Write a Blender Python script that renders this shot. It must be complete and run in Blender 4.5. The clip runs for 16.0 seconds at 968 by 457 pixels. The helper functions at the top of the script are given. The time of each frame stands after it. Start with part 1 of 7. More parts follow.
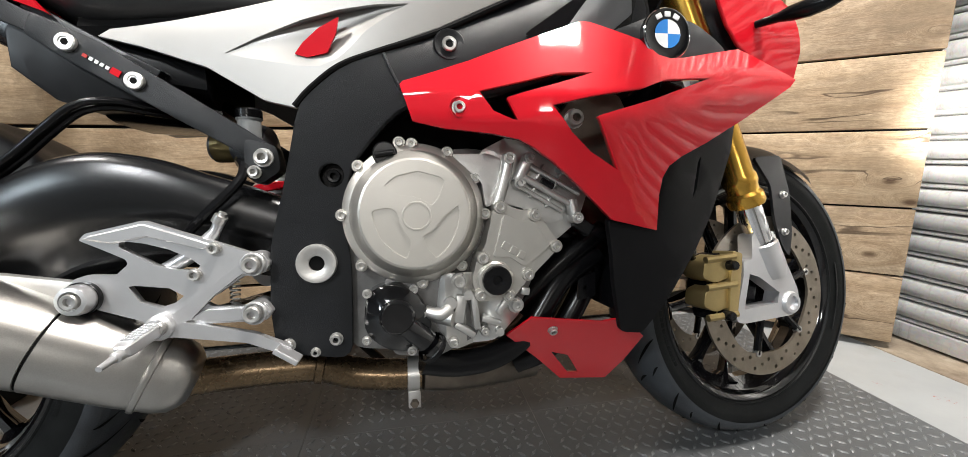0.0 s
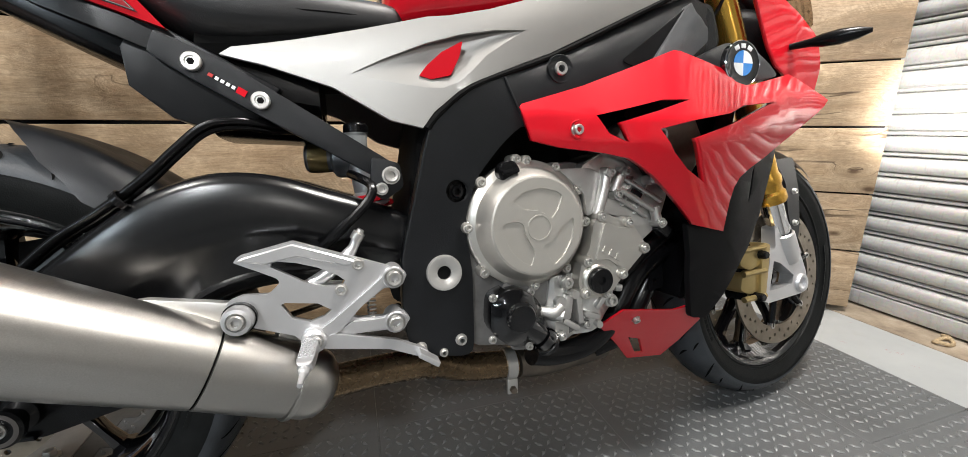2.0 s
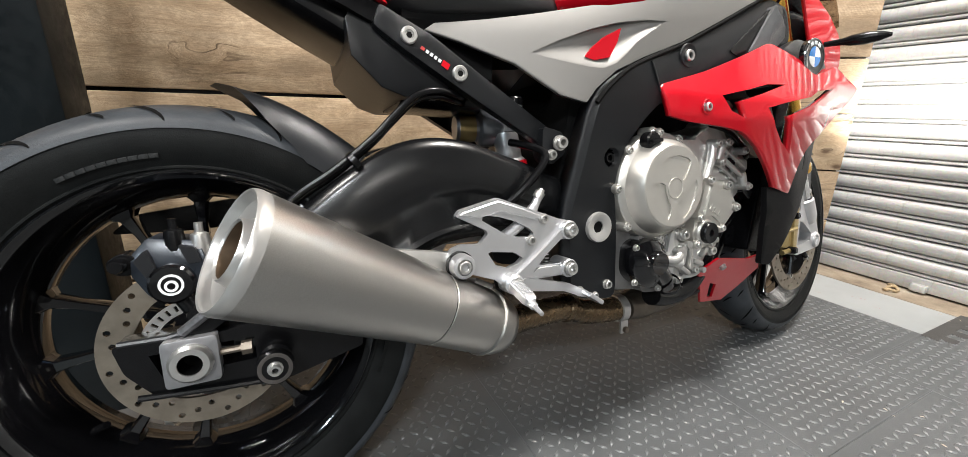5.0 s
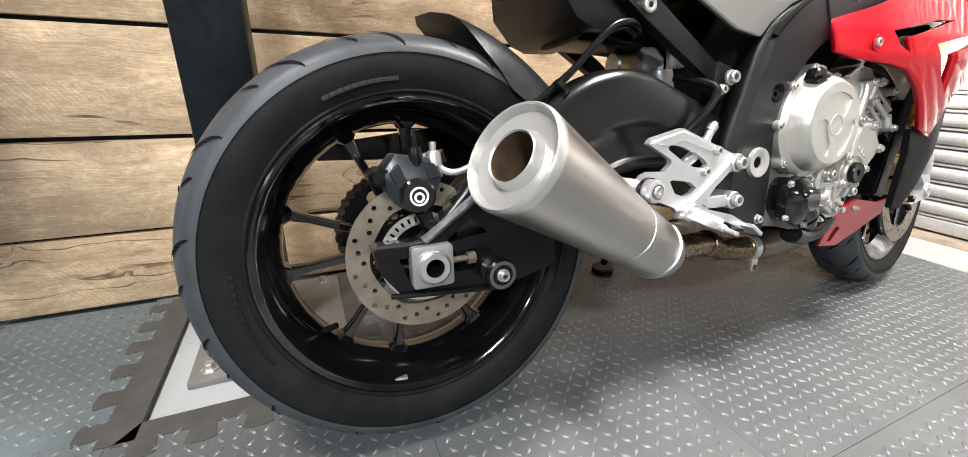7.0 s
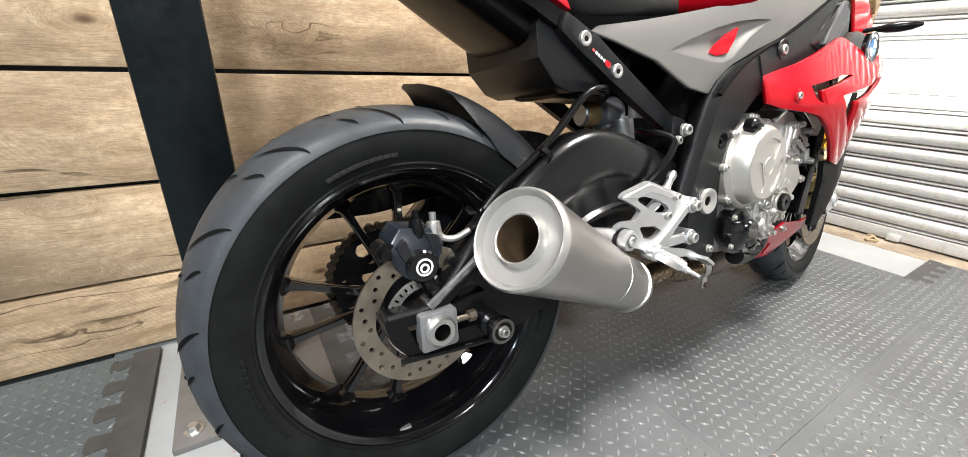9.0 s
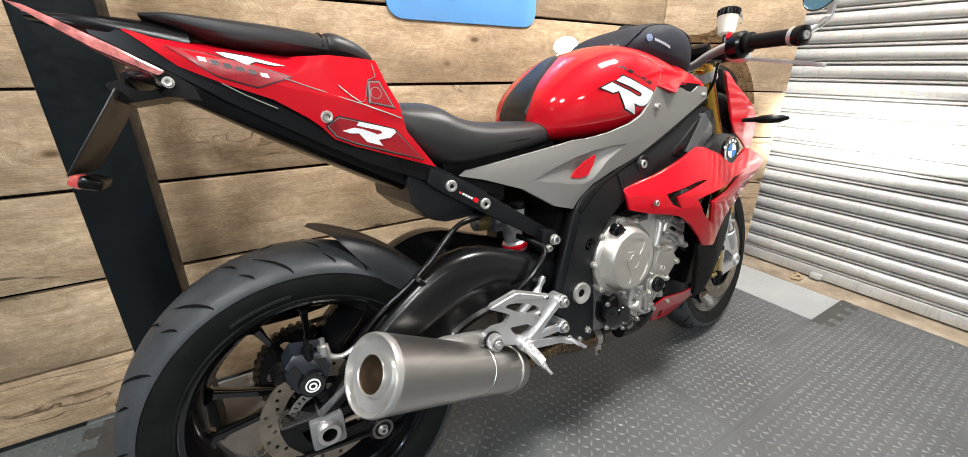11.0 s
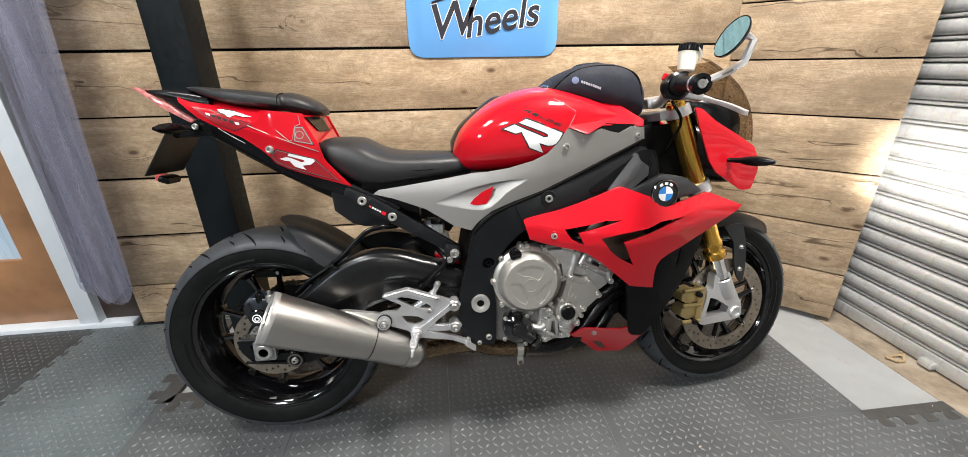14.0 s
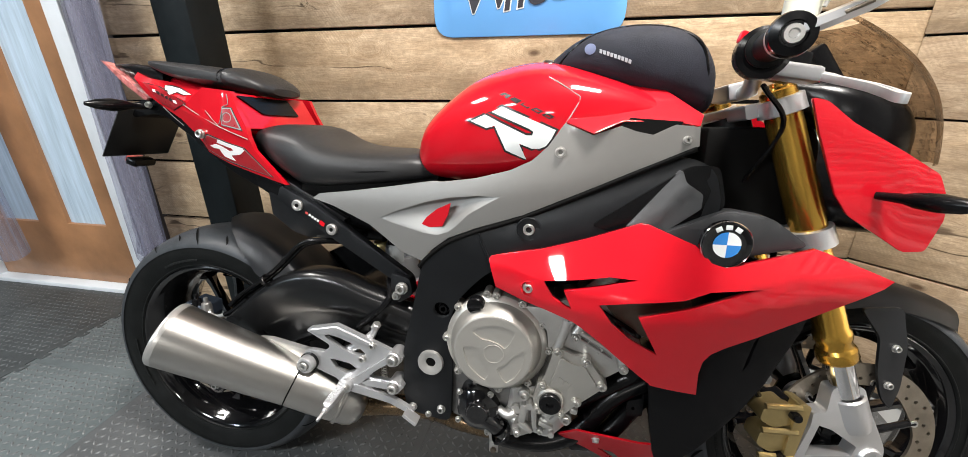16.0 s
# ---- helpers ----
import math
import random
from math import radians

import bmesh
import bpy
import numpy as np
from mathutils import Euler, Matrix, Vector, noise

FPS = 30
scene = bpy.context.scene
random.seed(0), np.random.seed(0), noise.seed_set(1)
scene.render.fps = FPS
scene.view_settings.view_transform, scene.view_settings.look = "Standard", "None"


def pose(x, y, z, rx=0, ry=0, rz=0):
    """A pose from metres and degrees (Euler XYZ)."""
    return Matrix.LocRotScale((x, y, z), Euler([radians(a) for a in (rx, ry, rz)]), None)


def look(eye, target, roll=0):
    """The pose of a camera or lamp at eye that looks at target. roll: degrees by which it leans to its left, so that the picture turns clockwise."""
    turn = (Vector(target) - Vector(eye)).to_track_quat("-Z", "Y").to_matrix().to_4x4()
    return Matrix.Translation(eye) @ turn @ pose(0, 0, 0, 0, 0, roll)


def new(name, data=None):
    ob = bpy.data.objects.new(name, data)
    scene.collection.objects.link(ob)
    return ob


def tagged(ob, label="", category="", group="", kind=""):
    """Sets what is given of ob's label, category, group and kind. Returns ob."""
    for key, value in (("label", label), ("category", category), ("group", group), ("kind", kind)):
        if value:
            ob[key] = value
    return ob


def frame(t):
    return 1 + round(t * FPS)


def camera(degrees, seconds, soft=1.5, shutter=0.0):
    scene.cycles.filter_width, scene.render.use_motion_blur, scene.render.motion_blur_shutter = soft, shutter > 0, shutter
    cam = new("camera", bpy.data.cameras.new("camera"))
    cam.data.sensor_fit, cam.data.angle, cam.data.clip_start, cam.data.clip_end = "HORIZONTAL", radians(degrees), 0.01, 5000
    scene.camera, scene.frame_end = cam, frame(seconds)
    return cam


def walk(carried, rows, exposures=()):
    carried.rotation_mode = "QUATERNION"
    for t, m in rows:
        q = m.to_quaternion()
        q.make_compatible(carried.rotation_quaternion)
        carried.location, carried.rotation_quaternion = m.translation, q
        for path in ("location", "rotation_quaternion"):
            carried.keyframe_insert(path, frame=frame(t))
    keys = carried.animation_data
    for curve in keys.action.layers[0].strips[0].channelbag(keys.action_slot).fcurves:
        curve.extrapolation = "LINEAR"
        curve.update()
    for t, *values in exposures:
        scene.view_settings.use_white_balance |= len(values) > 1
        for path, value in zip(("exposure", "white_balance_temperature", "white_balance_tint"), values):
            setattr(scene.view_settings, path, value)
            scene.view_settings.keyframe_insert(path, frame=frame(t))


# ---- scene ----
cam = camera(100.0, 16.0, soft=0.6)
PATH = [
    (0, (0.731, -0.69, 0.594), (1.101, 1.241, 0.228), -0.2),
    (0.5, (0.66, -0.708, 0.608), (1.047, 1.219, 0.234), -0.2),
    (1, (0.601, -0.734, 0.631), (1.075, 1.156, 0.18), -0.0),
    (1.5, (0.541, -0.728, 0.644), (1.074, 1.139, 0.161), 0.0),
    (2, (0.487, -0.679, 0.657), (1.086, 1.165, 0.17), 0.0),
    (2.5, (0.444, -0.633, 0.668), (1.075, 1.194, 0.156), 0.2),
    (3, (0.397, -0.606, 0.673), (1.036, 1.202, 0.105), 0.4),
    (3.2, (0.384, -0.604, 0.675), (1.016, 1.206, 0.104), 0.1),
    (5.3, (0.083, -0.65, 0.632), (0.945, 1.066, 0.075), 1.4),
    (5.5, (0.06, -0.651, 0.629), (0.902, 1.072, 0.062), 1.4),
    (6, (-0.004, -0.632, 0.612), (0.794, 1.085, -0.033), 1.4),
    (6.5, (-0.068, -0.601, 0.608), (0.707, 1.094, -0.116), 1.7),
    (7, (-0.142, -0.59, 0.583), (0.619, 1.119, -0.126), 1.5),
    (7.5, (-0.168, -0.59, 0.572), (0.597, 1.117, -0.136), 1.3),
    (8, (-0.191, -0.576, 0.585), (0.6, 1.116, -0.129), 1.5),
    (8.5, (-0.204, -0.57, 0.62), (0.639, 1.094, -0.102), 1.4),
    (9, (-0.21, -0.558, 0.693), (0.773, 1.019, -0.048), 1.5),
    (9.5, (-0.201, -0.559, 0.777), (0.867, 0.962, 0.039), 1.3),
    (9.7, (-0.203, -0.569, 0.799), (0.914, 0.926, 0.079), 1.9),
    (11.8, (0.053, -0.835, 1.029), (0.961, 0.785, 0.286), 0.1),
    (12, (0.07, -0.861, 1.04), (0.971, 0.763, 0.296), 0.3),
    (12.5, (0.125, -0.967, 1.07), (0.915, 0.712, 0.326), -0.1),
    (13, (0.193, -1.042, 1.072), (0.828, 0.701, 0.324), -0.3),
    (13.5, (0.34, -1.086, 1.091), (0.738, 0.723, 0.336), -0.9),
    (14, (0.511, -1.1, 1.078), (0.715, 0.74, 0.322), -0.9),
    (14.5, (0.633, -1.063, 1.049), (0.751, 0.789, 0.304), -0.6),
    (15, (0.752, -0.933, 1.038), (0.825, 0.918, 0.284), -0.6),
    (15.5, (0.801, -0.842, 1.023), (0.716, 1.013, 0.281), -0.3),
    (16, (0.85, -0.758, 1.0), (0.483, 1.07, 0.275), -0.7),
]
walk(cam, [(t, look(eye, target, roll)) for t, eye, target, roll in PATH],
     [(0.0, 0.08), (2.0, 0.02), (3.2, -0.04), (5.3, 0.15), (6.0, 0.27), (6.5, 0.46), (7.0, 0.72), (8.5, 0.66), (9.0, 0.60), (9.5, 0.46), (12.0, -0.10), (13.5, -0.10), (14.5, -0.07), (16.0, -0.06)])

# ---- light and world ----
world = bpy.data.worlds.new("world")
scene.world = world
world.use_nodes = True
world.node_tree.nodes["Background"].inputs[0].default_value = (0.62, 0.72, 0.85, 1)
world.node_tree.nodes["Background"].inputs[1].default_value = 0.25


def area(name, eye, target, sx, sy, power, colour, spread=180):
    d = bpy.data.lights.new(name, "AREA")
    d.shape, d.size, d.size_y, d.energy, d.color, d.spread = "RECTANGLE", sx, sy, power, colour, radians(spread)
    ob = new(name, d)
    ob.matrix_world = look(eye, target)
    return ob


CEIL = 2.7
# bluish fourth stands in for cool doorway light; fifth added for the back wall
LAMPS = ((-1.05, -0.55, 54, (1.0, 0.97, 0.93)), (1.28, -0.42, 108, (1.0, 0.955, 0.90)), (-1.05, -2.7, 120, (0.95, 0.98, 1.0)), (-3.9, -3.6, 140, (0.78, 0.91, 1.0)), (0.4, -5.5, 75, (1.0, 0.965, 0.92)))
for lx, ly, watts, tint in LAMPS:
    area("ceiling_lamp", (lx, ly, CEIL - 0.045), (lx, ly, 0), 0.44, 0.44, watts, tint)
# added lamp of unknown source that rakes a bright band along the shutter
area("work_lamp", (1.93, -1.25, 0.72), (2.27, -0.12, 0.70), 0.06, 0.06, 4.8, (1.0, 0.96, 0.90), 21)

# ---- materials ----


class Nodes:
    """A short hand for node trees."""

    def __init__(self, name):
        self.m = bpy.data.materials.new(name)
        self.m.use_nodes = True
        self.t = self.m.node_tree
        self.b = self.t.nodes["Principled BSDF"]
        self.coord = self.t.nodes.new("ShaderNodeTexCoord").outputs["Object"]

    def node(self, kind, **inputs):
        n = self.t.nodes.new("ShaderNode" + kind)
        for k, v in inputs.items():
            key = k.replace("_", " ")
            if hasattr(v, "is_linked"):
                self.t.links.new(v, n.inputs[key])
            else:
                n.inputs[key].default_value = v
        return n

    def link(self, a, b):
        self.t.links.new(a, b)

    def stretch(self, x, y, z, turn=(0, 0, 0)):
        n = self.node("Mapping", Vector=self.coord, Scale=(x, y, z))
        n.inputs["Rotation"].default_value = turn
        return n.outputs[0]

    def noise(self, scale, detail=4.0, rough=0.6, vec=None):
        return self.node("TexNoise", Vector=vec or self.coord, Scale=scale, Detail=detail, Roughness=rough).outputs["Fac"]

    def ramp(self, fac, *stops):
        n = self.t.nodes.new("ShaderNodeValToRGB")
        self.link(fac, n.inputs[0])
        e = n.color_ramp.elements
        while len(e) < len(stops):
            e.new(0.5)
        for el, (p, c) in zip(e, stops):
            el.position = p
            el.color = (*c, 1) if isinstance(c, tuple) else (c, c, c, 1)
        return n.outputs[0]

    def mix(self, fac, a, b, how="MIX"):
        n = self.t.nodes.new("ShaderNodeMix")
        n.data_type, n.blend_type = "RGBA", how
        for slot, v in ((0, fac), (6, a), (7, b)):
            if hasattr(v, "is_linked"):
                self.link(v, n.inputs[slot])
            elif slot:
                n.inputs[slot].default_value = (*v, 1)
            else:
                n.inputs[slot].default_value = v
        return n.outputs[2]

    def bump(self, height, strength, distance):
        n = self.node("Bump", Height=height, Strength=strength, Distance=distance)
        self.link(n.outputs[0], self.b.inputs["Normal"])
        return n

    def set(self, **inputs):
        for k, v in inputs.items():
            key = k.replace("_", " ")
            if hasattr(v, "is_linked"):
                self.link(v, self.b.inputs[key])
            else:
                self.b.inputs[key].default_value = v
        return self


def surface(name, colour, rough, metal=0.0, coat=0.0, vary=0.12, scale=18.0, grain=0.0, grain_scale=600.0, wear=0.035, spec=0.5):
    """A material with a colour that varies at two scales, uneven gloss and a fine grain."""
    n = Nodes(name)
    broad = n.noise(scale)
    fine = n.noise(scale * 9)
    dark = tuple(c * (1 - vary) for c in colour)
    light = tuple(min(1, c * (1 + vary)) for c in colour)
    c = n.mix(n.ramp(broad, (0.3, 0.0), (0.7, 1.0)), dark, light)
    r = n.ramp(fine, (0.3, max(0.0, rough - wear)), (0.7, min(1.0, rough + wear)))
    n.set(Base_Color=c, Roughness=r, Metallic=metal, Coat_Weight=coat, Coat_Roughness=0.04, Specular_IOR_Level=spec)
    if grain:
        n.bump(n.noise(grain_scale, 2.0), grain, 0.001)
    return n.m


RED = surface("red_paint", (0.52, 0.0050, 0.014), 0.45, 0.0, 1.0, 0.03, 8, wear=0.02, spec=0.06)
DARKRED = surface("dark_red_film", (0.30, 0.008, 0.014), 0.3, 0.0, 0.8, 0.05, 20)
SILVER = surface("silver_grey_paint", (0.29, 0.282, 0.27), 0.46, 0.80, 0.08, 0.02, 5, 0.03, 1500, 0.012)
FRAME = surface("black_frame_coat", (0.0045, 0.0052, 0.0064), 0.36, 0.0, 0.0, 0.15, 30, 0.45, 1000, spec=0.32)
SATIN = surface("satin_black_plastic", (0.0036, 0.0036, 0.0041), 0.25, 0.0, 0.0, 0.05, 12, wear=0.008, spec=0.25)
GREYP = surface("dark_grey_plastic", (0.012, 0.0125, 0.014), 0.32, 0.0, 0.0, 0.06, 12, wear=0.012, spec=0.36)
GLOSSB = surface("gloss_black", (0.0028, 0.0028, 0.0034), 0.10, 0.0, 0.6, 0.2, 20, wear=0.04)
RUBBER = surface("tyre_rubber", (0.0068, 0.0074, 0.0074), 0.46, 0.0, 0.0, 0.3, 26, 0.3, 500, spec=0.12)
TREAD = surface("scrubbed_tread", (0.034, 0.038, 0.043), 0.46, 0.0, 0.0, 0.3, 14, 0.3, 420, spec=0.32)
# near-black for shade drawn into grooves, bores and gaps, and for inner parts
VOIDBLACK = surface("groove_rubber", (0.003, 0.003, 0.003), 0.8, spec=0.1)
CAST = surface("cast_aluminium", (0.56, 0.55, 0.53), 0.36, 0.85, 0.0, 0.10, 22, 0.25, 700)
# case metal darkened so that the gaps between the covers look shaded
SHADECASE = surface("dark_cast_case", (0.20, 0.195, 0.19), 0.45, 0.7, 0.0, 0.2, 30, 0.3, 500)
COVER = surface("engine_cover_metal", (0.56, 0.54, 0.50), 0.36, 0.8, 0.0, 0.03, 9, 0.08, 1600, 0.015)
ALU = surface("anodised_aluminium", (0.61, 0.61, 0.62), 0.33, 0.8, 0.0, 0.03, 25, 0.03, 1500, 0.012)
BOLT = surface("steel_bolt", (0.58, 0.57, 0.55), 0.34, 0.9, 0.0, 0.06, 20, wear=0.015)
CHROME = surface("polished_chrome", (0.82, 0.82, 0.83), 0.08, 1.0, 0.0, 0.03, 30, wear=0.04)
GOLD = surface("gold_anodised", (0.66, 0.38, 0.07), 0.24, 0.95, 0.0, 0.03, 8, wear=0.015)
PALEGOLD = surface("pale_gold_caliper", (0.46, 0.35, 0.16), 0.36, 0.85, 0.0, 0.08, 30, 0.1, 900, 0.02)
HEAT = surface("heat_tinted_steel", (0.19, 0.132, 0.078), 0.27, 0.95, 0.0, 0.40, 9)
SOOT = surface("dull_steel", (0.19, 0.16, 0.13), 0.4, 0.9, 0.0, 0.35, 14)
TAILP = surface("brown_pipe_bore", (0.085, 0.055, 0.032), 0.55, 0.6, 0.0, 0.4, 20)
VINYL = surface("seat_vinyl", (0.020, 0.020, 0.021), 0.42, 0.0, 0.0, 0.12, 14, 0.3, 700, spec=0.40)
FABRIC = surface("bag_fabric", (0.017, 0.019, 0.028), 0.65, 0.0, 0.0, 0.25, 20, 0.8, 900, spec=0.25)
WHITE = surface("white_film", (0.78, 0.80, 0.80), 0.35, 0.0, 0.3, 0.03)
BLACKF = surface("black_film", (0.012, 0.012, 0.012), 0.35)
BLUE = surface("blue_enamel", (0.03, 0.22, 0.62), 0.2, 0.0, 0.8, 0.03)
GREYF = surface("grey_film", (0.09, 0.08, 0.075), 0.35, 0.4)
GREYPRINT = surface("pale_print", (0.40, 0.41, 0.44), 0.6)
TURNED = surface("turned_alloy", (0.54, 0.53, 0.51), 0.30, 0.7, 0.0, 0.03, 6, wear=0.012)
TAILLENS = surface("clear_tail_lens", (0.52, 0.17, 0.16), 0.12, 0.0, 1.0, 0.6, 70)
LENSRED = surface("red_lens", (0.50, 0.07, 0.065), 0.12, 0.0, 1.0, 0.1, 60)
FLUID = surface("reservoir_plastic", (0.80, 0.80, 0.68), 0.30, 0.0, 0.3, 0.08, 30)
POST = surface("black_steel_paint", (0.0048, 0.0072, 0.0085), 0.38, 0.0, 0.0, 0.3, 7, 0.15, 300, 0.1, spec=0.22)
SIGNB = surface("blue_sign_print", (0.13, 0.36, 0.72), 0.35, 0.0, 0.2, 0.05, 3)
SIGNK = surface("dark_letter_print", (0.02, 0.02, 0.028), 0.4)
DISC = surface("worn_brake_disc", (0.30, 0.26, 0.21), 0.38, 0.9, 0.0, 0.2, 30, 0.2, 300)
DOORW = surface("brown_door_wood", (0.30, 0.15, 0.07), 0.45, 0.0, 0.2, 0.25, 5)
FRAMEW = surface("white_door_paint", (0.62, 0.66, 0.70), 0.4, 0.0, 0.0, 0.06, 6)
PLASTER = surface("plaster", (0.13, 0.128, 0.125), 0.8, 0.0, 0.0, 0.08, 3, 0.3, 120)
CEILM = surface("ceiling_board", (0.30, 0.30, 0.30), 0.85, 0.0, 0.0, 0.08, 2, 0.3, 100)
# tone of the unseen back wall, set for what metal reflects
PALEWALL = surface("white_wall_paint", (0.32, 0.32, 0.31), 0.7, 0.0, 0.0, 0.06, 3, 0.3, 120)


def brushed():
    n = Nodes("brushed_stainless")
    v = n.stretch(300, 40, 300, (0, 0.5, 0))
    f = n.noise(3.0, 3.0, 0.5, v)
    n.set(Base_Color=n.ramp(f, (0.3, (0.43, 0.415, 0.39)), (0.7, (0.50, 0.485, 0.46))), Metallic=1.0,
          Roughness=n.ramp(f, (0.3, 0.31), (0.7, 0.35)))
    n.bump(f, 0.03, 0.0005)
    return n.m


STEEL = brushed()


def timber(name, tone):
    """Sawn scaffold boards: grain along the board, knots, saw marks and dark stains, different on every board."""
    n = Nodes(name)
    info = n.t.nodes.new("ShaderNodeObjectInfo")
    off = n.node("VectorMath", **{})
    off.operation = "MULTIPLY_ADD"
    n.link(n.coord, off.inputs[0])
    off.inputs[1].default_value = (1, 1, 1)
    comb = n.node("CombineXYZ", X=info.outputs["Random"], Y=info.outputs["Random"], Z=info.outputs["Random"])
    sc = n.node("VectorMath")
    sc.operation = "SCALE"
    n.link(comb.outputs[0], sc.inputs[0])
    sc.inputs["Scale"].default_value = 23.0
    n.link(sc.outputs[0], off.inputs[2])
    p = off.outputs[0]
    a, c, d = tone

    def at(x, y, z, turn=(0, 0, 0), vec=None):
        return n.node("Mapping", Vector=vec or p, Scale=(x, y, z), Rotation=turn).outputs[0]

    # knots: a few small cells stretched along the board
    vor = n.node("TexVoronoi", Vector=at(4.6, 9.5, 9.5), Scale=1.0)
    dist = vor.outputs["Distance"]
    knot = n.ramp(dist, (0.045, 0.9), (0.115, 0.0))
    halo = n.ramp(dist, (0.05, 1.0), (0.40, 0.0))
    # grain that runs along the board and bends round the knots
    warp = n.noise(1.6, 3.0, 0.5, at(1.6, 5, 5))
    bend = n.node("MixRGB", Fac=0.10, Color1=p, Color2=warp)
    bend.blend_type = "ADD"
    bend2 = n.node("MixRGB", Fac=0.06, Color1=bend.outputs[0], Color2=halo)
    bend2.blend_type = "ADD"
    q = bend2.outputs[0]
    soft = n.noise(2.0, 5.0, 0.6, at(1.6, 17, 17, vec=q))
    fine = n.noise(2.0, 5.0, 0.72, at(12, 150, 150, vec=q))
    cloud = n.noise(2.6, 5.0, 0.65, at(1.8, 3.6, 3.6))
    fuzz = n.noise(60.0, 4.0, 0.7)
    col = n.ramp(soft, (0.28, a), (0.48, c), (0.70, d))
    col = n.mix(n.ramp(fine, (0.34, 0.58), (0.58, 0.0)), col, tuple(v * 0.52 for v in a))
    col = n.mix(n.ramp(cloud, (0.34, 0.80), (0.50, 0.12), (0.60, 0.0)), col, tuple(v * 0.50 for v in c))
    col = n.mix(n.ramp(cloud, (0.56, 0.0), (0.78, 0.5)), col, tuple(min(1, v * 1.22) for v in d))
    col = n.mix(n.ramp(fuzz, (0.40, 0.24), (0.60, 0.0)), col, tuple(v * 0.45 for v in a))
    streak = n.noise(2.0, 6.0, 0.7, at(2.6, 46, 46, vec=q))
    col = n.mix(n.ramp(streak, (0.28, 0.40), (0.42, 0.0)), col, tuple(v * 0.50 for v in c))
    col = n.mix(n.ramp(streak, (0.60, 0.0), (0.74, 0.40)), col, tuple(min(1, v * 1.25) for v in d))
    # saw marks in patches, steep across the board
    saw = n.node("TexWave", Vector=at(1, 1, 1, (0, 0.62, 0)), Scale=34.0, Distortion=3.5, Detail=3.0, **{"Detail Scale": 2.0}).outputs["Fac"]
    patch = n.ramp(n.noise(3.0, 3.0, 0.5, at(1.0, 3.0, 3.0)), (0.46, 0.0), (0.64, 0.42))
    sawn = n.node("Math")
    sawn.operation = "MULTIPLY"
    n.link(n.ramp(saw, (0.15, 1.0), (0.75, 0.0)), sawn.inputs[0])
    n.link(patch, sawn.inputs[1])
    col = n.mix(sawn.outputs[0], col, tuple(v * 0.58 for v in c))
    col = n.mix(n.ramp(halo, (0.5, 0.0), (1.0, 0.40)), col, tuple(v * 0.6 for v in a))
    # thin wandering cracks
    lines = n.noise(1.1, 4.0, 0.55, at(0.35, 5.5, 5.5, vec=q))
    crack = n.ramp(lines, (0.491, 0.0), (0.4975, 1.0), (0.5025, 1.0), (0.509, 0.0))
    where = n.ramp(n.noise(1.7, 2.0, 0.5, at(1.3, 3.5, 3.5)), (0.50, 0.0), (0.58, 0.85))
    cut = n.node("Math")
    cut.operation = "MULTIPLY"
    n.link(crack, cut.inputs[0])
    n.link(where, cut.inputs[1])
    col = n.mix(cut.outputs[0], col, (0.05, 0.03, 0.017))
    col = n.mix(knot, col, (0.075, 0.042, 0.022))
    tint = n.ramp(info.outputs["Random"], (0.0, (0.82, 0.81, 0.82)), (0.5, (1.0, 0.99, 0.98)), (1.0, (1.10, 1.05, 0.99)))
    col = n.mix(1.0, col, tint, "MULTIPLY")
    n.set(Base_Color=col, Roughness=n.ramp(soft, (0.3, 0.75), (0.7, 0.55)), Specular_IOR_Level=0.3)
    h = n.node("Math")
    h.operation = "MULTIPLY_ADD"
    n.link(cut.outputs[0], h.inputs[0])
    h.inputs[1].default_value = -0.8
    n.link(fine, h.inputs[2])
    n.bump(h.outputs[0], 0.35, 0.003)
    return n.m


TIMBER = timber("sawn_boards", ((0.33, 0.232, 0.140), (0.48, 0.358, 0.232), (0.60, 0.470, 0.325)))


def rubber_mat(name, k):
    n = Nodes(name)
    broad = n.noise(3.0, 5.0, 0.65)
    spots = n.noise(40.0, 5.0, 0.7)
    col = n.ramp(broad, (0.3, (0.063 * k, 0.067 * k * k, 0.069 * k * k)), (0.7, (0.096 * k, 0.101 * k * k, 0.104 * k * k)))
    col = n.mix(n.ramp(spots, (0.62, 0.0), (0.78, 0.5)), col, (0.20, 0.20, 0.195))
    col = n.mix(n.ramp(n.noise(1.1, 4.0), (0.55, 0.0), (0.75, 0.45)), col, (0.05, 0.05, 0.052))
    n.set(Base_Color=col, Roughness=n.ramp(spots, (0.3, 0.34), (0.7, 0.48)), Specular_IOR_Level=0.42)
    n.bump(n.noise(300.0, 3.0), 0.25, 0.001)
    return n.m


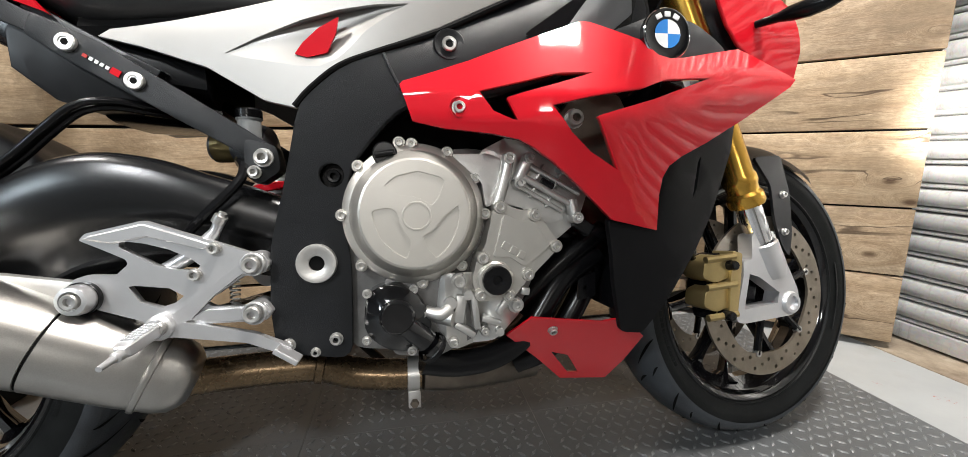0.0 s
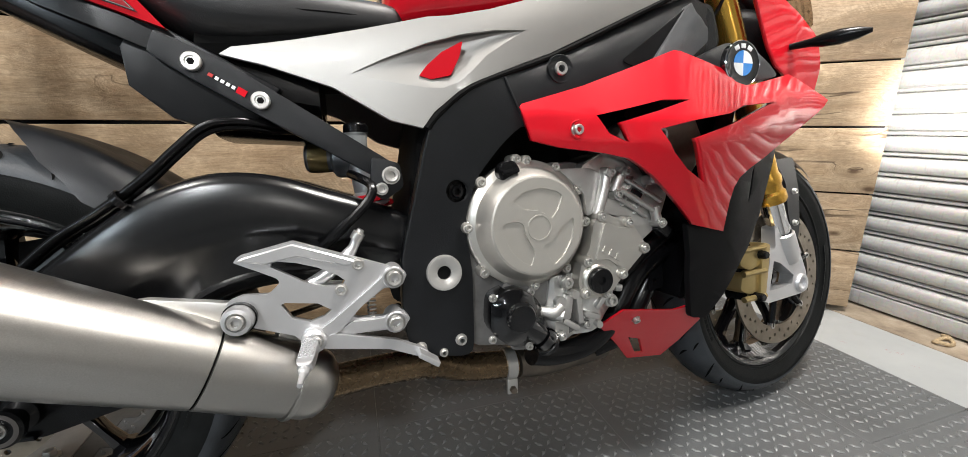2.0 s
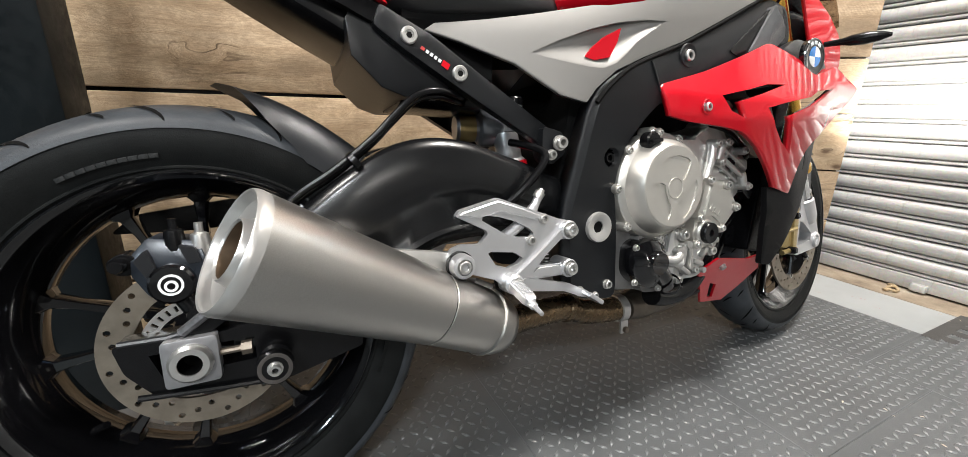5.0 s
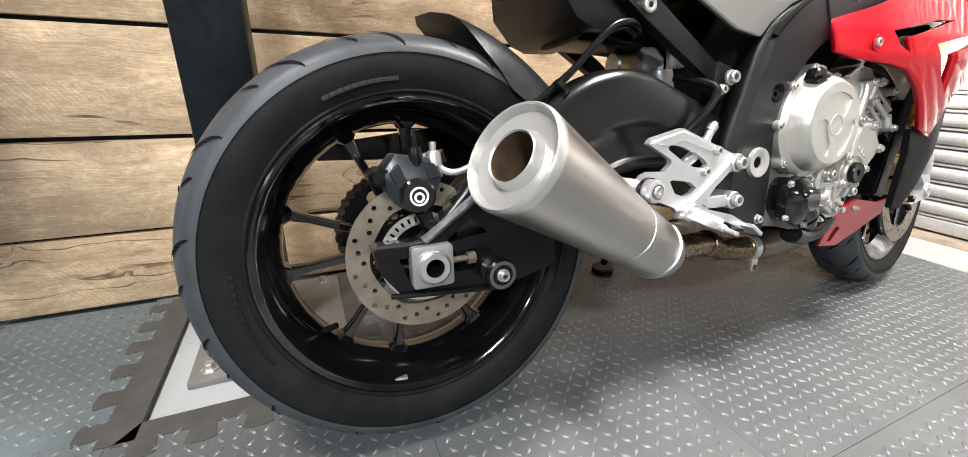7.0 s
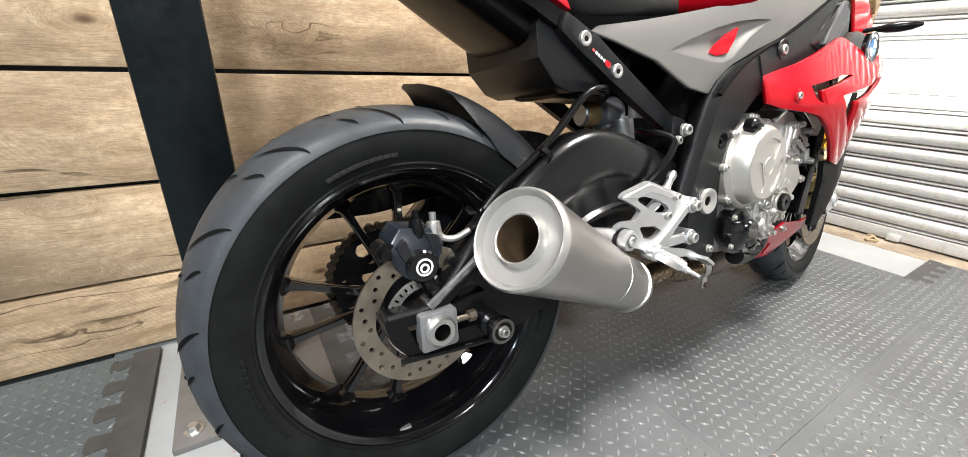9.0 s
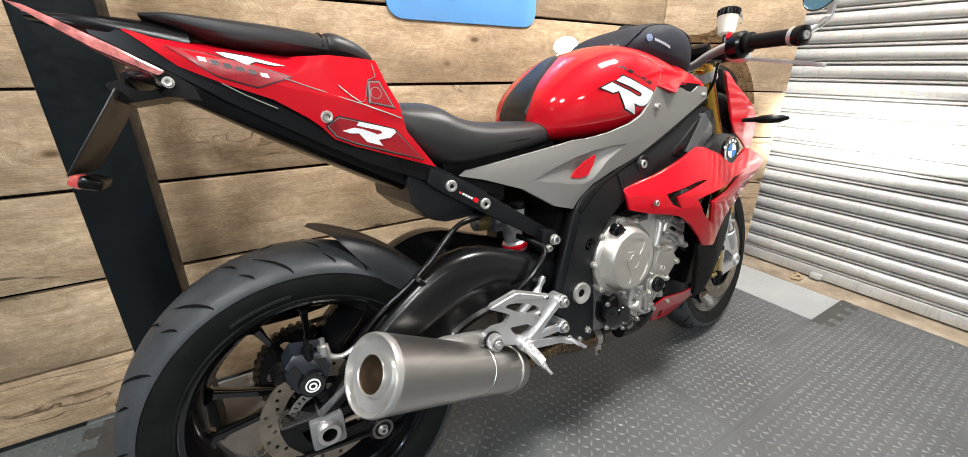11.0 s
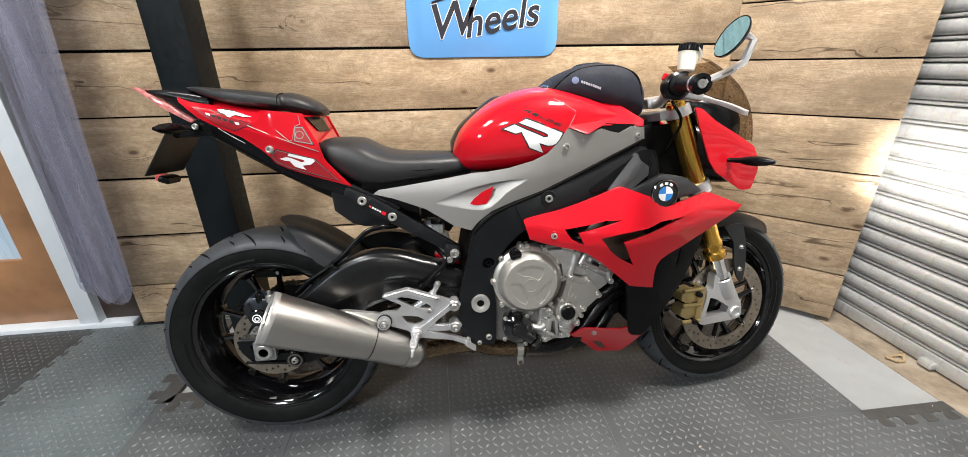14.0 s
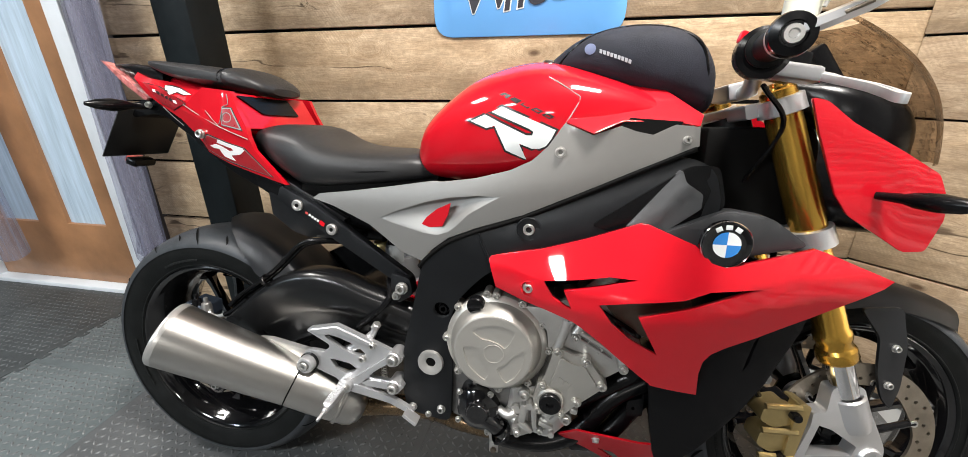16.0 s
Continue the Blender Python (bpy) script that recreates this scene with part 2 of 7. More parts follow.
MAT = rubber_mat("rubber_mat", 1.0)
# paler, bluer copy that puts the left side's brighter light into the colour
MATLIT = rubber_mat("paler_rubber_mat", 1.13)
MATD = surface("dark_mat_border", (0.050, 0.048, 0.045), 0.6, 0.0, 0.0, 0.25, 18, 0.4, 200)
# worn bar tops, with the light that they catch put into the colour
MATBAR = surface("scuffed_tread_bars", (0.115, 0.120, 0.123), 0.30, 0.0, 0.0, 0.25, 9, 0.15, 300, 0.06)
MATOLD = surface("old_dark_mat", (0.036, 0.041, 0.042), 0.45, 0.0, 0.0, 0.25, 6, 0.3, 250)
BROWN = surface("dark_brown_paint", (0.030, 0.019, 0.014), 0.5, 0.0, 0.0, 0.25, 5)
CHIP = surface("wood_crumbs", (0.42, 0.36, 0.28), 0.8, 0.0, 0.0, 0.4, 30)


def painted_floor():
    n = Nodes("painted_concrete")
    broad = n.noise(2.5, 5.0, 0.6)
    chips = n.noise(26.0, 6.0, 0.72)
    col = n.ramp(broad, (0.3, (0.27, 0.282, 0.285)), (0.7, (0.37, 0.382, 0.385)))
    col = n.mix(n.ramp(chips, (0.66, 0.0), (0.70, 1.0)), col, (0.32, 0.12, 0.09))
    col = n.mix(n.ramp(n.noise(6.0, 4.0), (0.6, 0.0), (0.8, 0.5)), col, (0.25, 0.24, 0.22))
    n.set(Base_Color=col, Roughness=0.5)
    n.bump(chips, 0.15, 0.002)
    return n.m


FLOORP = painted_floor()


def bare_concrete():
    n = Nodes("bare_concrete")
    f = n.noise(9.0, 6.0, 0.7)
    col = n.ramp(f, (0.3, (0.16, 0.12, 0.085)), (0.55, (0.30, 0.245, 0.18)), (0.75, (0.42, 0.37, 0.30)))
    n.set(Base_Color=col, Roughness=0.85)
    n.bump(f, 0.5, 0.006)
    return n.m


CONCRETE = bare_concrete()


def galvanised():
    n = Nodes("galvanised_slat")
    broad = n.noise(3.0, 5.0, 0.65, n.stretch(1, 1.2, 5))
    drip = n.noise(5.0, 5.0, 0.7, n.stretch(6, 9, 1.2))
    spangle = n.node("TexVoronoi", Vector=n.coord, Scale=140.0).outputs["Color"]
    col = n.ramp(broad, (0.3, (0.42, 0.42, 0.41)), (0.7, (0.60, 0.60, 0.59)))
    col = n.mix(0.07, col, spangle, "OVERLAY")
    col = n.mix(n.ramp(drip, (0.54, 0.0), (0.72, 0.55)), col, (0.24, 0.21, 0.18))
    n.set(Base_Color=col, Metallic=0.35, Roughness=n.ramp(drip, (0.3, 0.34), (0.7, 0.55)))
    return n.m


GALV = galvanised()


def clear(name, colour, rough, see, tint=(1, 1, 1)):
    """A thin see-through sheet: part clear, part glossy plastic."""
    n = Nodes(name)
    tr = n.t.nodes.new("ShaderNodeBsdfTransparent")
    tr.inputs[0].default_value = (*tint, 1)
    mx = n.t.nodes.new("ShaderNodeMixShader")
    streak = n.noise(5.0, 4.0, 0.6, n.stretch(9, 9, 0.6))
    n.link(n.ramp(streak, (0.3, see - 0.2), (0.7, min(1, see + 0.15))), mx.inputs[0])
    n.set(Base_Color=(*colour, 1), Roughness=rough)
    n.link(n.b.outputs[0], mx.inputs[1])
    n.link(tr.outputs[0], mx.inputs[2])
    n.link(mx.outputs[0], n.t.nodes["Material Output"].inputs[0])
    return n.m


CURTAIN = clear("clear_pvc_strip", (0.22, 0.22, 0.28), 0.30, 0.58, (0.84, 0.85, 0.92))
SMOKE = clear("smoked_screen", (0.02, 0.018, 0.014), 0.05, 0.62, (0.62, 0.52, 0.42))
GLASS = clear("door_glass", (0.55, 0.68, 0.80), 0.15, 0.30, (0.9, 0.95, 1.0))
BLUEMIRROR = surface("blue_mirror_glass", (0.32, 0.66, 0.90), 0.03, 0.9, 0.0, 0.0, wear=0.01)
LAMPM = bpy.data.materials.new("lamp_diffuser")
LAMPM.use_nodes = True
LAMPM.node_tree.nodes["Principled BSDF"].inputs["Emission Color"].default_value = (1, 0.95, 0.88, 1)
LAMPM.node_tree.nodes["Principled BSDF"].inputs["Emission Strength"].default_value = 3.0

# ---- mesh helpers ----


# paint and machined metal whose flats stay flat up to the rounded edge
PANELS = (RED, SILVER, ALU, COVER, SATIN, GREYP)


def part(name, bm, material, parent=None, label="", sharp=32, flank=None):
    """Links a bmesh as one mesh object, under its thing or part."""
    bmesh.ops.recalc_face_normals(bm, faces=bm.faces[:])
    me = bpy.data.meshes.new(name)
    bm.to_mesh(me)
    bm.free()
    me.materials.append(material)
    for p in me.polygons:
        p.use_smooth = True
    me.set_sharp_from_angle(angle=radians(sharp))
    ob = new(name, me)
    if parent:
        ob.parent = parent
    if label:
        ob["label"] = label
    if flank:
        # the outer skin takes its shading from the curve that it was laid on
        h, normals = 0.005, []
        for v in me.vertices:
            x, y, z = v.co
            n = Vector((0, 0, 0))
            if abs(y - flank(x, z)) < 0.0004:
                n = Vector(((flank(x + h, z) - flank(x - h, z)) / (2 * h), -1, (flank(x, z + h) - flank(x, z - h)) / (2 * h))).normalized()
            normals.append(n)
        me.normals_split_custom_set_from_vertices(normals)
    elif material in PANELS:
        w = ob.modifiers.new("weighted_normals", "WEIGHTED_NORMAL")
        w.keep_sharp, w.weight = True, 90
    return ob


def again(ob, m, parent=None, label=""):
    """The same mesh once more, as a part of its own, at the pose m."""
    o = new(ob.name.split(".")[0], ob.data)
    o.parent = parent or ob.parent
    o.matrix_basis = m
    if label:
        o["label"] = label
    return o


def thing(name, label, category, m=None, group=""):
    ob = new(name)
    ob.empty_display_size = 0.1
    if m is not None:
        ob.matrix_basis = m
    return tagged(ob, label, category, group)


def block(sx, sy, sz, bevel=0.0, m=None, segments=2):
    bm = bmesh.new()
    bmesh.ops.create_cube(bm, size=1.0, matrix=Matrix.Diagonal((sx, sy, sz, 1)))
    if bevel:
        bmesh.ops.bevel(bm, geom=bm.edges[:], offset=bevel, segments=segments, affect="EDGES", profile=0.5)
    if m is not None:
        bmesh.ops.transform(bm, matrix=m, verts=bm.verts[:])
    return bm


def span(x0, x1, y0, y1, z0, z1, bevel=0.0):
    return block(x1 - x0, y1 - y0, z1 - z0, bevel, Matrix.Translation(((x0 + x1) / 2, (y0 + y1) / 2, (z0 + z1) / 2)))


def towards(a, b):
    """A pose at a whose z axis points to b."""
    a, b = Vector(a), Vector(b)
    return Matrix.Translation(a) @ (b - a).to_track_quat("Z", "Y").to_matrix().to_4x4()


def lathe(profile, seg=32, m=None, closed=False, oval=1.0):
    """Turns (radius, height) round z."""
    bm = bmesh.new()
    rings = []
    for r, h in profile:
        if r < 1e-6:
            rings.append([bm.verts.new((0, 0, h))])
        else:
            rings.append([bm.verts.new((r * math.cos(2 * math.pi * i / seg), r * oval * math.sin(2 * math.pi * i / seg), h)) for i in range(seg)])
    pairs = list(zip(rings, rings[1:])) + ([(rings[-1], rings[0])] if closed else [])
    for a, b in pairs:
        for i in range(seg):
            j = (i + 1) % seg
            if len(a) == 1 and len(b) == 1:
                continue
            if len(a) == 1:
                bm.faces.new((a[0], b[j], b[i]))
            elif len(b) == 1:
                bm.faces.new((a[i], a[j], b[0]))
            else:
                bm.faces.new((a[i], a[j], b[j], b[i]))
    if m is not None:
        bmesh.ops.transform(bm, matrix=m, verts=bm.verts[:])
    return bm


SIDE = pose(0, 0, 0, 90, 0, 0)      # z axis of a turned piece becomes -y (towards the right flank)


def at_side(x, y, z):
    return Matrix.Translation((x, y, z)) @ SIDE


def curve_points(pts, n=8):
    """A smooth line through the points."""
    pts = [Vector(p) for p in pts]
    ext = [pts[0] * 2 - pts[1]] + pts + [pts[-1] * 2 - pts[-2]]
    out = []
    for a, b, c, d in zip(ext, ext[1:], ext[2:], ext[3:]):
        for k in range(n):
            t = k / n
            out.append(0.5 * ((2 * b) + (c - a) * t + (2 * a - 5 * b + 4 * c - d) * t * t + (3 * b - 3 * c + d - a) * t ** 3))
    out.append(pts[-1])
    return out


def tube(pts, radius, seg=12, smooth=6, taper=None):
    """A round bar along a smooth line."""
    line = curve_points(pts, smooth) if smooth else [Vector(p) for p in pts]
    bm = bmesh.new()
    rings = []
    side = None
    for i, p in enumerate(line):
        d = (line[min(i + 1, len(line) - 1)] - line[max(i - 1, 0)]).normalized()
        if side is None:
            side = d.orthogonal().normalized()
        side = (side - d * side.dot(d)).normalized()
        up = d.cross(side)
        r = radius * (taper(i / (len(line) - 1)) if taper else 1)
        rings.append([bm.verts.new(p + (side * math.cos(2 * math.pi * k / seg) + up * math.sin(2 * math.pi * k / seg)) * r) for k in range(seg)])
    for a, b in zip(rings, rings[1:]):
        for k in range(seg):
            bm.faces.new((a[k], a[(k + 1) % seg], b[(k + 1) % seg], b[k]))
    bm.faces.new(rings[0][::-1])
    bm.faces.new(rings[-1])
    return bm


def loft(rings):
    bm = bmesh.new()
    vs = [[bm.verts.new(p) for p in r] for r in rings]
    n = len(vs[0])
    for a, b in zip(vs, vs[1:]):
        for k in range(n):
            bm.faces.new((a[k], a[(k + 1) % n], b[(k + 1) % n], b[k]))
    bm.faces.new(vs[0][::-1])
    bm.faces.new(vs[-1])
    return bm


def oval_ring(x, hw, z0, z1, power=2.4, n=28, yc=0.0, low=None):
    """A rounded cross-section at x, between the heights z0 and z1."""
    zc, hz = (z0 + z1) / 2, (z1 - z0) / 2
    out = []
    for k in range(n):
        a = 2 * math.pi * k / n
        c, s = math.cos(a), math.sin(a)
        p = low if (low and s < 0) else power
        out.append((x, yc + hw * math.copysign(abs(c) ** (2 / p), c), zc + hz * math.copysign(abs(s) ** (2 / p), s)))
    return out


def lerp_table(table, x):
    xs = [t[0] for t in table]
    return [float(np.interp(x, xs, [t[i] for t in table])) for i in range(1, len(table[0]))]


def spline_loft(table, steps, power=2.4, n=28, low=None):
    """A body whose half width, foot and top change along x: rows of (x, half width, foot, top)."""
    pts = curve_points([(a, b, c) for a, b, c, _ in table], steps)
    tops = curve_points([(a, d, 0) for a, _, _, d in table], steps)
    return loft([oval_ring(p.x, max(p.y, 0.004), p.z, max(q.y, p.z + 0.004), power, n, 0.0, low) for p, q in zip(pts, tops)])


def sheet(outline, flank, holes=(), step=0.03, creases=()):
    """A curved sheet: a side-view outline (x, z) with holes, laid on the flank y = flank(x, z)."""
    bm = bmesh.new()
    for loop in (outline, *holes):
        vs = [bm.verts.new((x, 0, z)) for x, z in loop]
        for a, b in zip(vs, vs[1:] + vs[:1]):
            bm.edges.new((a, b))
    bmesh.ops.triangle_fill(bm, use_beauty=True, use_dissolve=False, edges=bm.edges[:])
    xs, zs = [p[0] for p in outline], [p[1] for p in outline]
    if step:
        for k in range(int(min(xs) / step) + 1, int(max(xs) / step) + 1):
            bmesh.ops.bisect_plane(bm, geom=bm.verts[:] + bm.edges[:] + bm.faces[:], plane_co=(k * step, 0, 0), plane_no=(1, 0, 0), dist=1e-5)
        for k in range(int(min(zs) / step) + 1, int(max(zs) / step) + 1):
            bmesh.ops.bisect_plane(bm, geom=bm.verts[:] + bm.edges[:] + bm.faces[:], plane_co=(0, 0, k * step), plane_no=(0, 0, 1), dist=1e-5)
    for (x0, z0), (x1, z1) in creases:
        bmesh.ops.bisect_plane(bm, geom=bm.verts[:] + bm.edges[:] + bm.faces[:], plane_co=(x0, 0, z0), plane_no=(z1 - z0, 0, x0 - x1), dist=1e-5)
    for v in bm.verts:
        v.co.y = flank(v.co.x, v.co.z) if callable(flank) else flank
    return bm


def panel(outline, flank, thick, holes=(), bevel=0.003, step=0.03, creases=(), left=False, segments=2):
    """A plate with thickness and rounded outer edges; thickness goes inwards (+y)."""
    bm = sheet(outline, flank, holes, step, creases)
    rim = [e for e in bm.edges if len(e.link_faces) == 1]
    back = {v: bm.verts.new((v.co.x, v.co.y + thick, v.co.z)) for v in bm.verts[:]}
    for f in bm.faces[:]:
        bm.faces.new([back[v] for v in reversed(f.verts)])
    for e in rim:
        a, b = e.verts
        bm.faces.new((a, b, back[b], back[a]))
    if bevel:
        bmesh.ops.recalc_face_normals(bm, faces=bm.faces[:])
        bmesh.ops.bevel(bm, geom=rim, offset=bevel, segments=segments, affect="EDGES", profile=0.5, clamp_overlap=True)
    if left:
        bmesh.ops.scale(bm, vec=(1, -1, 1), verts=bm.verts[:])
    return bm


def grow(outline, d):
    """The outline moved outwards by d."""
    area = sum(a[0] * c[1] - c[0] * a[1] for a, c in zip(outline, outline[1:] + outline[:1]))
    s = 1 if area > 0 else -1
    out = []
    for i, q in enumerate(outline):
        a, c = Vector(outline[i - 1]), Vector(outline[(i + 1) % len(outline)])
        u, v = (Vector(q) - a).normalized(), (c - Vector(q)).normalized()
        n = Vector((u.y + v.y, -u.x - v.x)) * s
        k = d / max(0.35, n.length * n.length / 2) if n.length else d
        out.append((q[0] + n.x * k, q[1] + n.y * k))
    return out


def blend(x, xs, ys, soft):
    """A broken line through (xs, ys) with its corners eased over a width of soft."""
    return sum(float(np.interp(x + soft * u, xs, ys)) for u in (-1, -0.6, -0.2, 0.2, 0.6, 1)) / 6


def rounded(outline, r, n=3):
    """The outline with its corners cut round."""
    out = []
    m = len(outline)
    for i in range(m):
        p, a, b = (Vector(outline[k % m]) for k in (i, i - 1, i + 1))
        da, db = (a - p), (b - p)
        k = min(r, da.length * 0.45, db.length * 0.45)
        s, e = p + da.normalized() * k, p + db.normalized() * k
        for j in range(n + 1):
            t = j / n
            q = s * (1 - t) ** 2 + p * 2 * t * (1 - t) + e * t * t
            out.append((q.x, q.y))
    return out

# ---- the place ----
WALL_Y, WALL_X0, WALL_X1 = 0.62, -0.86, 1.76
RET = Vector((2.185, 0.225))


def shell(name, bm, material, label, category="wall"):
    return tagged(part(name, bm, material), label, category, kind="structure")


# floor under the mats
shell("floor", span(-0.56, 2.20, -0.6, 2.6, -0.06, -0.012), FLOORP, "painted grey concrete floor with chipped red patches", "floor")
# unseen bay floor, kept dark so that little light bounces up
shell("floor_bay", span(-6.5, 2.20, -7.0, -0.602, -0.06, -0.0125), MATD, "unseen dark floor of the bay, keeps bounce light low", "floor")
shell("floor_lobby", span(-6.5, -0.562, -0.602, 2.6, -0.06, -0.0125), MATOLD, "dark worn floor by the door", "floor")
shell("floor_threshold", span(2.16, 4.0, -7.0, 2.6, -0.06, -0.008, 0.003), CONCRETE, "bare brown concrete strip under the shutter", "floor")
# unseen ceiling, back and end walls, toned to steer the reflections
shell("ceiling", span(-6.5, 2.6, -7.0, 2.6, CEIL, CEIL + 0.1), CEILM, "unseen pale flat ceiling board", "ceiling")
shell("wall_back", span(-6.5, 2.6, -7.1, -7.0, -0.06, CEIL), PALEWALL, "unseen pale wall at the far side of the bay, lightens reflections")
shell("wall_west", span(-6.6, -6.5, -7.0, 2.6, -0.06, CEIL), PLASTER, "unseen plain end wall, darkens reflections")
shell("wall_north", span(WALL_X0, 2.5, WALL_Y + 0.03, WALL_Y + 0.12, -0.06, CEIL), PLASTER, "dark wall carcass behind the boards")
shell("wall_lobby", span(-6.5, WALL_X0 + 0.02, 2.5, 2.6, -0.06, CEIL), PLASTER, "pale lobby wall beyond the doorway")

# boards
ROWS_N = [0.0, 0.195, 0.425, 0.667, 0.905, 1.135, 1.335, 1.56, 1.79, 2.02, 2.25, 2.48, CEIL]
backing = part("boarding_north", span(WALL_X0, WALL_X1, WALL_Y + 0.022, WALL_Y + 0.029, 0.0, CEIL), SATIN)
tagged(backing, "reclaimed sawn timber boards fixed to the wall", "wall cladding", kind="structure")
for i, (z0, z1) in enumerate(zip(ROWS_N, ROWS_N[1:])):
    tilt = (0.0, -0.004, 0.003, 0.006, -0.003)[i % 5]
    bm = block(WALL_X1 - WALL_X0, 0.022, z1 - z0 - 0.009, 0.003, pose((WALL_X0 + WALL_X1) / 2, WALL_Y + 0.011 - 0.002 * (i % 3), (z0 + z1) / 2, 0, math.degrees(tilt) * 0.3, 0))
    part("board", bm, TIMBER, backing)

# the angled boarding beside the shutter
a, b = Vector((WALL_X1, WALL_Y)), RET
mid, length = (a + b) / 2, (b - a).length
ang = math.degrees(math.atan2(b.y - a.y, b.x - a.x))
ROWS_R = [0.012, 0.225, 0.43, 0.655, 0.865, 1.072, 1.282, 1.49, 1.70, 1.91, 2.12, 2.33, 2.54]
backing2 = part("boarding_corner", block(length - 0.006, 0.03, CEIL - 0.05, 0, pose(mid.x + 0.017, mid.y + 0.019, CEIL / 2, 0, 0, ang)), SATIN)
tagged(backing2, "angled panel of sawn timber boards beside the shutter", "wall cladding", kind="structure")
for i, (z0, z1) in enumerate(zip(ROWS_R, ROWS_R[1:])):
    part("board", block(length, 0.022, z1 - z0 - 0.006, 0.0025), TIMBER, backing2).matrix_basis = pose(mid.x - 0.001 * (i % 2), mid.y, (z0 + z1) / 2, 0, 0, ang)

# roller shutter
SH_X, PITCH = 2.30, 0.0715
shutter = thing("roller_shutter", "galvanised steel roller shutter with dirty curved slats, closed", "shutter")
shutter["kind"] = "structure"
prof = [(0.012, 0.0), (-0.002, 0.0015), (-0.0065, 0.005), (-0.0065, 0.0095), (-0.002, 0.0125), (0.010, 0.0135), (0.010, 0.0165), (-0.006, 0.0175), (-0.012, 0.024), (-0.016, 0.035), (-0.0165, 0.046), (-0.013, 0.057), (-0.007, 0.065), (0.008, 0.0675), (0.012, 0.0705)]
bm = bmesh.new()
ends = []
for y in (-6.9, -2.0, 0.5, 2.4):
    ends.append([bm.verts.new((dx, y, dz)) for dx, dz in prof + [(dx + 0.003, dz) for dx, dz in reversed(prof)]])
for p, q in zip(ends, ends[1:]):
    for k in range(len(p)):
        j = (k + 1) % len(p)
        bm.faces.new((p[k], p[j], q[j], q[k]))
first = part("slat", bm, GALV, shutter, sharp=50)
first.location = (SH_X, 0, 0.055)
for k in range(1, 38):
    again(first, Matrix.Translation((SH_X + 0.0006 * math.sin(k * 2.3), 0, 0.055 + PITCH * k)), shutter)
part("bottom_rail", span(SH_X - 0.012, SH_X + 0.02, -6.9, 2.4, 0.0, 0.053, 0.006), GALV, shutter)
part("lifting_bracket", span(SH_X - 0.035, SH_X + 0.0, -0.11, -0.06, 0.0, 0.03, 0.008), GALV, shutter, "small steel lifting lug")
shell("wall_east", span(SH_X + 0.05, SH_X + 0.15, -7.0, 2.6, -0.06, CEIL), PLASTER, "plain wall behind the shutter")

# a scrap of rope on the concrete in front of the shutter
rope = [(2.222 + (0.030 + 0.004 * math.sin(3 * a)) * math.cos(a), -0.030 + (0.019 + 0.003 * math.cos(2 * a)) * math.sin(a), -0.001 + 0.004 * math.sin(2 * a + 1)) for a in [math.tau * q / 13 for q in range(13)]] + [(2.262, -0.022, 0.004), (2.275, -0.002, -0.002)]
tagged(part("rope_scrap", tube(rope, 0.0055, 8, 3), surface("tan_rope", (0.36, 0.27, 0.16), 0.85, 0.0, 0.0, 0.35, 160, 0.6, 500)), "coiled scrap of tan rope lying on bare concrete", "rope")

# steel post with base plate
post = thing("steel_post", "black painted square steel column bolted to the floor", "column")
post["kind"] = "structure"
part("shaft", span(-0.335, -0.215, 0.345, 0.47, 0.0, CEIL, 0.006), POST, post)
part("base_plate", span(-0.41, -0.10, 0.215, 0.60, -0.012, 0.004, 0.003), surface("grey_base_plate", (0.20, 0.19, 0.18), 0.5, 0.5), post, "grey steel base plate")
nut = lathe([(0.0, 0.014), (0.009, 0.014), (0.011, 0.011), (0.011, 0.0), (0.018, 0.0), (0.018, -0.003)], 6)
n0 = part("bolt", nut, BOLT, post)
n0.location = (-0.375, 0.25, 0.006)
for x, y in ((-0.14, 0.25), (-0.375, 0.565), (-0.14, 0.565)):
    again(n0, Matrix.Translation((x, y, 0.006)), post)

# blue sign on the boards
sign = thing("wall_sign", "blue rounded sign with dark script lettering edged in white", "sign")
SX0, SX1, SZ0, SZ1 = 0.425, 1.0, 1.098, 1.62
part("plate", panel(rounded([(SX0, SZ0), (SX1, SZ0), (SX1, SZ1), (SX0, SZ1)], 0.06, 6), WALL_Y - 0.008, 0.008, (), 0.0015, 0), SIGNB, sign)


def lettering(name, text, size, m, material, parent, offset=0.0, depth=0.001, shear=0.0, label=""):
    c = bpy.data.curves.new(name, "FONT")
    c.body, c.size, c.extrude, c.offset, c.shear, c.align_x = text, size, depth, offset, shear, "CENTER"
    tmp = bpy.data.objects.new(name, c)
    me = bpy.data.meshes.new_from_object(tmp)
    bpy.data.objects.remove(tmp)
    me.materials.append(material)
    ob = new(name, me)
    ob.parent, ob.matrix_basis = parent, m
    if label:
        ob["label"] = label
    return ob


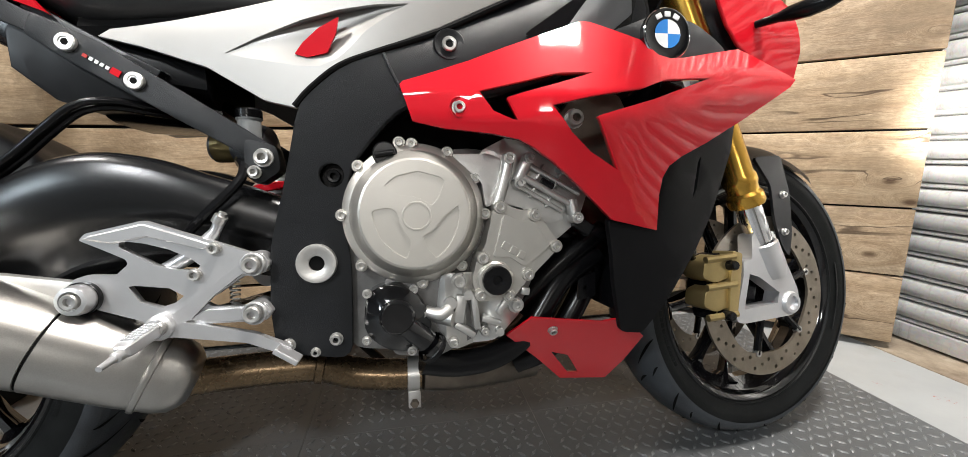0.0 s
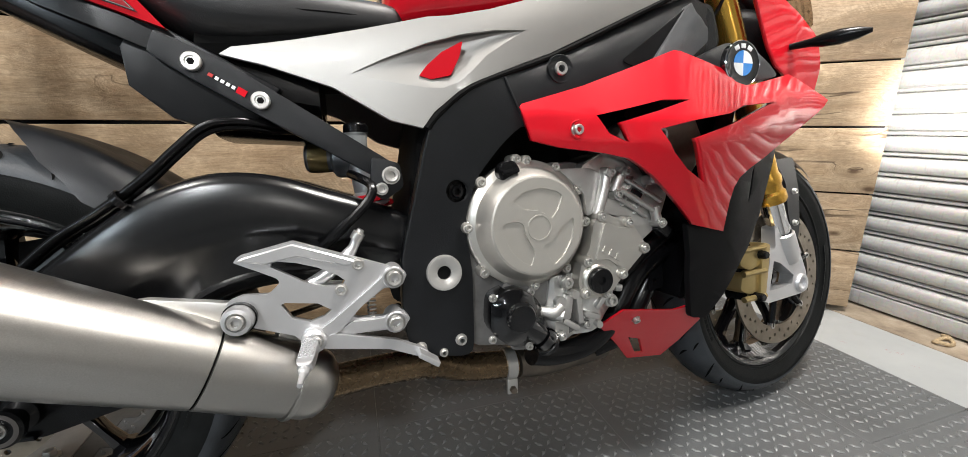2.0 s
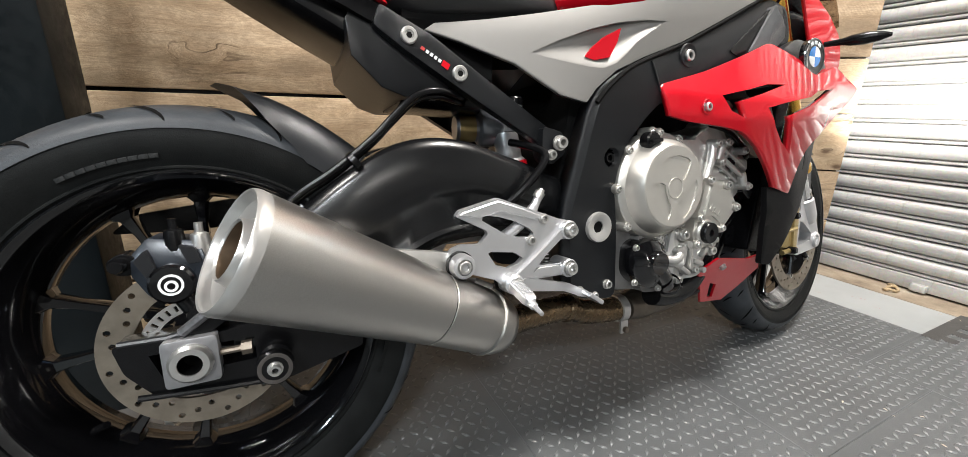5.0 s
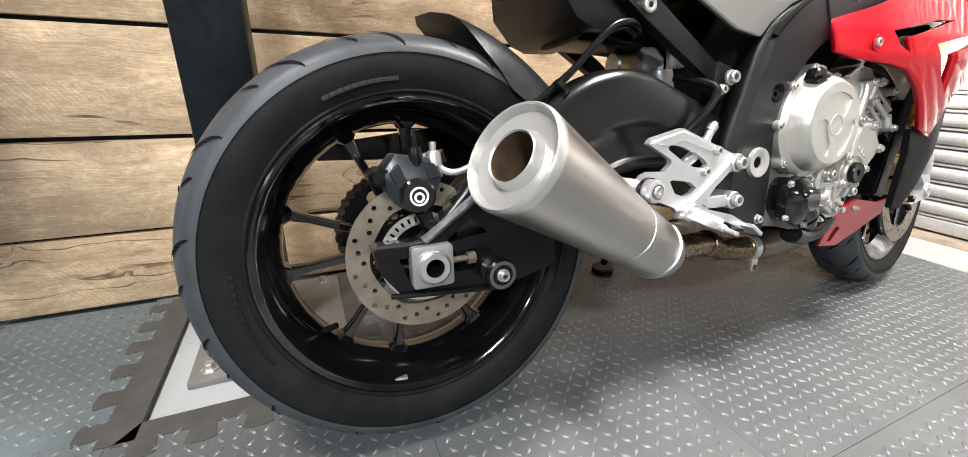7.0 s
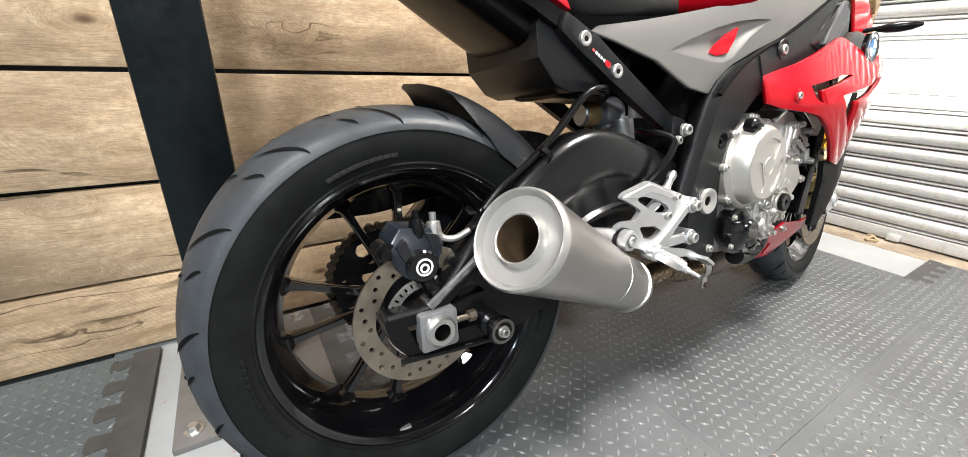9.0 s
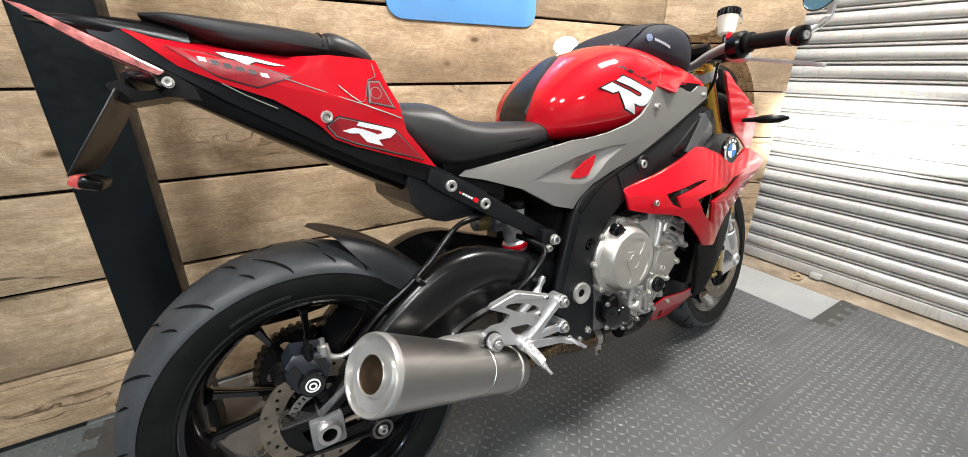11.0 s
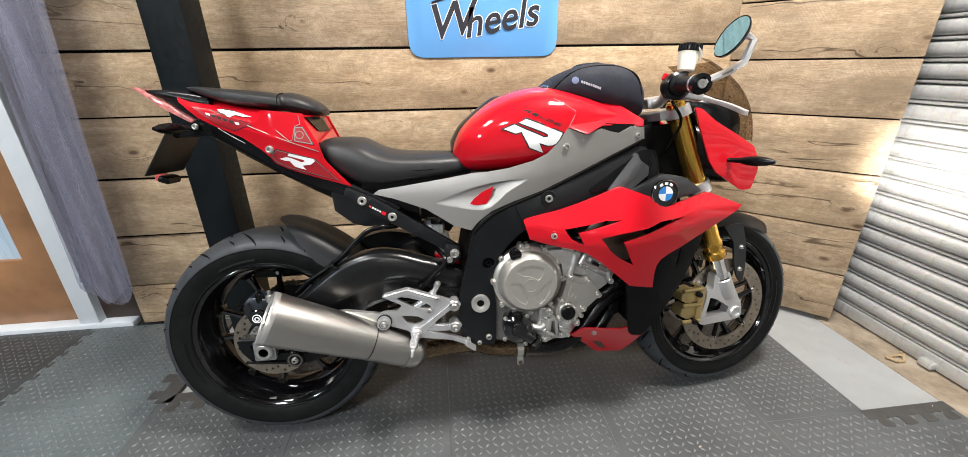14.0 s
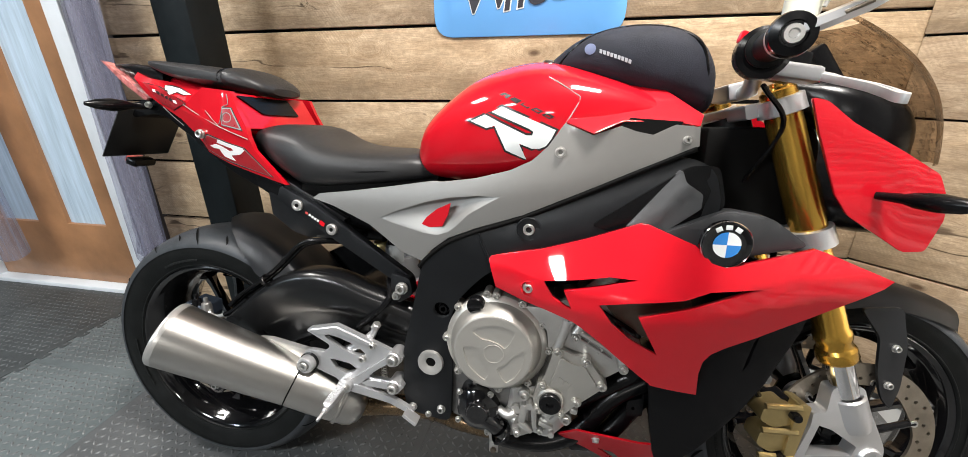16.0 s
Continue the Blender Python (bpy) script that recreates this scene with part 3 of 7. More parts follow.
for text, size, x, z, off in (("W", 0.168, 0.590, 1.172, 0.0045), ("heels", 0.140, 0.782, 1.190, 0.0050)):
    on_wall = pose(x, WALL_Y - 0.0095, z, 90, -9, 0)
    lettering("letter_edge", text, size, on_wall, WHITE, sign, off, 0.0004, 0.3, "white edge round the lettering")
    lettering("lettering", text, size, on_wall @ Matrix.Translation((0, 0, 0.0012)), SIGNK, sign, 0.0016, 0.0004, 0.3, "dark lettering")
part("swash", tube([(0.52, WALL_Y - 0.0095, 1.285), (0.60, WALL_Y - 0.0095, 1.31), (0.72, WALL_Y - 0.0095, 1.345), (0.93, WALL_Y - 0.0095, 1.40)], 0.004, 6), SIGNK, sign)

# doorway with a clear strip curtain
door_frame = thing("door_1", "white painted door frame with a brown glazed door behind a clear curtain", "door")
door_frame["kind"] = "structure"
part("jamb", span(-1.12, -1.04, 0.62, 0.72, -0.012, 2.1, 0.004), FRAMEW, door_frame, "white painted jamb")
part("jamb", span(-2.14, -2.06, 0.62, 0.72, -0.012, 2.1, 0.004), FRAMEW, door_frame, "white painted jamb")
part("head", span(-2.14, -1.04, 0.62, 0.72, 2.1, 2.18, 0.004), FRAMEW, door_frame)
leaf = part("leaf", panel([(-2.055, 0.02), (-1.125, 0.02), (-1.125, 2.095), (-2.055, 2.095)], 0.665, 0.04,
            ([(-1.50, 0.33), (-1.27, 0.33), (-1.27, 1.75), (-1.50, 1.75)], [(-1.92, 0.33), (-1.68, 0.33), (-1.68, 1.75), (-1.92, 1.75)]), 0.004, 0), DOORW, door_frame, "brown varnished wooden door leaf")
part("pane", span(-1.51, -1.26, 0.683, 0.688, 0.32, 1.76), GLASS, leaf, "pale frosted glass")
part("pane", span(-1.93, -1.67, 0.683, 0.688, 0.32, 1.76), GLASS, leaf, "pale frosted glass")
part("sill", span(-2.14, -0.90, 0.61, 0.74, -0.012, 0.02, 0.004), FRAMEW, door_frame, "pale metal door sill")
shell("wall_doorway", span(-1.04, WALL_X0, 0.66, 0.74, -0.06, CEIL), BROWN, "dark brown strip between boards and door frame")
shell("wall_beyond_door", span(-6.5, -2.14, 0.66, 0.74, -0.06, CEIL), FRAMEW, "white painted wall beside the door")
shell("wall_over_door", span(-2.14, -1.04, 0.66, 0.74, 2.18, CEIL), FRAMEW, "white painted wall over the door")


def strip(x0, x1, lean, y, phase):
    bm = bmesh.new()
    rows = []
    for i in range(13):
        z = 0.15 + (2.3 - 0.15) * i / 12
        row = []
        for k in range(9):
            u = k / 8
            x = x0 + (x1 - x0) * u + lean * (z - 0.06) / 2.24
            row.append(bm.verts.new((x, y + 0.018 * math.sin(u * 9 + phase + z) + 0.01 * math.sin(z * 3 + phase), z + (0.20 * abs(u - 0.55) if i == 0 else 0.0))))
        rows.append(row)
    for p, q in zip(rows, rows[1:]):
        for k in range(8):
            bm.faces.new((p[k], p[k + 1], q[k + 1], q[k]))
    return bm


curtain = thing("strip_curtain", "clear bluish plastic strip curtain drawn aside at the doorway", "curtain")
for x0, x1, lean, y, ph in ((-1.00, -0.82, 0.17, 0.545, 0.3), (-0.93, -0.765, 0.15, 0.51, 1.7), (-1.02, -0.90, 0.14, 0.575, 3.0), (-1.98, -1.58, 0.02, 0.54, 0.9)):
    part("strip", strip(x0, x1, lean, y, ph), CURTAIN, curtain, sharp=80)
part("rail", tube([(-2.15, 0.55, 2.32), (-0.6, 0.55, 2.32)], 0.012, 8, 0), GALV, curtain)

# ceiling lamps, the two added ones among them
for lx, ly, _, _ in LAMPS:
    lamp = thing("ceiling_light", "square white ceiling light panel, switched on", "light", Matrix.Translation((lx, ly, CEIL)), "ceiling lights")
    part("frame", panel([(-0.25, -0.25), (0.25, -0.25), (0.25, 0.25), (-0.25, 0.25)], 0.0, 0.03, ([(-0.23, -0.23), (0.23, -0.23), (0.23, 0.23), (-0.23, 0.23)],), 0.0, 0), FRAMEW, lamp).matrix_basis = pose(0, 0, -0.03, -90, 0, 0)
    part("diffuser", span(-0.229, 0.229, -0.229, 0.229, -0.028, -0.015), LAMPM, lamp)

# rubber mats with raised treads
def teeth(x0, y0, x1, y1, outward, n=7, depth=0.028):
    """A jigsaw edge from one corner to the other."""
    a, b = Vector((x0, y0)), Vector((x1, y1))
    d, o = (b - a) / n, Vector(outward) * depth
    pts = []
    for k in range(n):
        p = a + d * k
        pts += [p, p + d * 0.28, p + d * 0.22 + o, p + d * 0.36 + o * 1.12, p + d * 0.64 + o * 1.12, p + d * 0.78 + o, p + d * 0.72]
    return [(p.x, p.y) for p in pts]


def mat_tile(outline):
    bm = bmesh.new()
    vs = [bm.verts.new((x, y, 0.0)) for x, y in outline]
    edges = [bm.edges.new(e) for e in zip(vs, vs[1:] + vs[:1])]
    bmesh.ops.triangle_fill(bm, use_beauty=True, use_dissolve=False, edges=edges)
    low = {v: bm.verts.new((v.co.x, v.co.y, -0.012)) for v in vs}
    for e in edges:
        a, c = e.verts
        bm.faces.new((a, c, low[c], low[a]))
    return bm


mats = thing("rubber_floor_mats", "interlocking dark grey rubber mats with raised tread bars", "floor mat")
mats["kind"] = "structure"
G = 0.0004
POLYS = []
EDGE_X = -1.07
for i in range(-1, 4):
    for j in range(-3, 2):
        x0, x1 = (EDGE_X if i == -1 else -0.5 + 0.5 * i), 0.5 * i
        y0, y1 = -0.87 + 0.5 * j, -0.37 + 0.5 * j
        POLYS.append([(x0 + G, y0 + G), (x1 - G, y0 + G), (x1 - G, y1 - G), (x0 + G, y1 - G)])
for y0 in (-2.24, -1.74, -1.24, -0.74):
    POLYS.append([(1.5 + G, y0 + G), (2.0 - G, y0 + G), (2.0 - G, y0 + 0.5 - G), (1.5 + G, y0 + 0.5 - G)])
    POLYS.append([(2.0 + G, y0 + G), (2.15, y0 + G), (2.15, y0 + 0.5 - G), (2.0 + G, y0 + 0.5 - G)])
# the strip beside the front wheel, the row along the wall and the piece left of the post
POLYS.append([(1.5 + G, -0.24 + G), (1.85, -0.24 + G), (1.85, 0.26), (1.5 + G, 0.26)])
POLYS.append([(1.5 + G, 0.26 + G), (1.85, 0.26 + G), (1.85, 0.50), (1.78, 0.58), (1.5 + G, 0.58)])
for x0 in (0.0, 0.5, 1.0):
    POLYS.append([(x0 + G, 0.13 + G), (x0 + 0.5 - G, 0.13 + G), (x0 + 0.5 - G, 0.605), (x0 + G, 0.605)])
POLYS.append([(-0.06, 0.13 + G), (-G, 0.13 + G), (-G, 0.605), (-0.06, 0.605)])
POLYS.append([(EDGE_X, 0.13 + G), (-0.50, 0.13 + G), (-0.50, 0.608), (EDGE_X, 0.608)])
for p in POLYS:
    # tiles on the left take the lit tone
    pale = max(q[0] for q in p) < -0.4
    part("mat_tile", mat_tile(p), MATLIT if pale else MAT, mats, "mat in a paler tone for the brighter light" if pale else "")
# older, darker mats beside the door, with a jigsaw edge of their own
OLD = []
for j in range(-3, 3):
    y0, y1 = -0.87 + 0.5 * j, min(0.608, -0.37 + 0.5 * j)
    for k in range(3):
        x1 = EDGE_X - 0.002 - 0.5 * k
        edge = teeth(x1 + 0.001, y0, x1 + 0.001, y1, (1, 0), 7, 0.022) if k == 0 else [(x1, y0 + G)]
        q = [(x1 - 0.499, y0 + G)] + edge + [(x1, y1 - G), (x1 - 0.499, y1 - G)]
        ob = part("mat_tile", mat_tile(q), MATOLD, mats, "older dark mat")
        ob.location.z = 0.0012
        OLD.append([(x1 - 0.499, y0), (x1, y0), (x1, y1), (x1 - 0.499, y1)])
# dark border strips, jigsaw edge towards the mats
BORDERS = [
    teeth(-0.515, 0.605, -0.515, 0.10, (-1, 0), 6, 0.034) + [(-0.515, 0.10), (-0.46, 0.10), (-0.46, 0.605)],
    teeth(-0.49, 0.095, -0.06, 0.095, (0, -1), 5, 0.034) + [(-0.06, 0.095), (-0.06, 0.14), (-0.46, 0.14), (-0.49, 0.10)],
    teeth(1.84, -0.275, 2.15, -0.275, (0, -1), 4, 0.03) + [(2.15, -0.275), (2.15, -0.238), (1.84, -0.238)],
    teeth(1.70, -0.80, 2.15, -0.80, (0, -1), 5, 0.03) + [(2.15, -0.80), (2.15, -0.75), (1.70, -0.75)],
    teeth(-0.06, 0.13, -0.06, 0.605, (1, 0), 5, 0.03) + [(-0.06, 0.605), (-0.10, 0.605), (-0.10, 0.13)],
]
for q in BORDERS:
    ob = part("mat_border", mat_tile(q), MATD, mats, "dark jigsaw border strip")
    ob.location.z = 0.0016


def inside(x, y, poly):
    hit = False
    for (ax, ay), (bx, by) in zip(poly, poly[1:] + poly[:1]):
        if (ay > y) != (by > y) and x < (bx - ax) * (y - ay) / (by - ay) + ax:
            hit = not hit
    return hit


BAR = ((-0.0105, 0, 0), (0, -0.0036, 0), (0.0105, 0, 0), (0, 0.0036, 0), (-0.0065, 0, 0.0032), (0.0065, 0, 0.0032))
BAR_FACES = ((0, 1, 4), (4, 1, 5), (1, 2, 5), (2, 3, 5), (5, 3, 4), (3, 0, 4))


def treads():
    """Raised tread bars, alternately turned, over all the tiles."""
    rng = random.Random(4)
    verts, faces = [], []
    one = bpy.data.meshes.new("tread_bar")
    one.from_pydata(BAR, [], BAR_FACES)
    one.materials.append(MATBAR)
    one.polygons.foreach_set("use_smooth", [True] * len(one.polygons))
    singles = 0
    step = 0.0235
    for i in range(int(-2.1 / step), int(2.15 / step)):
        for j in range(int(-1.75 / step), int(0.62 / step)):
            x, y = i * step, j * step
            if (y < -1.3 and (x < -0.6 or x > 1.7)) or (x < -1.55 and y < -0.4):
                continue
            if not any(min(p[0] for p in q) + 0.012 < x < max(p[0] for p in q) - 0.012 and min(p[1] for p in q) + 0.012 < y < max(p[1] for p in q) - 0.012 for q in POLYS + OLD) or any(inside(x, y, q) for q in BORDERS):
                continue
            turn = 45 if (i + j) % 2 else -45
            if 0.02 < x < 0.48 and -0.70 < y < -0.38 and singles < 300:
                bar = new("tread_bar", one)
                bar.parent, bar.matrix_basis = mats, pose(x, y, 0, 0, 0, turn)
                singles += 1
                continue
            c, s = math.cos(radians(turn)), math.sin(radians(turn))
            base = len(verts)
            for u, v, z in BAR:
                verts.append((x + u * c - v * s, y + u * s + v * c, z + (0.0 if z == 0 else rng.uniform(-0.0004, 0.0004))))
            for f in BAR_FACES:
                faces.append([base + k for k in f])
    me = bpy.data.meshes.new("tread_bars")
    me.from_pydata(verts, [], faces)
    me.materials.append(MATBAR)
    me.polygons.foreach_set("use_smooth", [True] * len(me.polygons))
    ob = new("tread_bars", me)
    ob.parent = mats
    return tagged(ob, "raised rubber tread bars", kind="stuff")


def crumbs():
    """Small chips of wood and grit that lie about on the mats."""
    rng = random.Random(11)
    verts, faces = [], []
    for q in range(150):
        x, y = rng.uniform(-0.6, 2.1), rng.uniform(-1.3, -0.2)
        s, a = rng.uniform(0.0012, 0.0035), rng.uniform(0, 3.1)
        c, d = math.cos(a), math.sin(a)
        base = len(verts)
        for u, v, z in ((-1.6, -0.5, 0), (1.4, -0.7, 0), (1.8, 0.6, 0), (-1.2, 0.5, 0), (0.1, 0.0, 0.7)):
            verts.append((x + s * (u * c - v * d), y + s * (u * d + v * c), 0.0012 + s * z))
        faces += [[base + k for k in f] for f in ((0, 1, 4), (1, 2, 4), (2, 3, 4), (3, 0, 4))]
    me = bpy.data.meshes.new("floor_crumbs")
    me.from_pydata(verts, [], faces)
    me.materials.append(CHIP)
    return tagged(new("floor_crumbs", me), "pale crumbs of wood and grit strewn over the rubber mats", "debris", kind="stuff")

# ---- the motorcycle ----
LEAN = pose(0, 0, 0, -8, 0, 0)
bike = thing("motorcycle", "red and black naked sports motorcycle leaning on its side stand", "motorcycle", LEAN)


def bolt_mesh(r, h=None):
    h = h or r * 0.9
    return lathe([(0.0, -h * 0.5), (r * 0.5, -h * 0.5), (r * 0.52, h * 0.95), (r * 0.88, h), (r, h * 0.8), (r, 0.0), (r * 1.25, 0.0), (r * 1.25, -h * 0.4)], 12)


BOLTS = {}


def bolt(x, y, z, r, parent, label="", m=None):
    """A socket screw that faces the right flank."""
    if r not in BOLTS:
        BOLTS[r] = part("bolt", bolt_mesh(r), BOLT, parent)
        BOLTS[r].matrix_basis = m or at_side(x, y, z)
        return BOLTS[r]
    return again(BOLTS[r], m or at_side(x, y, z), parent, label)


# -- wheels --


def wheel(name, cx, cz, tyre_r, half, rim_r, rim_half, label):
    """Tyre with dark strips for grooves, gloss black rim with ten thin spokes."""
    lip = [(rim_r - 0.007, rim_half - 0.001), (rim_r - 0.001, rim_half + 0.0025), (rim_r + 0.003, rim_half + 0.001), (rim_r + 0.003, rim_half - 0.005), (rim_r - 0.012, rim_half - 0.010)]
    well = [(rim_r - 0.011, rim_half - 0.006), (rim_r - 0.014, rim_half - 0.014), (rim_r - 0.017, rim_half - 0.017), (rim_r - 0.026, rim_half * 0.45), (rim_r - 0.036, rim_half * 0.22)]
    prof = [(r, -h) for r, h in lip] + [(r, h) for r, h in reversed(lip)] + [(r, h) for r, h in well] + [(r, -h) for r, h in reversed(well)]
    w = part(name, lathe(prof, 120, at_side(cx, 0, cz), True), GLOSSB, bike, label)
    side_r = tyre_r - (tyre_r - rim_r) * 0.42
    wall = [(rim_r - 0.004, rim_half - 0.004), (rim_r + 0.003, rim_half + 0.0015), (rim_r + 0.0045, rim_half + 0.0045), (rim_r + 0.0065, rim_half + 0.0045), (rim_r + 0.008, rim_half + 0.0035), (rim_r + 0.014, rim_half + (half - rim_half) * 0.45), (rim_r + 0.026, half - (half - rim_half) * 0.20), (side_r - 0.008, half - 0.0008), (side_r + 0.003, half - 0.0022)]
    tread = []
    for k in range(0, 25):
        a = math.pi * k / 24
        tread.append((side_r + (tyre_r - side_r) * math.sin(a) ** 0.92, -half * math.cos(a)))
    flank = part("sidewall", lathe([(r, -h) for r, h in wall] + [(r, h) for r, h in reversed(wall)], 120, at_side(cx, 0, cz)), RUBBER, w, "black rubber sidewall")
    # moulded maker's writing and size marks, as raised bars
    mid_r = rim_r + 0.022
    bar = block(0.010, 0.0010, 0.0085, 0.0003)
    m0 = part("moulded_bar", bar, RUBBER, flank)
    marks = [a * 2.7 for a in range(33, 45)] + [a * 2.2 for a in range(112, 128)] + [a * 2.4 for a in range(2, 12)]
    for k, a in enumerate(marks):
        m = Matrix.Translation((cx, 0, cz)) @ Matrix.Rotation(radians(-a), 4, "Y") @ Matrix.Translation((0, -(half - (half - rim_half) * 0.26), mid_r)) @ pose(0, 0, 0, -14, 0, 0)
        if k:
            again(m0, m, flank)
        else:
            m0.matrix_basis = m
    part("tread", lathe(tread, 120, at_side(cx, 0, cz)), TREAD, w, "scuffed dark grey tread")

    def on_tread(ang, u):
        """A point on the tread: angle round the wheel, u from -1 to 1 across it."""
        a = math.pi * (u + 1) / 2
        r = side_r + (tyre_r - side_r) * max(0, math.sin(a)) ** 0.92 + 0.0016
        return Vector((cx + r * math.cos(ang), half * -math.cos(a) * -1, cz + r * math.sin(ang)))

    # dark slanted strips laid on the tread as groove shade, each its own piece
    turns = [(math.tau * q / 14) for q in range(14)]
    for sgn in (-1, 1):
        for (u0, a0, u1, a1, wd) in ((-0.90, 0.02, -0.22, 0.20, 0.0040), (-0.74, 0.22, -0.46, 0.29, 0.0034), (-0.30, 0.29, 0.02, 0.37, 0.0034)):
            bm = bmesh.new()
            prev = None
            for s in range(17):
                t = s / 16
                u, an = (u0 + (u1 - u0) * t) * sgn * -1, a0 + (a1 - a0) * t ** 1.5 + (0.22 if sgn > 0 else 0)
                p = on_tread(an, u) - Vector((cx, 0, cz))
                q = on_tread(an + 0.01, u) - Vector((cx, 0, cz))
                dr = (q - p).normalized() * wd * (0.25 + math.sin(math.pi * t)) * 0.75
                pair = (bm.verts.new(p - dr), bm.verts.new(p), bm.verts.new(p + dr))
                if prev:
                    bm.faces.new((prev[0], prev[1], pair[1], pair[0]))
                    bm.faces.new((prev[1], prev[2], pair[2], pair[1]))
                prev = pair
            g0 = part("groove", bm, VOIDBLACK, w)
            g0.location = (cx, 0, cz)
            for a in turns[1:]:
                again(g0, Matrix.Translation((cx, 0, cz)) @ Matrix.Rotation(a, 4, "Y"), w)
    # spokes
    hub = part("hub", lathe([(0.0, -0.055), (0.036, -0.055), (0.044, -0.045), (0.050, 0.0), (0.044, 0.045), (0.036, 0.055), (0.0, 0.055)], 32, at_side(cx, 0, cz)), GLOSSB, w)
    sp = loft([[(r, y * wd, z * th) for y, z in ((-1, -0.7), (-0.7, -1), (0.7, -1), (1, -0.7), (1, 0.7), (0.7, 1), (-0.7, 1), (-1, 0.7))]
               for r, wd, th in ((0.040, 0.018, 0.010), (0.075, 0.014, 0.0075), (rim_r - 0.070, 0.012, 0.0060), (rim_r - 0.044, 0.014, 0.0085), (rim_r - 0.030, 0.026, 0.022))])
    s0 = part("spoke", sp, GLOSSB, w)
    s0.matrix_basis = pose(cx, 0, cz, 0, -12, 0)
    for k in range(1, 10):
        again(s0, pose(cx, 0, cz, 0, -12 - 36 * k + (4 if k % 2 else -4), 0), w)
    return w


def disc(parent, cx, y, cz, r0, r1, label, holes=34, rows=2):
    """A drilled brake disc."""
    outer = [(cx + r1 * math.cos(2 * math.pi * k / 72), cz + r1 * math.sin(2 * math.pi * k / 72)) for k in range(72)]
    inner = [(cx + r0 * (1 + 0.02 * math.cos(6 * 2 * math.pi * k / 72)) * math.cos(2 * math.pi * k / 72), cz + r0 * (1 + 0.02 * math.cos(6 * 2 * math.pi * k / 72)) * math.sin(2 * math.pi * k / 72)) for k in range(72)]
    hs = [inner]
    for k in range(holes):
        a = 2 * math.pi * k / holes
        r = r0 + (r1 - r0) * ((0.28, 0.72, 0.5)[k % 3])
        hs.append([(cx + r * math.cos(a) + 0.0038 * math.cos(j * math.pi / 4), cz + r * math.sin(a) + 0.0038 * math.sin(j * math.pi / 4)) for j in range(8)])
    return part("brake_disc", panel(outer, y, 0.005, hs, 0.0, 0), DISC, parent, label)


RW = wheel("rear_wheel", 0.0, 0.320, 0.320, 0.097, 0.228, 0.083, "gloss black ten-spoke rear wheel")
FW = wheel("front_wheel", 1.44, 0.302, 0.296, 0.060, 0.224, 0.049, "gloss black ten-spoke front wheel")
disc(RW, 0.0, -0.098, 0.320, 0.076, 0.110, "drilled worn steel brake disc", 36)
for y in (-0.078, 0.073):
    disc(FW, 1.44, y, 0.299, 0.118, 0.160, "large drilled front brake disc", 48)
for y in (-0.072, 0.079):
    car = lathe([(0.036, 0.0), (0.050, 0.0), (0.052, 0.006), (0.036, 0.010)], 32, at_side(1.44, y, 0.302))
    part("disc_carrier", car, SATIN, FW, "black disc carrier")
    for q in range(6):
        a = math.tau * q / 6 + 0.3
        part("carrier_arm", tube([(1.44 + r * math.cos(a), y - 0.002, 0.302 + r * math.sin(a)) for r in (0.046, 0.085, 0.124)], 0.007, 8, 0), SATIN, FW)
        part("disc_button", lathe([(0.003, 0.004), (0.007, 0.004), (0.008, 0.0), (0.008, -0.006)], 12, at_side(1.44 + 0.121 * math.cos(a), y - 0.004, 0.302 + 0.121 * math.sin(a))), BOLT, FW)
part("abs_ring", panel([(0.066 * math.cos(k * math.pi / 24), 0.32 + 0.066 * math.sin(k * math.pi / 24)) for k in range(48)], -0.108, 0.003,
     [[(0.05 * math.cos(k * math.pi / 24), 0.32 + 0.05 * math.sin(k * math.pi / 24)) for k in range(48)]]
     + [[((0.054 + dr) * math.cos(a + da), 0.32 + (0.054 + dr) * math.sin(a + da)) for dr, da in ((0, -0.03), (0.008, -0.03), (0.008, 0.03), (0, 0.03))] for a in [2 * math.pi * k / 36 for k in range(36)]], 0.0, 0), BOLT, RW, "slotted sensor ring")
part("balance_weight", span(-0.055, -0.033, -0.074, -0.062, 0.106, 0.112, 0.002), BOLT, RW, "small grey balance weight")
part("balance_weight", block(0.016, 0.01, 0.03, 0.002, pose(1.44 + 0.185, -0.03, 0.299 + 0.03, 0, 10, 0)), BOLT, FW, "small grey balance weight")
part("valve", tube([(-0.15, -0.03, 0.20), (-0.13, -0.045, 0.212)], 0.005, 8, 0), SATIN, RW)
# rear sprocket and chain on the far side
spro = []
for k in range(84):
    a = 2 * math.pi * k / 84
    r = 0.102 if k % 2 else 0.096
    spro.append((r * math.cos(a), 0.32 + r * math.sin(a)))
part("sprocket", panel(spro, 0.098, 0.006, [[(0.045 * math.cos(k * math.pi / 12), 0.32 + 0.045 * math.sin(k * math.pi / 12)) for k in range(24)]]
     + [[(0.072 * math.cos(a) + 0.014 * math.cos(j * math.pi / 4), 0.32 + 0.072 * math.sin(a) + 0.014 * math.sin(j * math.pi / 4)) for j in range(8)] for a in [k * math.pi / 3 for k in range(6)]], 0.0, 0), SATIN, RW, "dark toothed rear sprocket")
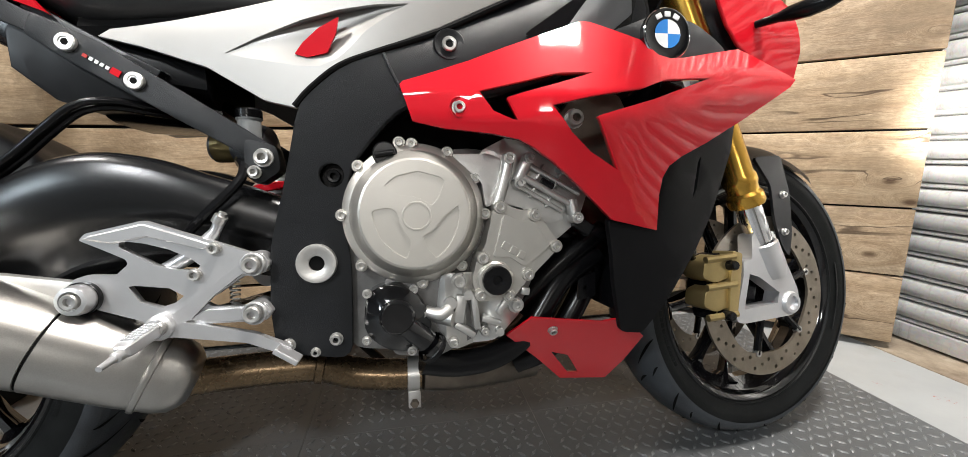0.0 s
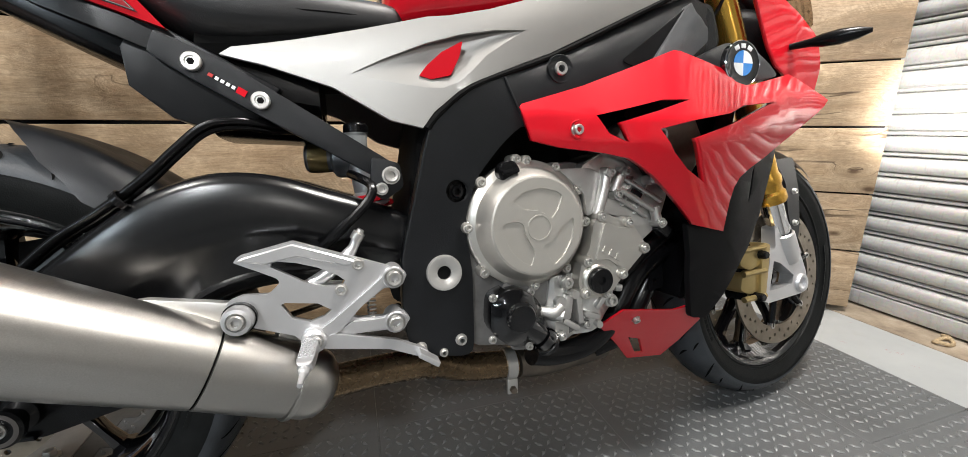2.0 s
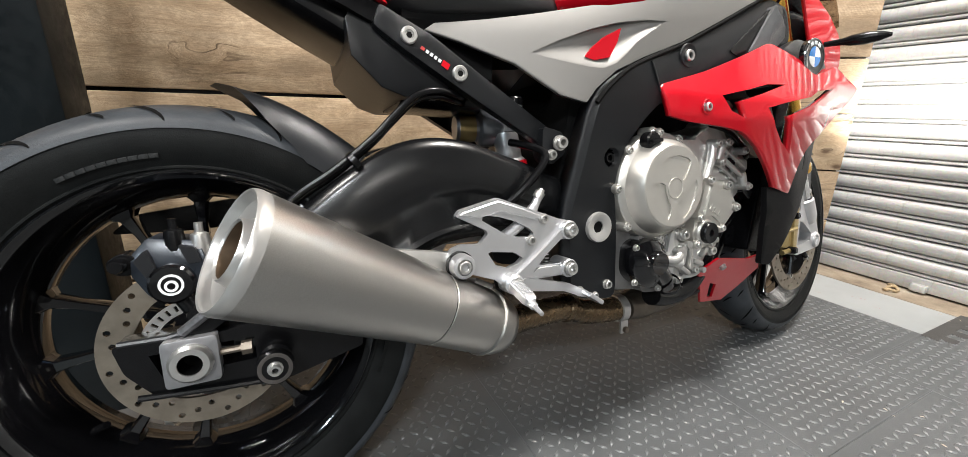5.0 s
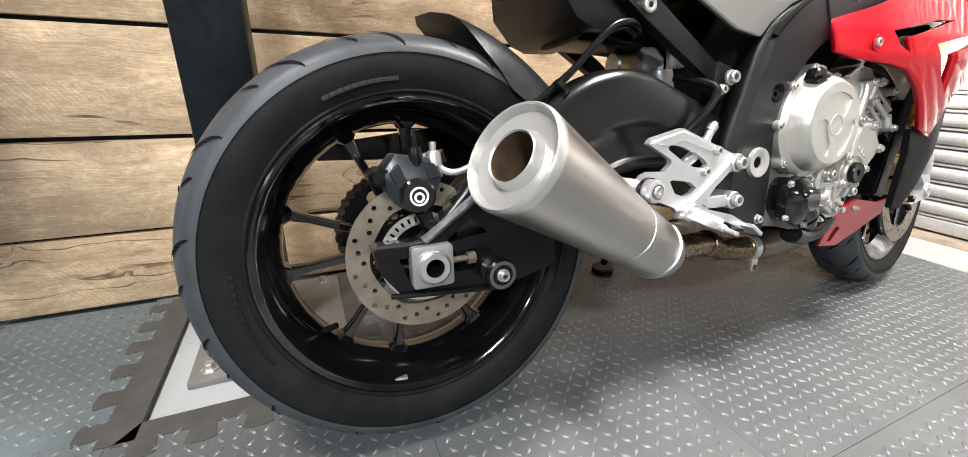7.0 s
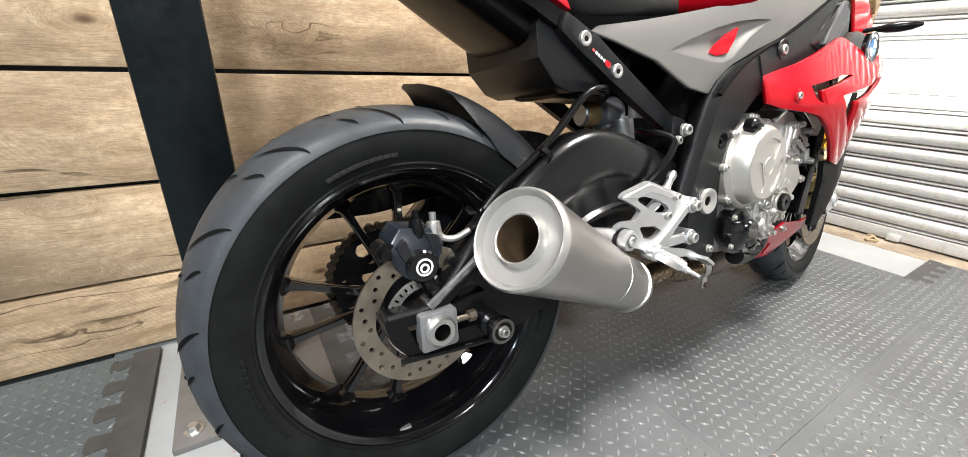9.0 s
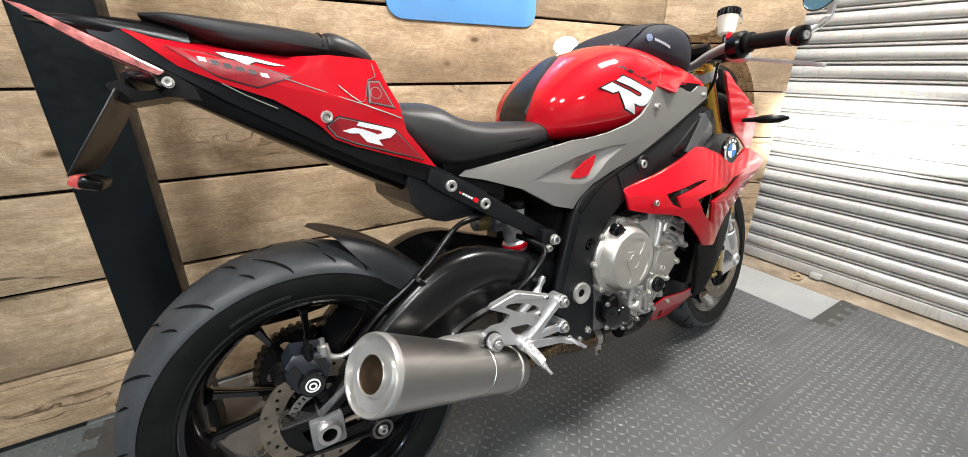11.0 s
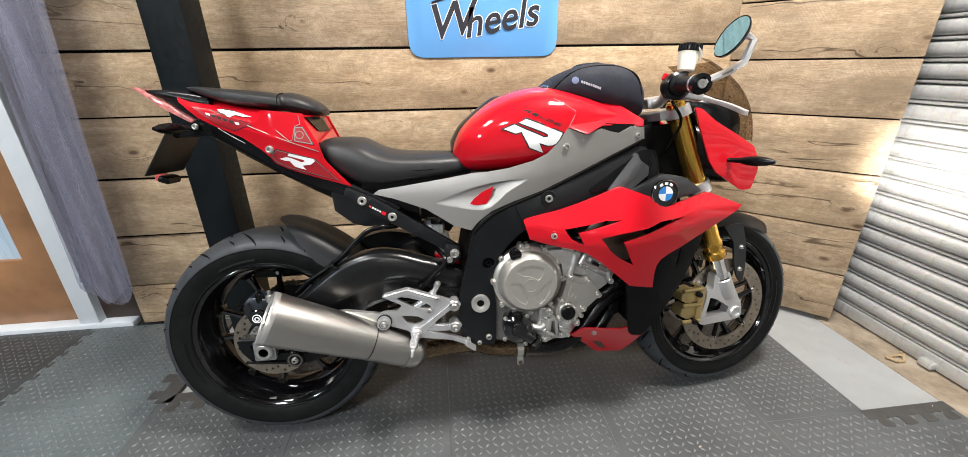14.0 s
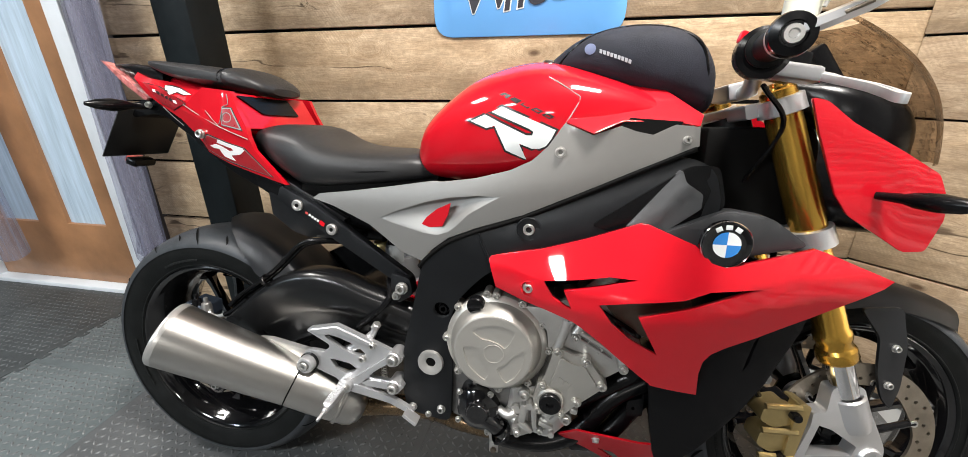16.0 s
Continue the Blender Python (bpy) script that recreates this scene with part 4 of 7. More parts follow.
chain_line = [(0.103 * math.sin(a), 0.103, 0.32 + 0.103 * math.cos(a)) for a in [-math.pi * k / 20 for k in range(21)]] + [(0.30, 0.10, 0.30), (0.60, 0.10, 0.37)]
chain_line = [(0.60, 0.103, 0.45), (0.30, 0.103, 0.437)] + chain_line
CHAINM = surface("oily_chain", (0.055, 0.040, 0.026), 0.45, 0.7, 0.0, 0.5, 150)
part("chain", tube(chain_line, 0.0060, 6, 2), CHAINM, bike, "oily drive chain")
link = part("chain_roller", lathe([(0, 0.0105), (0.0062, 0.0105), (0.0072, 0.009), (0.0072, -0.009), (0.0062, -0.0105), (0, -0.0105)], 10), CHAINM, bike, "oily chain link")
link.matrix_basis = at_side(0.103 * math.cos(radians(80)), 0.103, 0.32 + 0.103 * math.sin(radians(80)))
for q in range(1, 22):
    a = radians(80 + 9.5 * q)
    again(link, at_side(0.1045 * math.cos(a), 0.103, 0.32 + 0.1045 * math.sin(a)), bike)
part("chain_guard", panel(rounded([(-0.132, 0.456), (-0.100, 0.484), (0.145, 0.514), (0.25, 0.540), (0.26, 0.500), (0.15, 0.476), (0.054, 0.458), (-0.016, 0.452)], 0.01), 0.085, 0.03, (), 0.003, 0.05), SATIN, bike, "satin black chain guard")

# -- swingarm and hugger --
# (x, outer face, top, ridge, foot) along the arm
ARM = [(0.595, 0.132, 0.500, 0.468, 0.385), (0.52, 0.140, 0.532, 0.496, 0.405), (0.45, 0.147, 0.556, 0.522, 0.420), (0.385, 0.150, 0.578, 0.541, 0.425), (0.32, 0.151, 0.585, 0.545, 0.415),
       (0.26, 0.150, 0.572, 0.530, 0.385), (0.20, 0.149, 0.540, 0.498, 0.335), (0.14, 0.146, 0.495, 0.455, 0.300), (0.085, 0.144, 0.448, 0.415, 0.285), (0.04, 0.142, 0.402, 0.385, 0.300)]


def arm_body(side):
    a = curve_points([(q[0], q[1], q[2]) for q in ARM], 4)
    c = curve_points([(q[0], q[3], q[4]) for q in ARM], 4)
    rings = []
    for u, v in zip(a, c):
        o, t, r, f = u.y, u.z, v.y, v.z
        h = r - f
        ring = [(0.092, t - 0.002), (0.108, t), (o - 0.018, t - 0.001), (o - 0.007, t - 0.007), (o - 0.002, t - 0.018), (o, r - 0.10 * h), (o - 0.001, r - 0.30 * h), (o - 0.006, r - 0.42 * h), (o - 0.013, r - 0.52 * h), (o - 0.014, r - 0.80 * h), (o - 0.006, f + 0.020), (o - 0.009, f + 0.009), (o - 0.022, f), (0.092, f)]
        rings.append([(u.x, -y * side, z) for y, z in ring])
    return loft(rings)


SCUFF = surface("scuffed_dark_metal", (0.10, 0.10, 0.105), 0.4, 0.5, 0.0, 0.5, 120)
SWING = surface("satin_arm_coat", (0.0045, 0.0047, 0.0052), 0.25, 0.0, 0.0, 0.1, 14, 0.06, 900, 0.012, 0.48)
sw = part("swingarm", arm_body(1), SWING, bike, "satin black cast swingarm", 50)
part("swingarm_far_side", arm_body(-1), SWING, sw, "", 50)
REARP = rounded([(0.19, 0.46), (0.10, 0.455), (0.035, 0.392), (-0.01, 0.352), (-0.078, 0.350), (-0.070, 0.315), (-0.045, 0.282), (0.10, 0.266), (0.20, 0.290)], 0.006)
arm_slot = [(-0.045, 0.333), (0.065, 0.333), (0.065, 0.303), (-0.035, 0.303)]
arm_gap = [(0.015, 0.345), (0.085, 0.354), (0.060, 0.378)]
part("arm_end", panel(REARP, -0.145, 0.040, (arm_slot, arm_gap), 0.003, 0.05), SATIN, sw)
part("arm_end", panel(REARP, -0.145, 0.040, (arm_slot, arm_gap), 0.0, 0.05, (), True), SATIN, sw)
part("arm_rib", tube([(-0.060, -0.148, 0.284), (0.02, -0.149, 0.276), (0.095, -0.149, 0.270)], 0.004, 8, 2), SATIN, sw)
part("cross_member", tube([(0.40, -0.12, 0.49), (0.40, 0.12, 0.49)], 0.05, 16, 0), SATIN, sw)
part("pivot_tube", tube([(0.60, -0.15, 0.43), (0.60, 0.15, 0.43)], 0.03, 16, 0), SATIN, sw)
part("edge_line", tube([(-0.072, -0.142, 0.351), (-0.006, -0.142, 0.353), (0.03, -0.143, 0.388), (0.085, -0.140, 0.445)], 0.004, 8, 3), GREYP, sw)
part("brake_brace", tube([(-0.01, -0.146, 0.354), (0.06, -0.152, 0.405), (0.10, -0.150, 0.436)], 0.0065, 8, 3), SCUFF, sw, "black rod with scuffed edges")
blockm = panel(rounded([(-0.031, 0.291), (0.027, 0.291), (0.027, 0.349), (-0.031, 0.349)], 0.006), -0.158, 0.02, ([(0.0155 * math.cos(-k * math.pi / 10) - 0.002, 0.32 + 0.0155 * math.sin(-k * math.pi / 10)) for k in range(20)],), 0.002, 0)
adj = part("axle_block", blockm, surface("grey_axle_block", (0.30, 0.30, 0.31), 0.4, 0.7), bike, "square grey axle adjuster block")
part("axle_nut", lathe([(0.013, -0.03), (0.013, 0.010), (0.020, 0.010), (0.0235, 0.006), (0.0235, -0.002)], 24, at_side(-0.002, -0.158, 0.32)), BOLT, adj, "hollow steel axle end")
part("axle_bore", lathe([(0.0, -0.02), (0.0128, -0.02), (0.0128, 0.008)], 20, at_side(-0.002, -0.158, 0.32)), VOIDBLACK, adj)
part("adjuster_screw", tube([(0.027, -0.148, 0.322), (0.062, -0.148, 0.322)], 0.0045, 8, 0), SOOT, adj)
part("adjuster_nut", lathe([(0, 0.006), (0.009, 0.006), (0.009, -0.006), (0, -0.006)], 6, towards((0.056, -0.148, 0.322), (0.1, -0.148, 0.322))), SOOT, adj)
spool = part("paddock_bobbin", lathe([(0, 0.040), (0.0065, 0.040), (0.0065, 0.036), (0.020, 0.036), (0.0225, 0.033), (0.0225, 0.026), (0.014, 0.020), (0.013, 0.008), (0.019, 0.003), (0.020, -0.02), (0, -0.02)], 28, at_side(0.087, -0.152, 0.302)), SATIN, bike, "black paddock stand bobbin")
part("bobbin_screw", bolt_mesh(0.0075), BOLT, spool).matrix_basis = at_side(0.087, -0.190, 0.302)
part("bobbin_ring", lathe([(0.0150, 0.0), (0.0175, 0.0006), (0.0200, 0.0)], 28, at_side(0.087, -0.1885, 0.302)), GREYF, spool, "ring of pale printing")

HUGM = surface("grey_hugger_plastic", (0.026, 0.028, 0.032), 0.36, 0.0, 0.0, 0.08, 12, 0.15, 800, wear=0.015)
# hugger over the rear tyre
HUG = ((0.0, 0.352, 0.0, 84), (0.30, 0.351, 0.040, 82), (0.52, 0.346, 0.070, 78), (0.60, 0.338, 0.080, 76), (0.80, 0.308, 0.097, 69), (1.0, 0.278, 0.104, 57))
hug = bmesh.new()
rows = []
for i in range(15):
    t = i / 14
    row = []
    for k in range(21):
        u = -1 + k / 10
        r = float(np.interp(abs(u), [q[0] for q in HUG], [q[1] for q in HUG])) - 0.016 * min(1, 2.5 * t) * (1 - abs(u))
        y = math.copysign(float(np.interp(abs(u), [q[0] for q in HUG], [q[2] for q in HUG])), u)
        first = float(np.interp(abs(u), [q[0] for q in HUG], [q[3] for q in HUG]))
        ang = radians(first + (22 - first) * t)
        row.append(hug.verts.new((r * math.cos(ang), y, 0.32 + r * math.sin(ang))))
    rows.append(row)
for p, q in zip(rows, rows[1:]):
    for k in range(20):
        hug.faces.new((p[k], p[k + 1], q[k + 1], q[k]))
bmesh.ops.solidify(hug, geom=hug.faces[:], thickness=0.003)
part("hugger", hug, HUGM, bike, "dark grey rear hugger mudguard", sharp=30)

# rear caliper
cal = part("rear_caliper", panel(rounded([(-0.050, 0.452), (-0.034, 0.470), (0.018, 0.462), (0.024, 0.438), (0.010, 0.402), (-0.018, 0.390), (-0.038, 0.402), (-0.052, 0.428)], 0.003), lambda x, z: -0.134 + 0.35 * max(0, z - 0.440) + 0.2 * max(0, -0.03 - x), 0.055, (), 0.003, 0.02), surface("black_caliper", (0.013, 0.017, 0.024), 0.30, 0.2), bike, "black rear brake caliper")
part("caliper_ear", panel(rounded([(-0.075, 0.446), (-0.060, 0.456), (-0.045, 0.450), (-0.048, 0.428), (-0.068, 0.430)], 0.006), -0.128, 0.03, (), 0.004, 0), SATIN, cal)
part("caliper_foot", tube([(-0.006, -0.128, 0.392), (0.004, -0.128, 0.372)], 0.010, 12, 0), SATIN, cal)
part("caliper_rib", panel(rounded([(-0.046, 0.446), (-0.034, 0.458), (-0.026, 0.436), (-0.036, 0.424)], 0.002), -0.139, 0.02, (), 0.002, 0), GREYP, cal)
part("caliper_rib", panel(rounded([(-0.002, 0.460), (0.014, 0.456), (0.020, 0.438), (0.006, 0.436)], 0.002), -0.137, 0.02, (), 0.002, 0), GREYP, cal)
part("caliper_cap", lathe([(0, 0.008), (0.021, 0.008), (0.024, 0.005), (0.024, -0.01)], 28, at_side(-0.012, -0.138, 0.415)), GLOSSB, cal)
part("caliper_emblem", panel([(-0.012 + 0.0128 * math.cos(k * math.pi / 16), 0.415 + 0.0128 * math.sin(k * math.pi / 16)) for k in range(32)], -0.1475, 0.001,
     ([(-0.012 + 0.0102 * math.cos(k * math.pi / 12), 0.415 + 0.0102 * math.sin(k * math.pi / 12)) for k in range(24)],), 0.0, 0), WHITE, cal, "white round emblem")
part("caliper_emblem", panel([(-0.012 + 0.0070 * math.cos(k * math.pi / 12), 0.4135 + 0.0070 * math.sin(k * math.pi / 12)) for k in range(24)], -0.1475, 0.001,
     ([(-0.012 + 0.0042 * math.cos(k * math.pi / 8), 0.4135 + 0.0042 * math.sin(k * math.pi / 8)) for k in range(16)],), 0.0, 0), WHITE, cal, "white round emblem")
for x, z in ((-0.008, 0.475), (0.018, 0.468)):
    part("bleed_nipple", lathe([(0, 0.028), (0.005, 0.028), (0.005, 0.016), (0.010, 0.014), (0.012, 0.0), (0.012, -0.02)], 14, Matrix.Translation((x, -0.118, z - 0.012))), SATIN if x < 0 else BOLT, cal)
for x, z in ((-0.062, 0.442), (0.004, 0.372)):
    part("caliper_pin", lathe([(0, 0.006), (0.007, 0.006), (0.009, 0.0), (0.009, -0.02)], 14, at_side(x, -0.136, z)), SATIN, cal)
part("mount_strut", tube([(0.00, -0.122, 0.385), (0.01, -0.125, 0.35)], 0.011, 10, 0), SATIN, cal)
part("brake_hose", tube([(0.019, -0.118, 0.462), (0.030, -0.122, 0.445), (0.050, -0.124, 0.441), (0.077, -0.124, 0.450)], 0.0052, 8), BOLT, cal, "short braided hose")
part("hose_sleeve", tube([(0.074, -0.124, 0.449), (0.100, -0.124, 0.462), (0.14, -0.122, 0.495)], 0.0062, 8), SATIN, cal)

# -- silencer and exhaust --
C0, AXIS = Vector((0.066, -0.260, 0.4675)), Vector((0.8415, 0.2754, -0.4648))
AX = towards(C0, C0 + AXIS)
SEAM, R0, R1 = 0.2695, 0.0667, 0.0540
sil = part("silencer", lathe([(R0 - 0.004, 0.014), (R0, 0.010), (R0 - (R0 - R1) * 0.33, SEAM * 0.34), (R0 - (R0 - R1) * 0.66, SEAM * 0.67), (R1, SEAM - 0.001), (R1 - 0.003, SEAM)], 64, AX), STEEL, bike, "brushed stainless steel silencer")
part("end_cap", lathe([(0.0300, 0.006), (0.0302, -0.001), (0.0318, -0.003), (0.0335, -0.001), (0.0350, 0.006), (0.0375, 0.0105), (0.050, 0.0085), (0.0575, 0.0065), (0.0600, 0.0005), (0.0618, -0.0035), (0.0640, -0.0045), (0.0660, -0.002), (R0 + 0.0004, 0.003), (R0, 0.0102)], 72, AX), TURNED, sil, "pale dished end cap")
part("tail_pipe", lathe([(0.0295, 0.12), (0.0295, 0.001), (0.0312, -0.002), (0.0312, 0.006)], 48, AX), TAILP, sil, "brown heat-stained pipe bore")
part("bore_end", lathe([(0, 0.11), (0.0295, 0.11)], 32, AX), VOIDBLACK, sil)
cone = part("end_cone", lathe([(R1 - 0.004, SEAM + 0.0005), (R1, SEAM + 0.0025), (R1 - 0.0005, SEAM + 0.03), (R1 - 0.0015, SEAM + 0.095), (R1 - 0.003, SEAM + 0.108)], 56, AX), STEEL, sil, "welded steel end cone")
part("weld_bead", lathe([(R1 - 0.004, SEAM + 0.1075), (R1 + 0.0005, SEAM + 0.109), (R1 + 0.0012, SEAM + 0.1125), (R1 + 0.0003, SEAM + 0.116), (R1 - 0.004, SEAM + 0.1175)], 56, AX), STEEL, cone, "bright weld bead")
part("cone_end", lathe([(R1 - 0.003, SEAM + 0.117), (R1 - 0.0035, SEAM + 0.135), (R1 - 0.008, SEAM + 0.150), (R1 - 0.018, SEAM + 0.161), (0.028, SEAM + 0.166)], 56, AX), STEEL, cone)
part("weld_seam", lathe([(R1 - 0.0035, SEAM - 0.0012), (R1 - 0.0015, SEAM - 0.0008), (R1 - 0.0015, SEAM + 0.0018), (R1 - 0.0035, SEAM + 0.0022)], 56, AX), VOIDBLACK, sil)
part("lower_bracket", block(0.045, 0.024, 0.010, 0.003, AX @ Matrix.Translation((0, 0, SEAM + 0.09)) @ pose(0, 0, 0, 0, 0, 80) @ Matrix.Translation((R1 + 0.002, 0, 0)) @ pose(0, 0, 0, 0, 90, 0)), STEEL, cone)
pipe = part("link_pipe", tube([(0.425, -0.143, 0.270), (0.48, -0.124, 0.266), (0.545, -0.112, 0.262), (0.595, -0.105, 0.256), (0.64, -0.10, 0.238), (0.70, -0.10, 0.229), (0.745, -0.10, 0.227)], 0.0245, 24), HEAT, bike, "bronze heat-tinted exhaust pipe")
part("pipe_collar", lathe([(0.0245, 0.0), (0.0275, 0.002), (0.0275, 0.012), (0.0245, 0.014)], 28, towards((0.583, -0.107, 0.259), (0.60, -0.1045, 0.2555))), HEAT, pipe)
part("pipe_clamp", lathe([(0.025, 0.0), (0.0285, 0.001), (0.0285, 0.019), (0.025, 0.020)], 28, towards((0.722, -0.10, 0.228), (0.80, -0.10, 0.226))), BOLT, pipe, "steel pipe clamp")
ear = part("clamp_ear", span(0.722, 0.742, -0.120, -0.112, 0.178, 0.206, 0.002), BOLT, pipe)
part("ear_nut", lathe([(0, 0.008), (0.006, 0.008), (0.007, 0.005), (0.007, 0.0)], 6, at_side(0.732, -0.119, 0.187)), SOOT, ear)
part("collector", tube([(0.745, -0.10, 0.227), (0.80, -0.09, 0.226), (0.86, -0.08, 0.225), (0.94, -0.07, 0.228)], 0.037, 20, 4, lambda t: 0.75 + 0.25 * min(1, t * 3)), SOOT, bike, "dull steel exhaust collector")
for k, y in enumerate((-0.115, -0.055, 0.01, 0.07)):
    part("header_pipe", tube([(0.90, y * 0.7 - 0.03, 0.235), (0.955, y - 0.01, 0.262), (1.005, y, 0.32), (1.035, y, 0.385), (1.015, y, 0.43), (0.975, y, 0.455)], 0.0205, 14), SOOT if k else SATIN, bike, "dark exhaust header pipe")
part("lower_hose", tube([(0.745, -0.175, 0.275), (0.80, -0.165, 0.262), (0.86, -0.16, 0.268), (0.915, -0.15, 0.30), (0.97, -0.14, 0.37), (1.04, -0.13, 0.415)], 0.020, 14), SATIN, bike, "black rubber coolant hose")
part("upper_hose", tube([(0.90, -0.13, 0.33), (0.97, -0.14, 0.40), (1.05, -0.14, 0.455)], 0.017, 14), SATIN, bike, "black rubber hose")

# -- engine --
CRANK = rounded([(0.645, 0.30), (0.64, 0.50), (0.70, 0.57), (0.83, 0.585), (0.955, 0.548), (0.985, 0.50), (0.94, 0.43), (0.90, 0.345), (0.82, 0.295), (0.73, 0.288)], 0.02)
eng = part("engine", panel(CRANK, -0.165, 0.33, (), 0.008, 0), SHADECASE, bike, "cast aluminium four-cylinder engine")
part("lower_case", panel(rounded([(0.705, 0.290), (0.695, 0.40), (0.72, 0.41), (0.80, 0.40), (0.83, 0.31), (0.77, 0.283)], 0.012), -0.185, 0.05, (), 0.006, 0.03), SHADECASE, eng)
cc = (0.742, 0.489)
cov = part("clutch_cover", lathe([(0.0708, 0.040), (0.0708, 0.0462), (0.0735, 0.0452), (0.082, 0.034), (0.088, 0.016), (0.0955, 0.012), (0.0985, 0.008), (0.0985, -0.02)], 80, at_side(cc[0], -0.178, cc[1])), COVER, eng, "round satin metal clutch cover")
BLADES = ([(0.703, 0.527), (0.718, 0.539), (0.746, 0.545), (0.774, 0.538), (0.782, 0.532), (0.774, 0.511), (0.764, 0.499), (0.755, 0.506), (0.741, 0.512), (0.721, 0.514)],
          [(0.686, 0.493), (0.691, 0.496), (0.708, 0.498), (0.718, 0.493), (0.720, 0.481), (0.727, 0.466), (0.734, 0.454), (0.734, 0.444), (0.729, 0.430), (0.714, 0.439), (0.697, 0.456), (0.689, 0.476)],
          [(0.799, 0.499), (0.801, 0.488), (0.796, 0.464), (0.783, 0.442), (0.768, 0.429), (0.758, 0.441), (0.750, 0.459), (0.766, 0.467), (0.780, 0.485)])
part("cover_face", panel([(cc[0] + 0.0708 * math.cos(math.tau * q / 64), cc[1] + 0.0708 * math.sin(math.tau * q / 64)) for q in range(64)], -0.2243, 0.004, [rounded(q, 0.003, 2) for q in BLADES], 0.0020, 0), COVER, cov)
part("cover_floor", lathe([(0, 0.0), (0.0712, 0.0)], 48, at_side(cc[0], -0.2220, cc[1])), COVER, cov)
part("cover_boss", lathe([(0.0165, -0.002), (0.0172, 0.0008), (0.0190, 0.0008), (0.0200, -0.002)], 40, at_side(0.7435, -0.2243, 0.4865)), COVER, cov)
for x, z in ((0.668, 0.556), (0.741, 0.586), (0.724, 0.588), (0.790, 0.574), (0.829, 0.538), (0.842, 0.486), (0.806, 0.413), (0.749, 0.391), (0.667, 0.420), (0.644, 0.490)):
    part("bolt_boss", lathe([(0, 0.010), (0.0078, 0.010), (0.0088, 0.008), (0.0088, -0.02)], 14, at_side(x, -0.180, z)), COVER, cov)
    bolt(x, -0.189, z, 0.0055, cov)
cap = part("oil_cap", lathe([(0, 0.007), (0.0145, 0.007), (0.0165, 0.004), (0.0165, -0.012)], 24, at_side(0.705, -0.203, 0.570)), SATIN, eng, "black oil filler cap")
part("cap_grip", block(0.026, 0.010, 0.007, 0.002, pose(0.705, -0.213, 0.570, 0, -8, 0)), SATIN, cap)
TIMING = [(0.852, 0.494), (0.862, 0.503), (0.888, 0.490), (0.912, 0.490), (0.950, 0.438), (0.942, 0.428), (0.908, 0.396), (0.898, 0.388), (0.876, 0.362), (0.826, 0.362), (0.818, 0.392), (0.826, 0.424), (0.838, 0.440)]
gen = part("timing_cover", panel(rounded(TIMING, 0.008), -0.204, 0.05, (), 0.004, 0.03), COVER, eng, "satin metal timing cover")
part("cover_face", panel(rounded([(0.866, 0.486), (0.890, 0.474), (0.908, 0.474), (0.933, 0.437), (0.894, 0.408), (0.872, 0.424), (0.848, 0.424)], 0.006), -0.2085, 0.006, (), 0.003, 0), COVER, gen)
for x, z in ((0.860, 0.495), (0.911, 0.482), (0.942, 0.436), (0.899, 0.397), (0.869, 0.369), (0.829, 0.372), (0.834, 0.424)):
    part("bolt_boss", lathe([(0, 0.008), (0.0085, 0.008), (0.0095, 0.006), (0.0095, -0.03)], 14, at_side(x, -0.202, z)), COVER, gen)
    bolt(x, -0.209, z, 0.0062, gen)
for q in range(3):
    part("cover_lettering", block(0.0095, 0.002, 0.011, 0.0006, pose(0.866 + 0.0118 * q, -0.2092, 0.440 - 0.0070 * q, 0, 31, 0)), COVER, gen, "raised bar of lettering")
ring = part("plug_ring", lathe([(0.020, 0.006), (0.023, 0.006), (0.026, 0.003), (0.028, -0.02)], 32, at_side(0.851, -0.206, 0.393)), COVER, gen)
part("crank_plug", lathe([(0, 0.006), (0.006, 0.006), (0.007, 0.010), (0.019, 0.011), (0.0205, 0.009), (0.0205, -0.01)], 28, at_side(0.851, -0.211, 0.393)), SATIN, gen, "black star-drive plug")
barrel = panel(rounded([(0.835, 0.575), (0.885, 0.600), (1.005, 0.525), (0.985, 0.470), (0.945, 0.440), (0.90, 0.492), (0.845, 0.505)], 0.01), -0.188, 0.36, (), 0.006, 0)
bar_ob = part("cylinder_block", barrel, CAST, eng, "cast aluminium cylinder block")
part("block_web", panel(rounded([(0.795, 0.572), (0.850, 0.572), (0.872, 0.562), (0.858, 0.502), (0.842, 0.494), (0.838, 0.530)], 0.006), lambda x, z: -0.194 + 0.10 * max(0, z - 0.53), 0.03, (), 0.004, 0.02), CAST, bar_ob)
part("block_plate", panel(rounded([(0.872, 0.556), (0.888, 0.566), (0.972, 0.506), (0.958, 0.470), (0.935, 0.468), (0.906, 0.490), (0.868, 0.500)], 0.006), -0.1905, 0.03, (), 0.003, 0.03), CAST, bar_ob)
part("block_flange", tube([(0.876, -0.197, 0.562), (0.868, -0.199, 0.530), (0.857, -0.199, 0.497)], 0.0088, 14, 2), CAST, bar_ob)
part("block_flange", tube([(0.905, -0.196, 0.562), (0.888, -0.199, 0.530)], 0.0090, 14, 0), CAST, bar_ob)
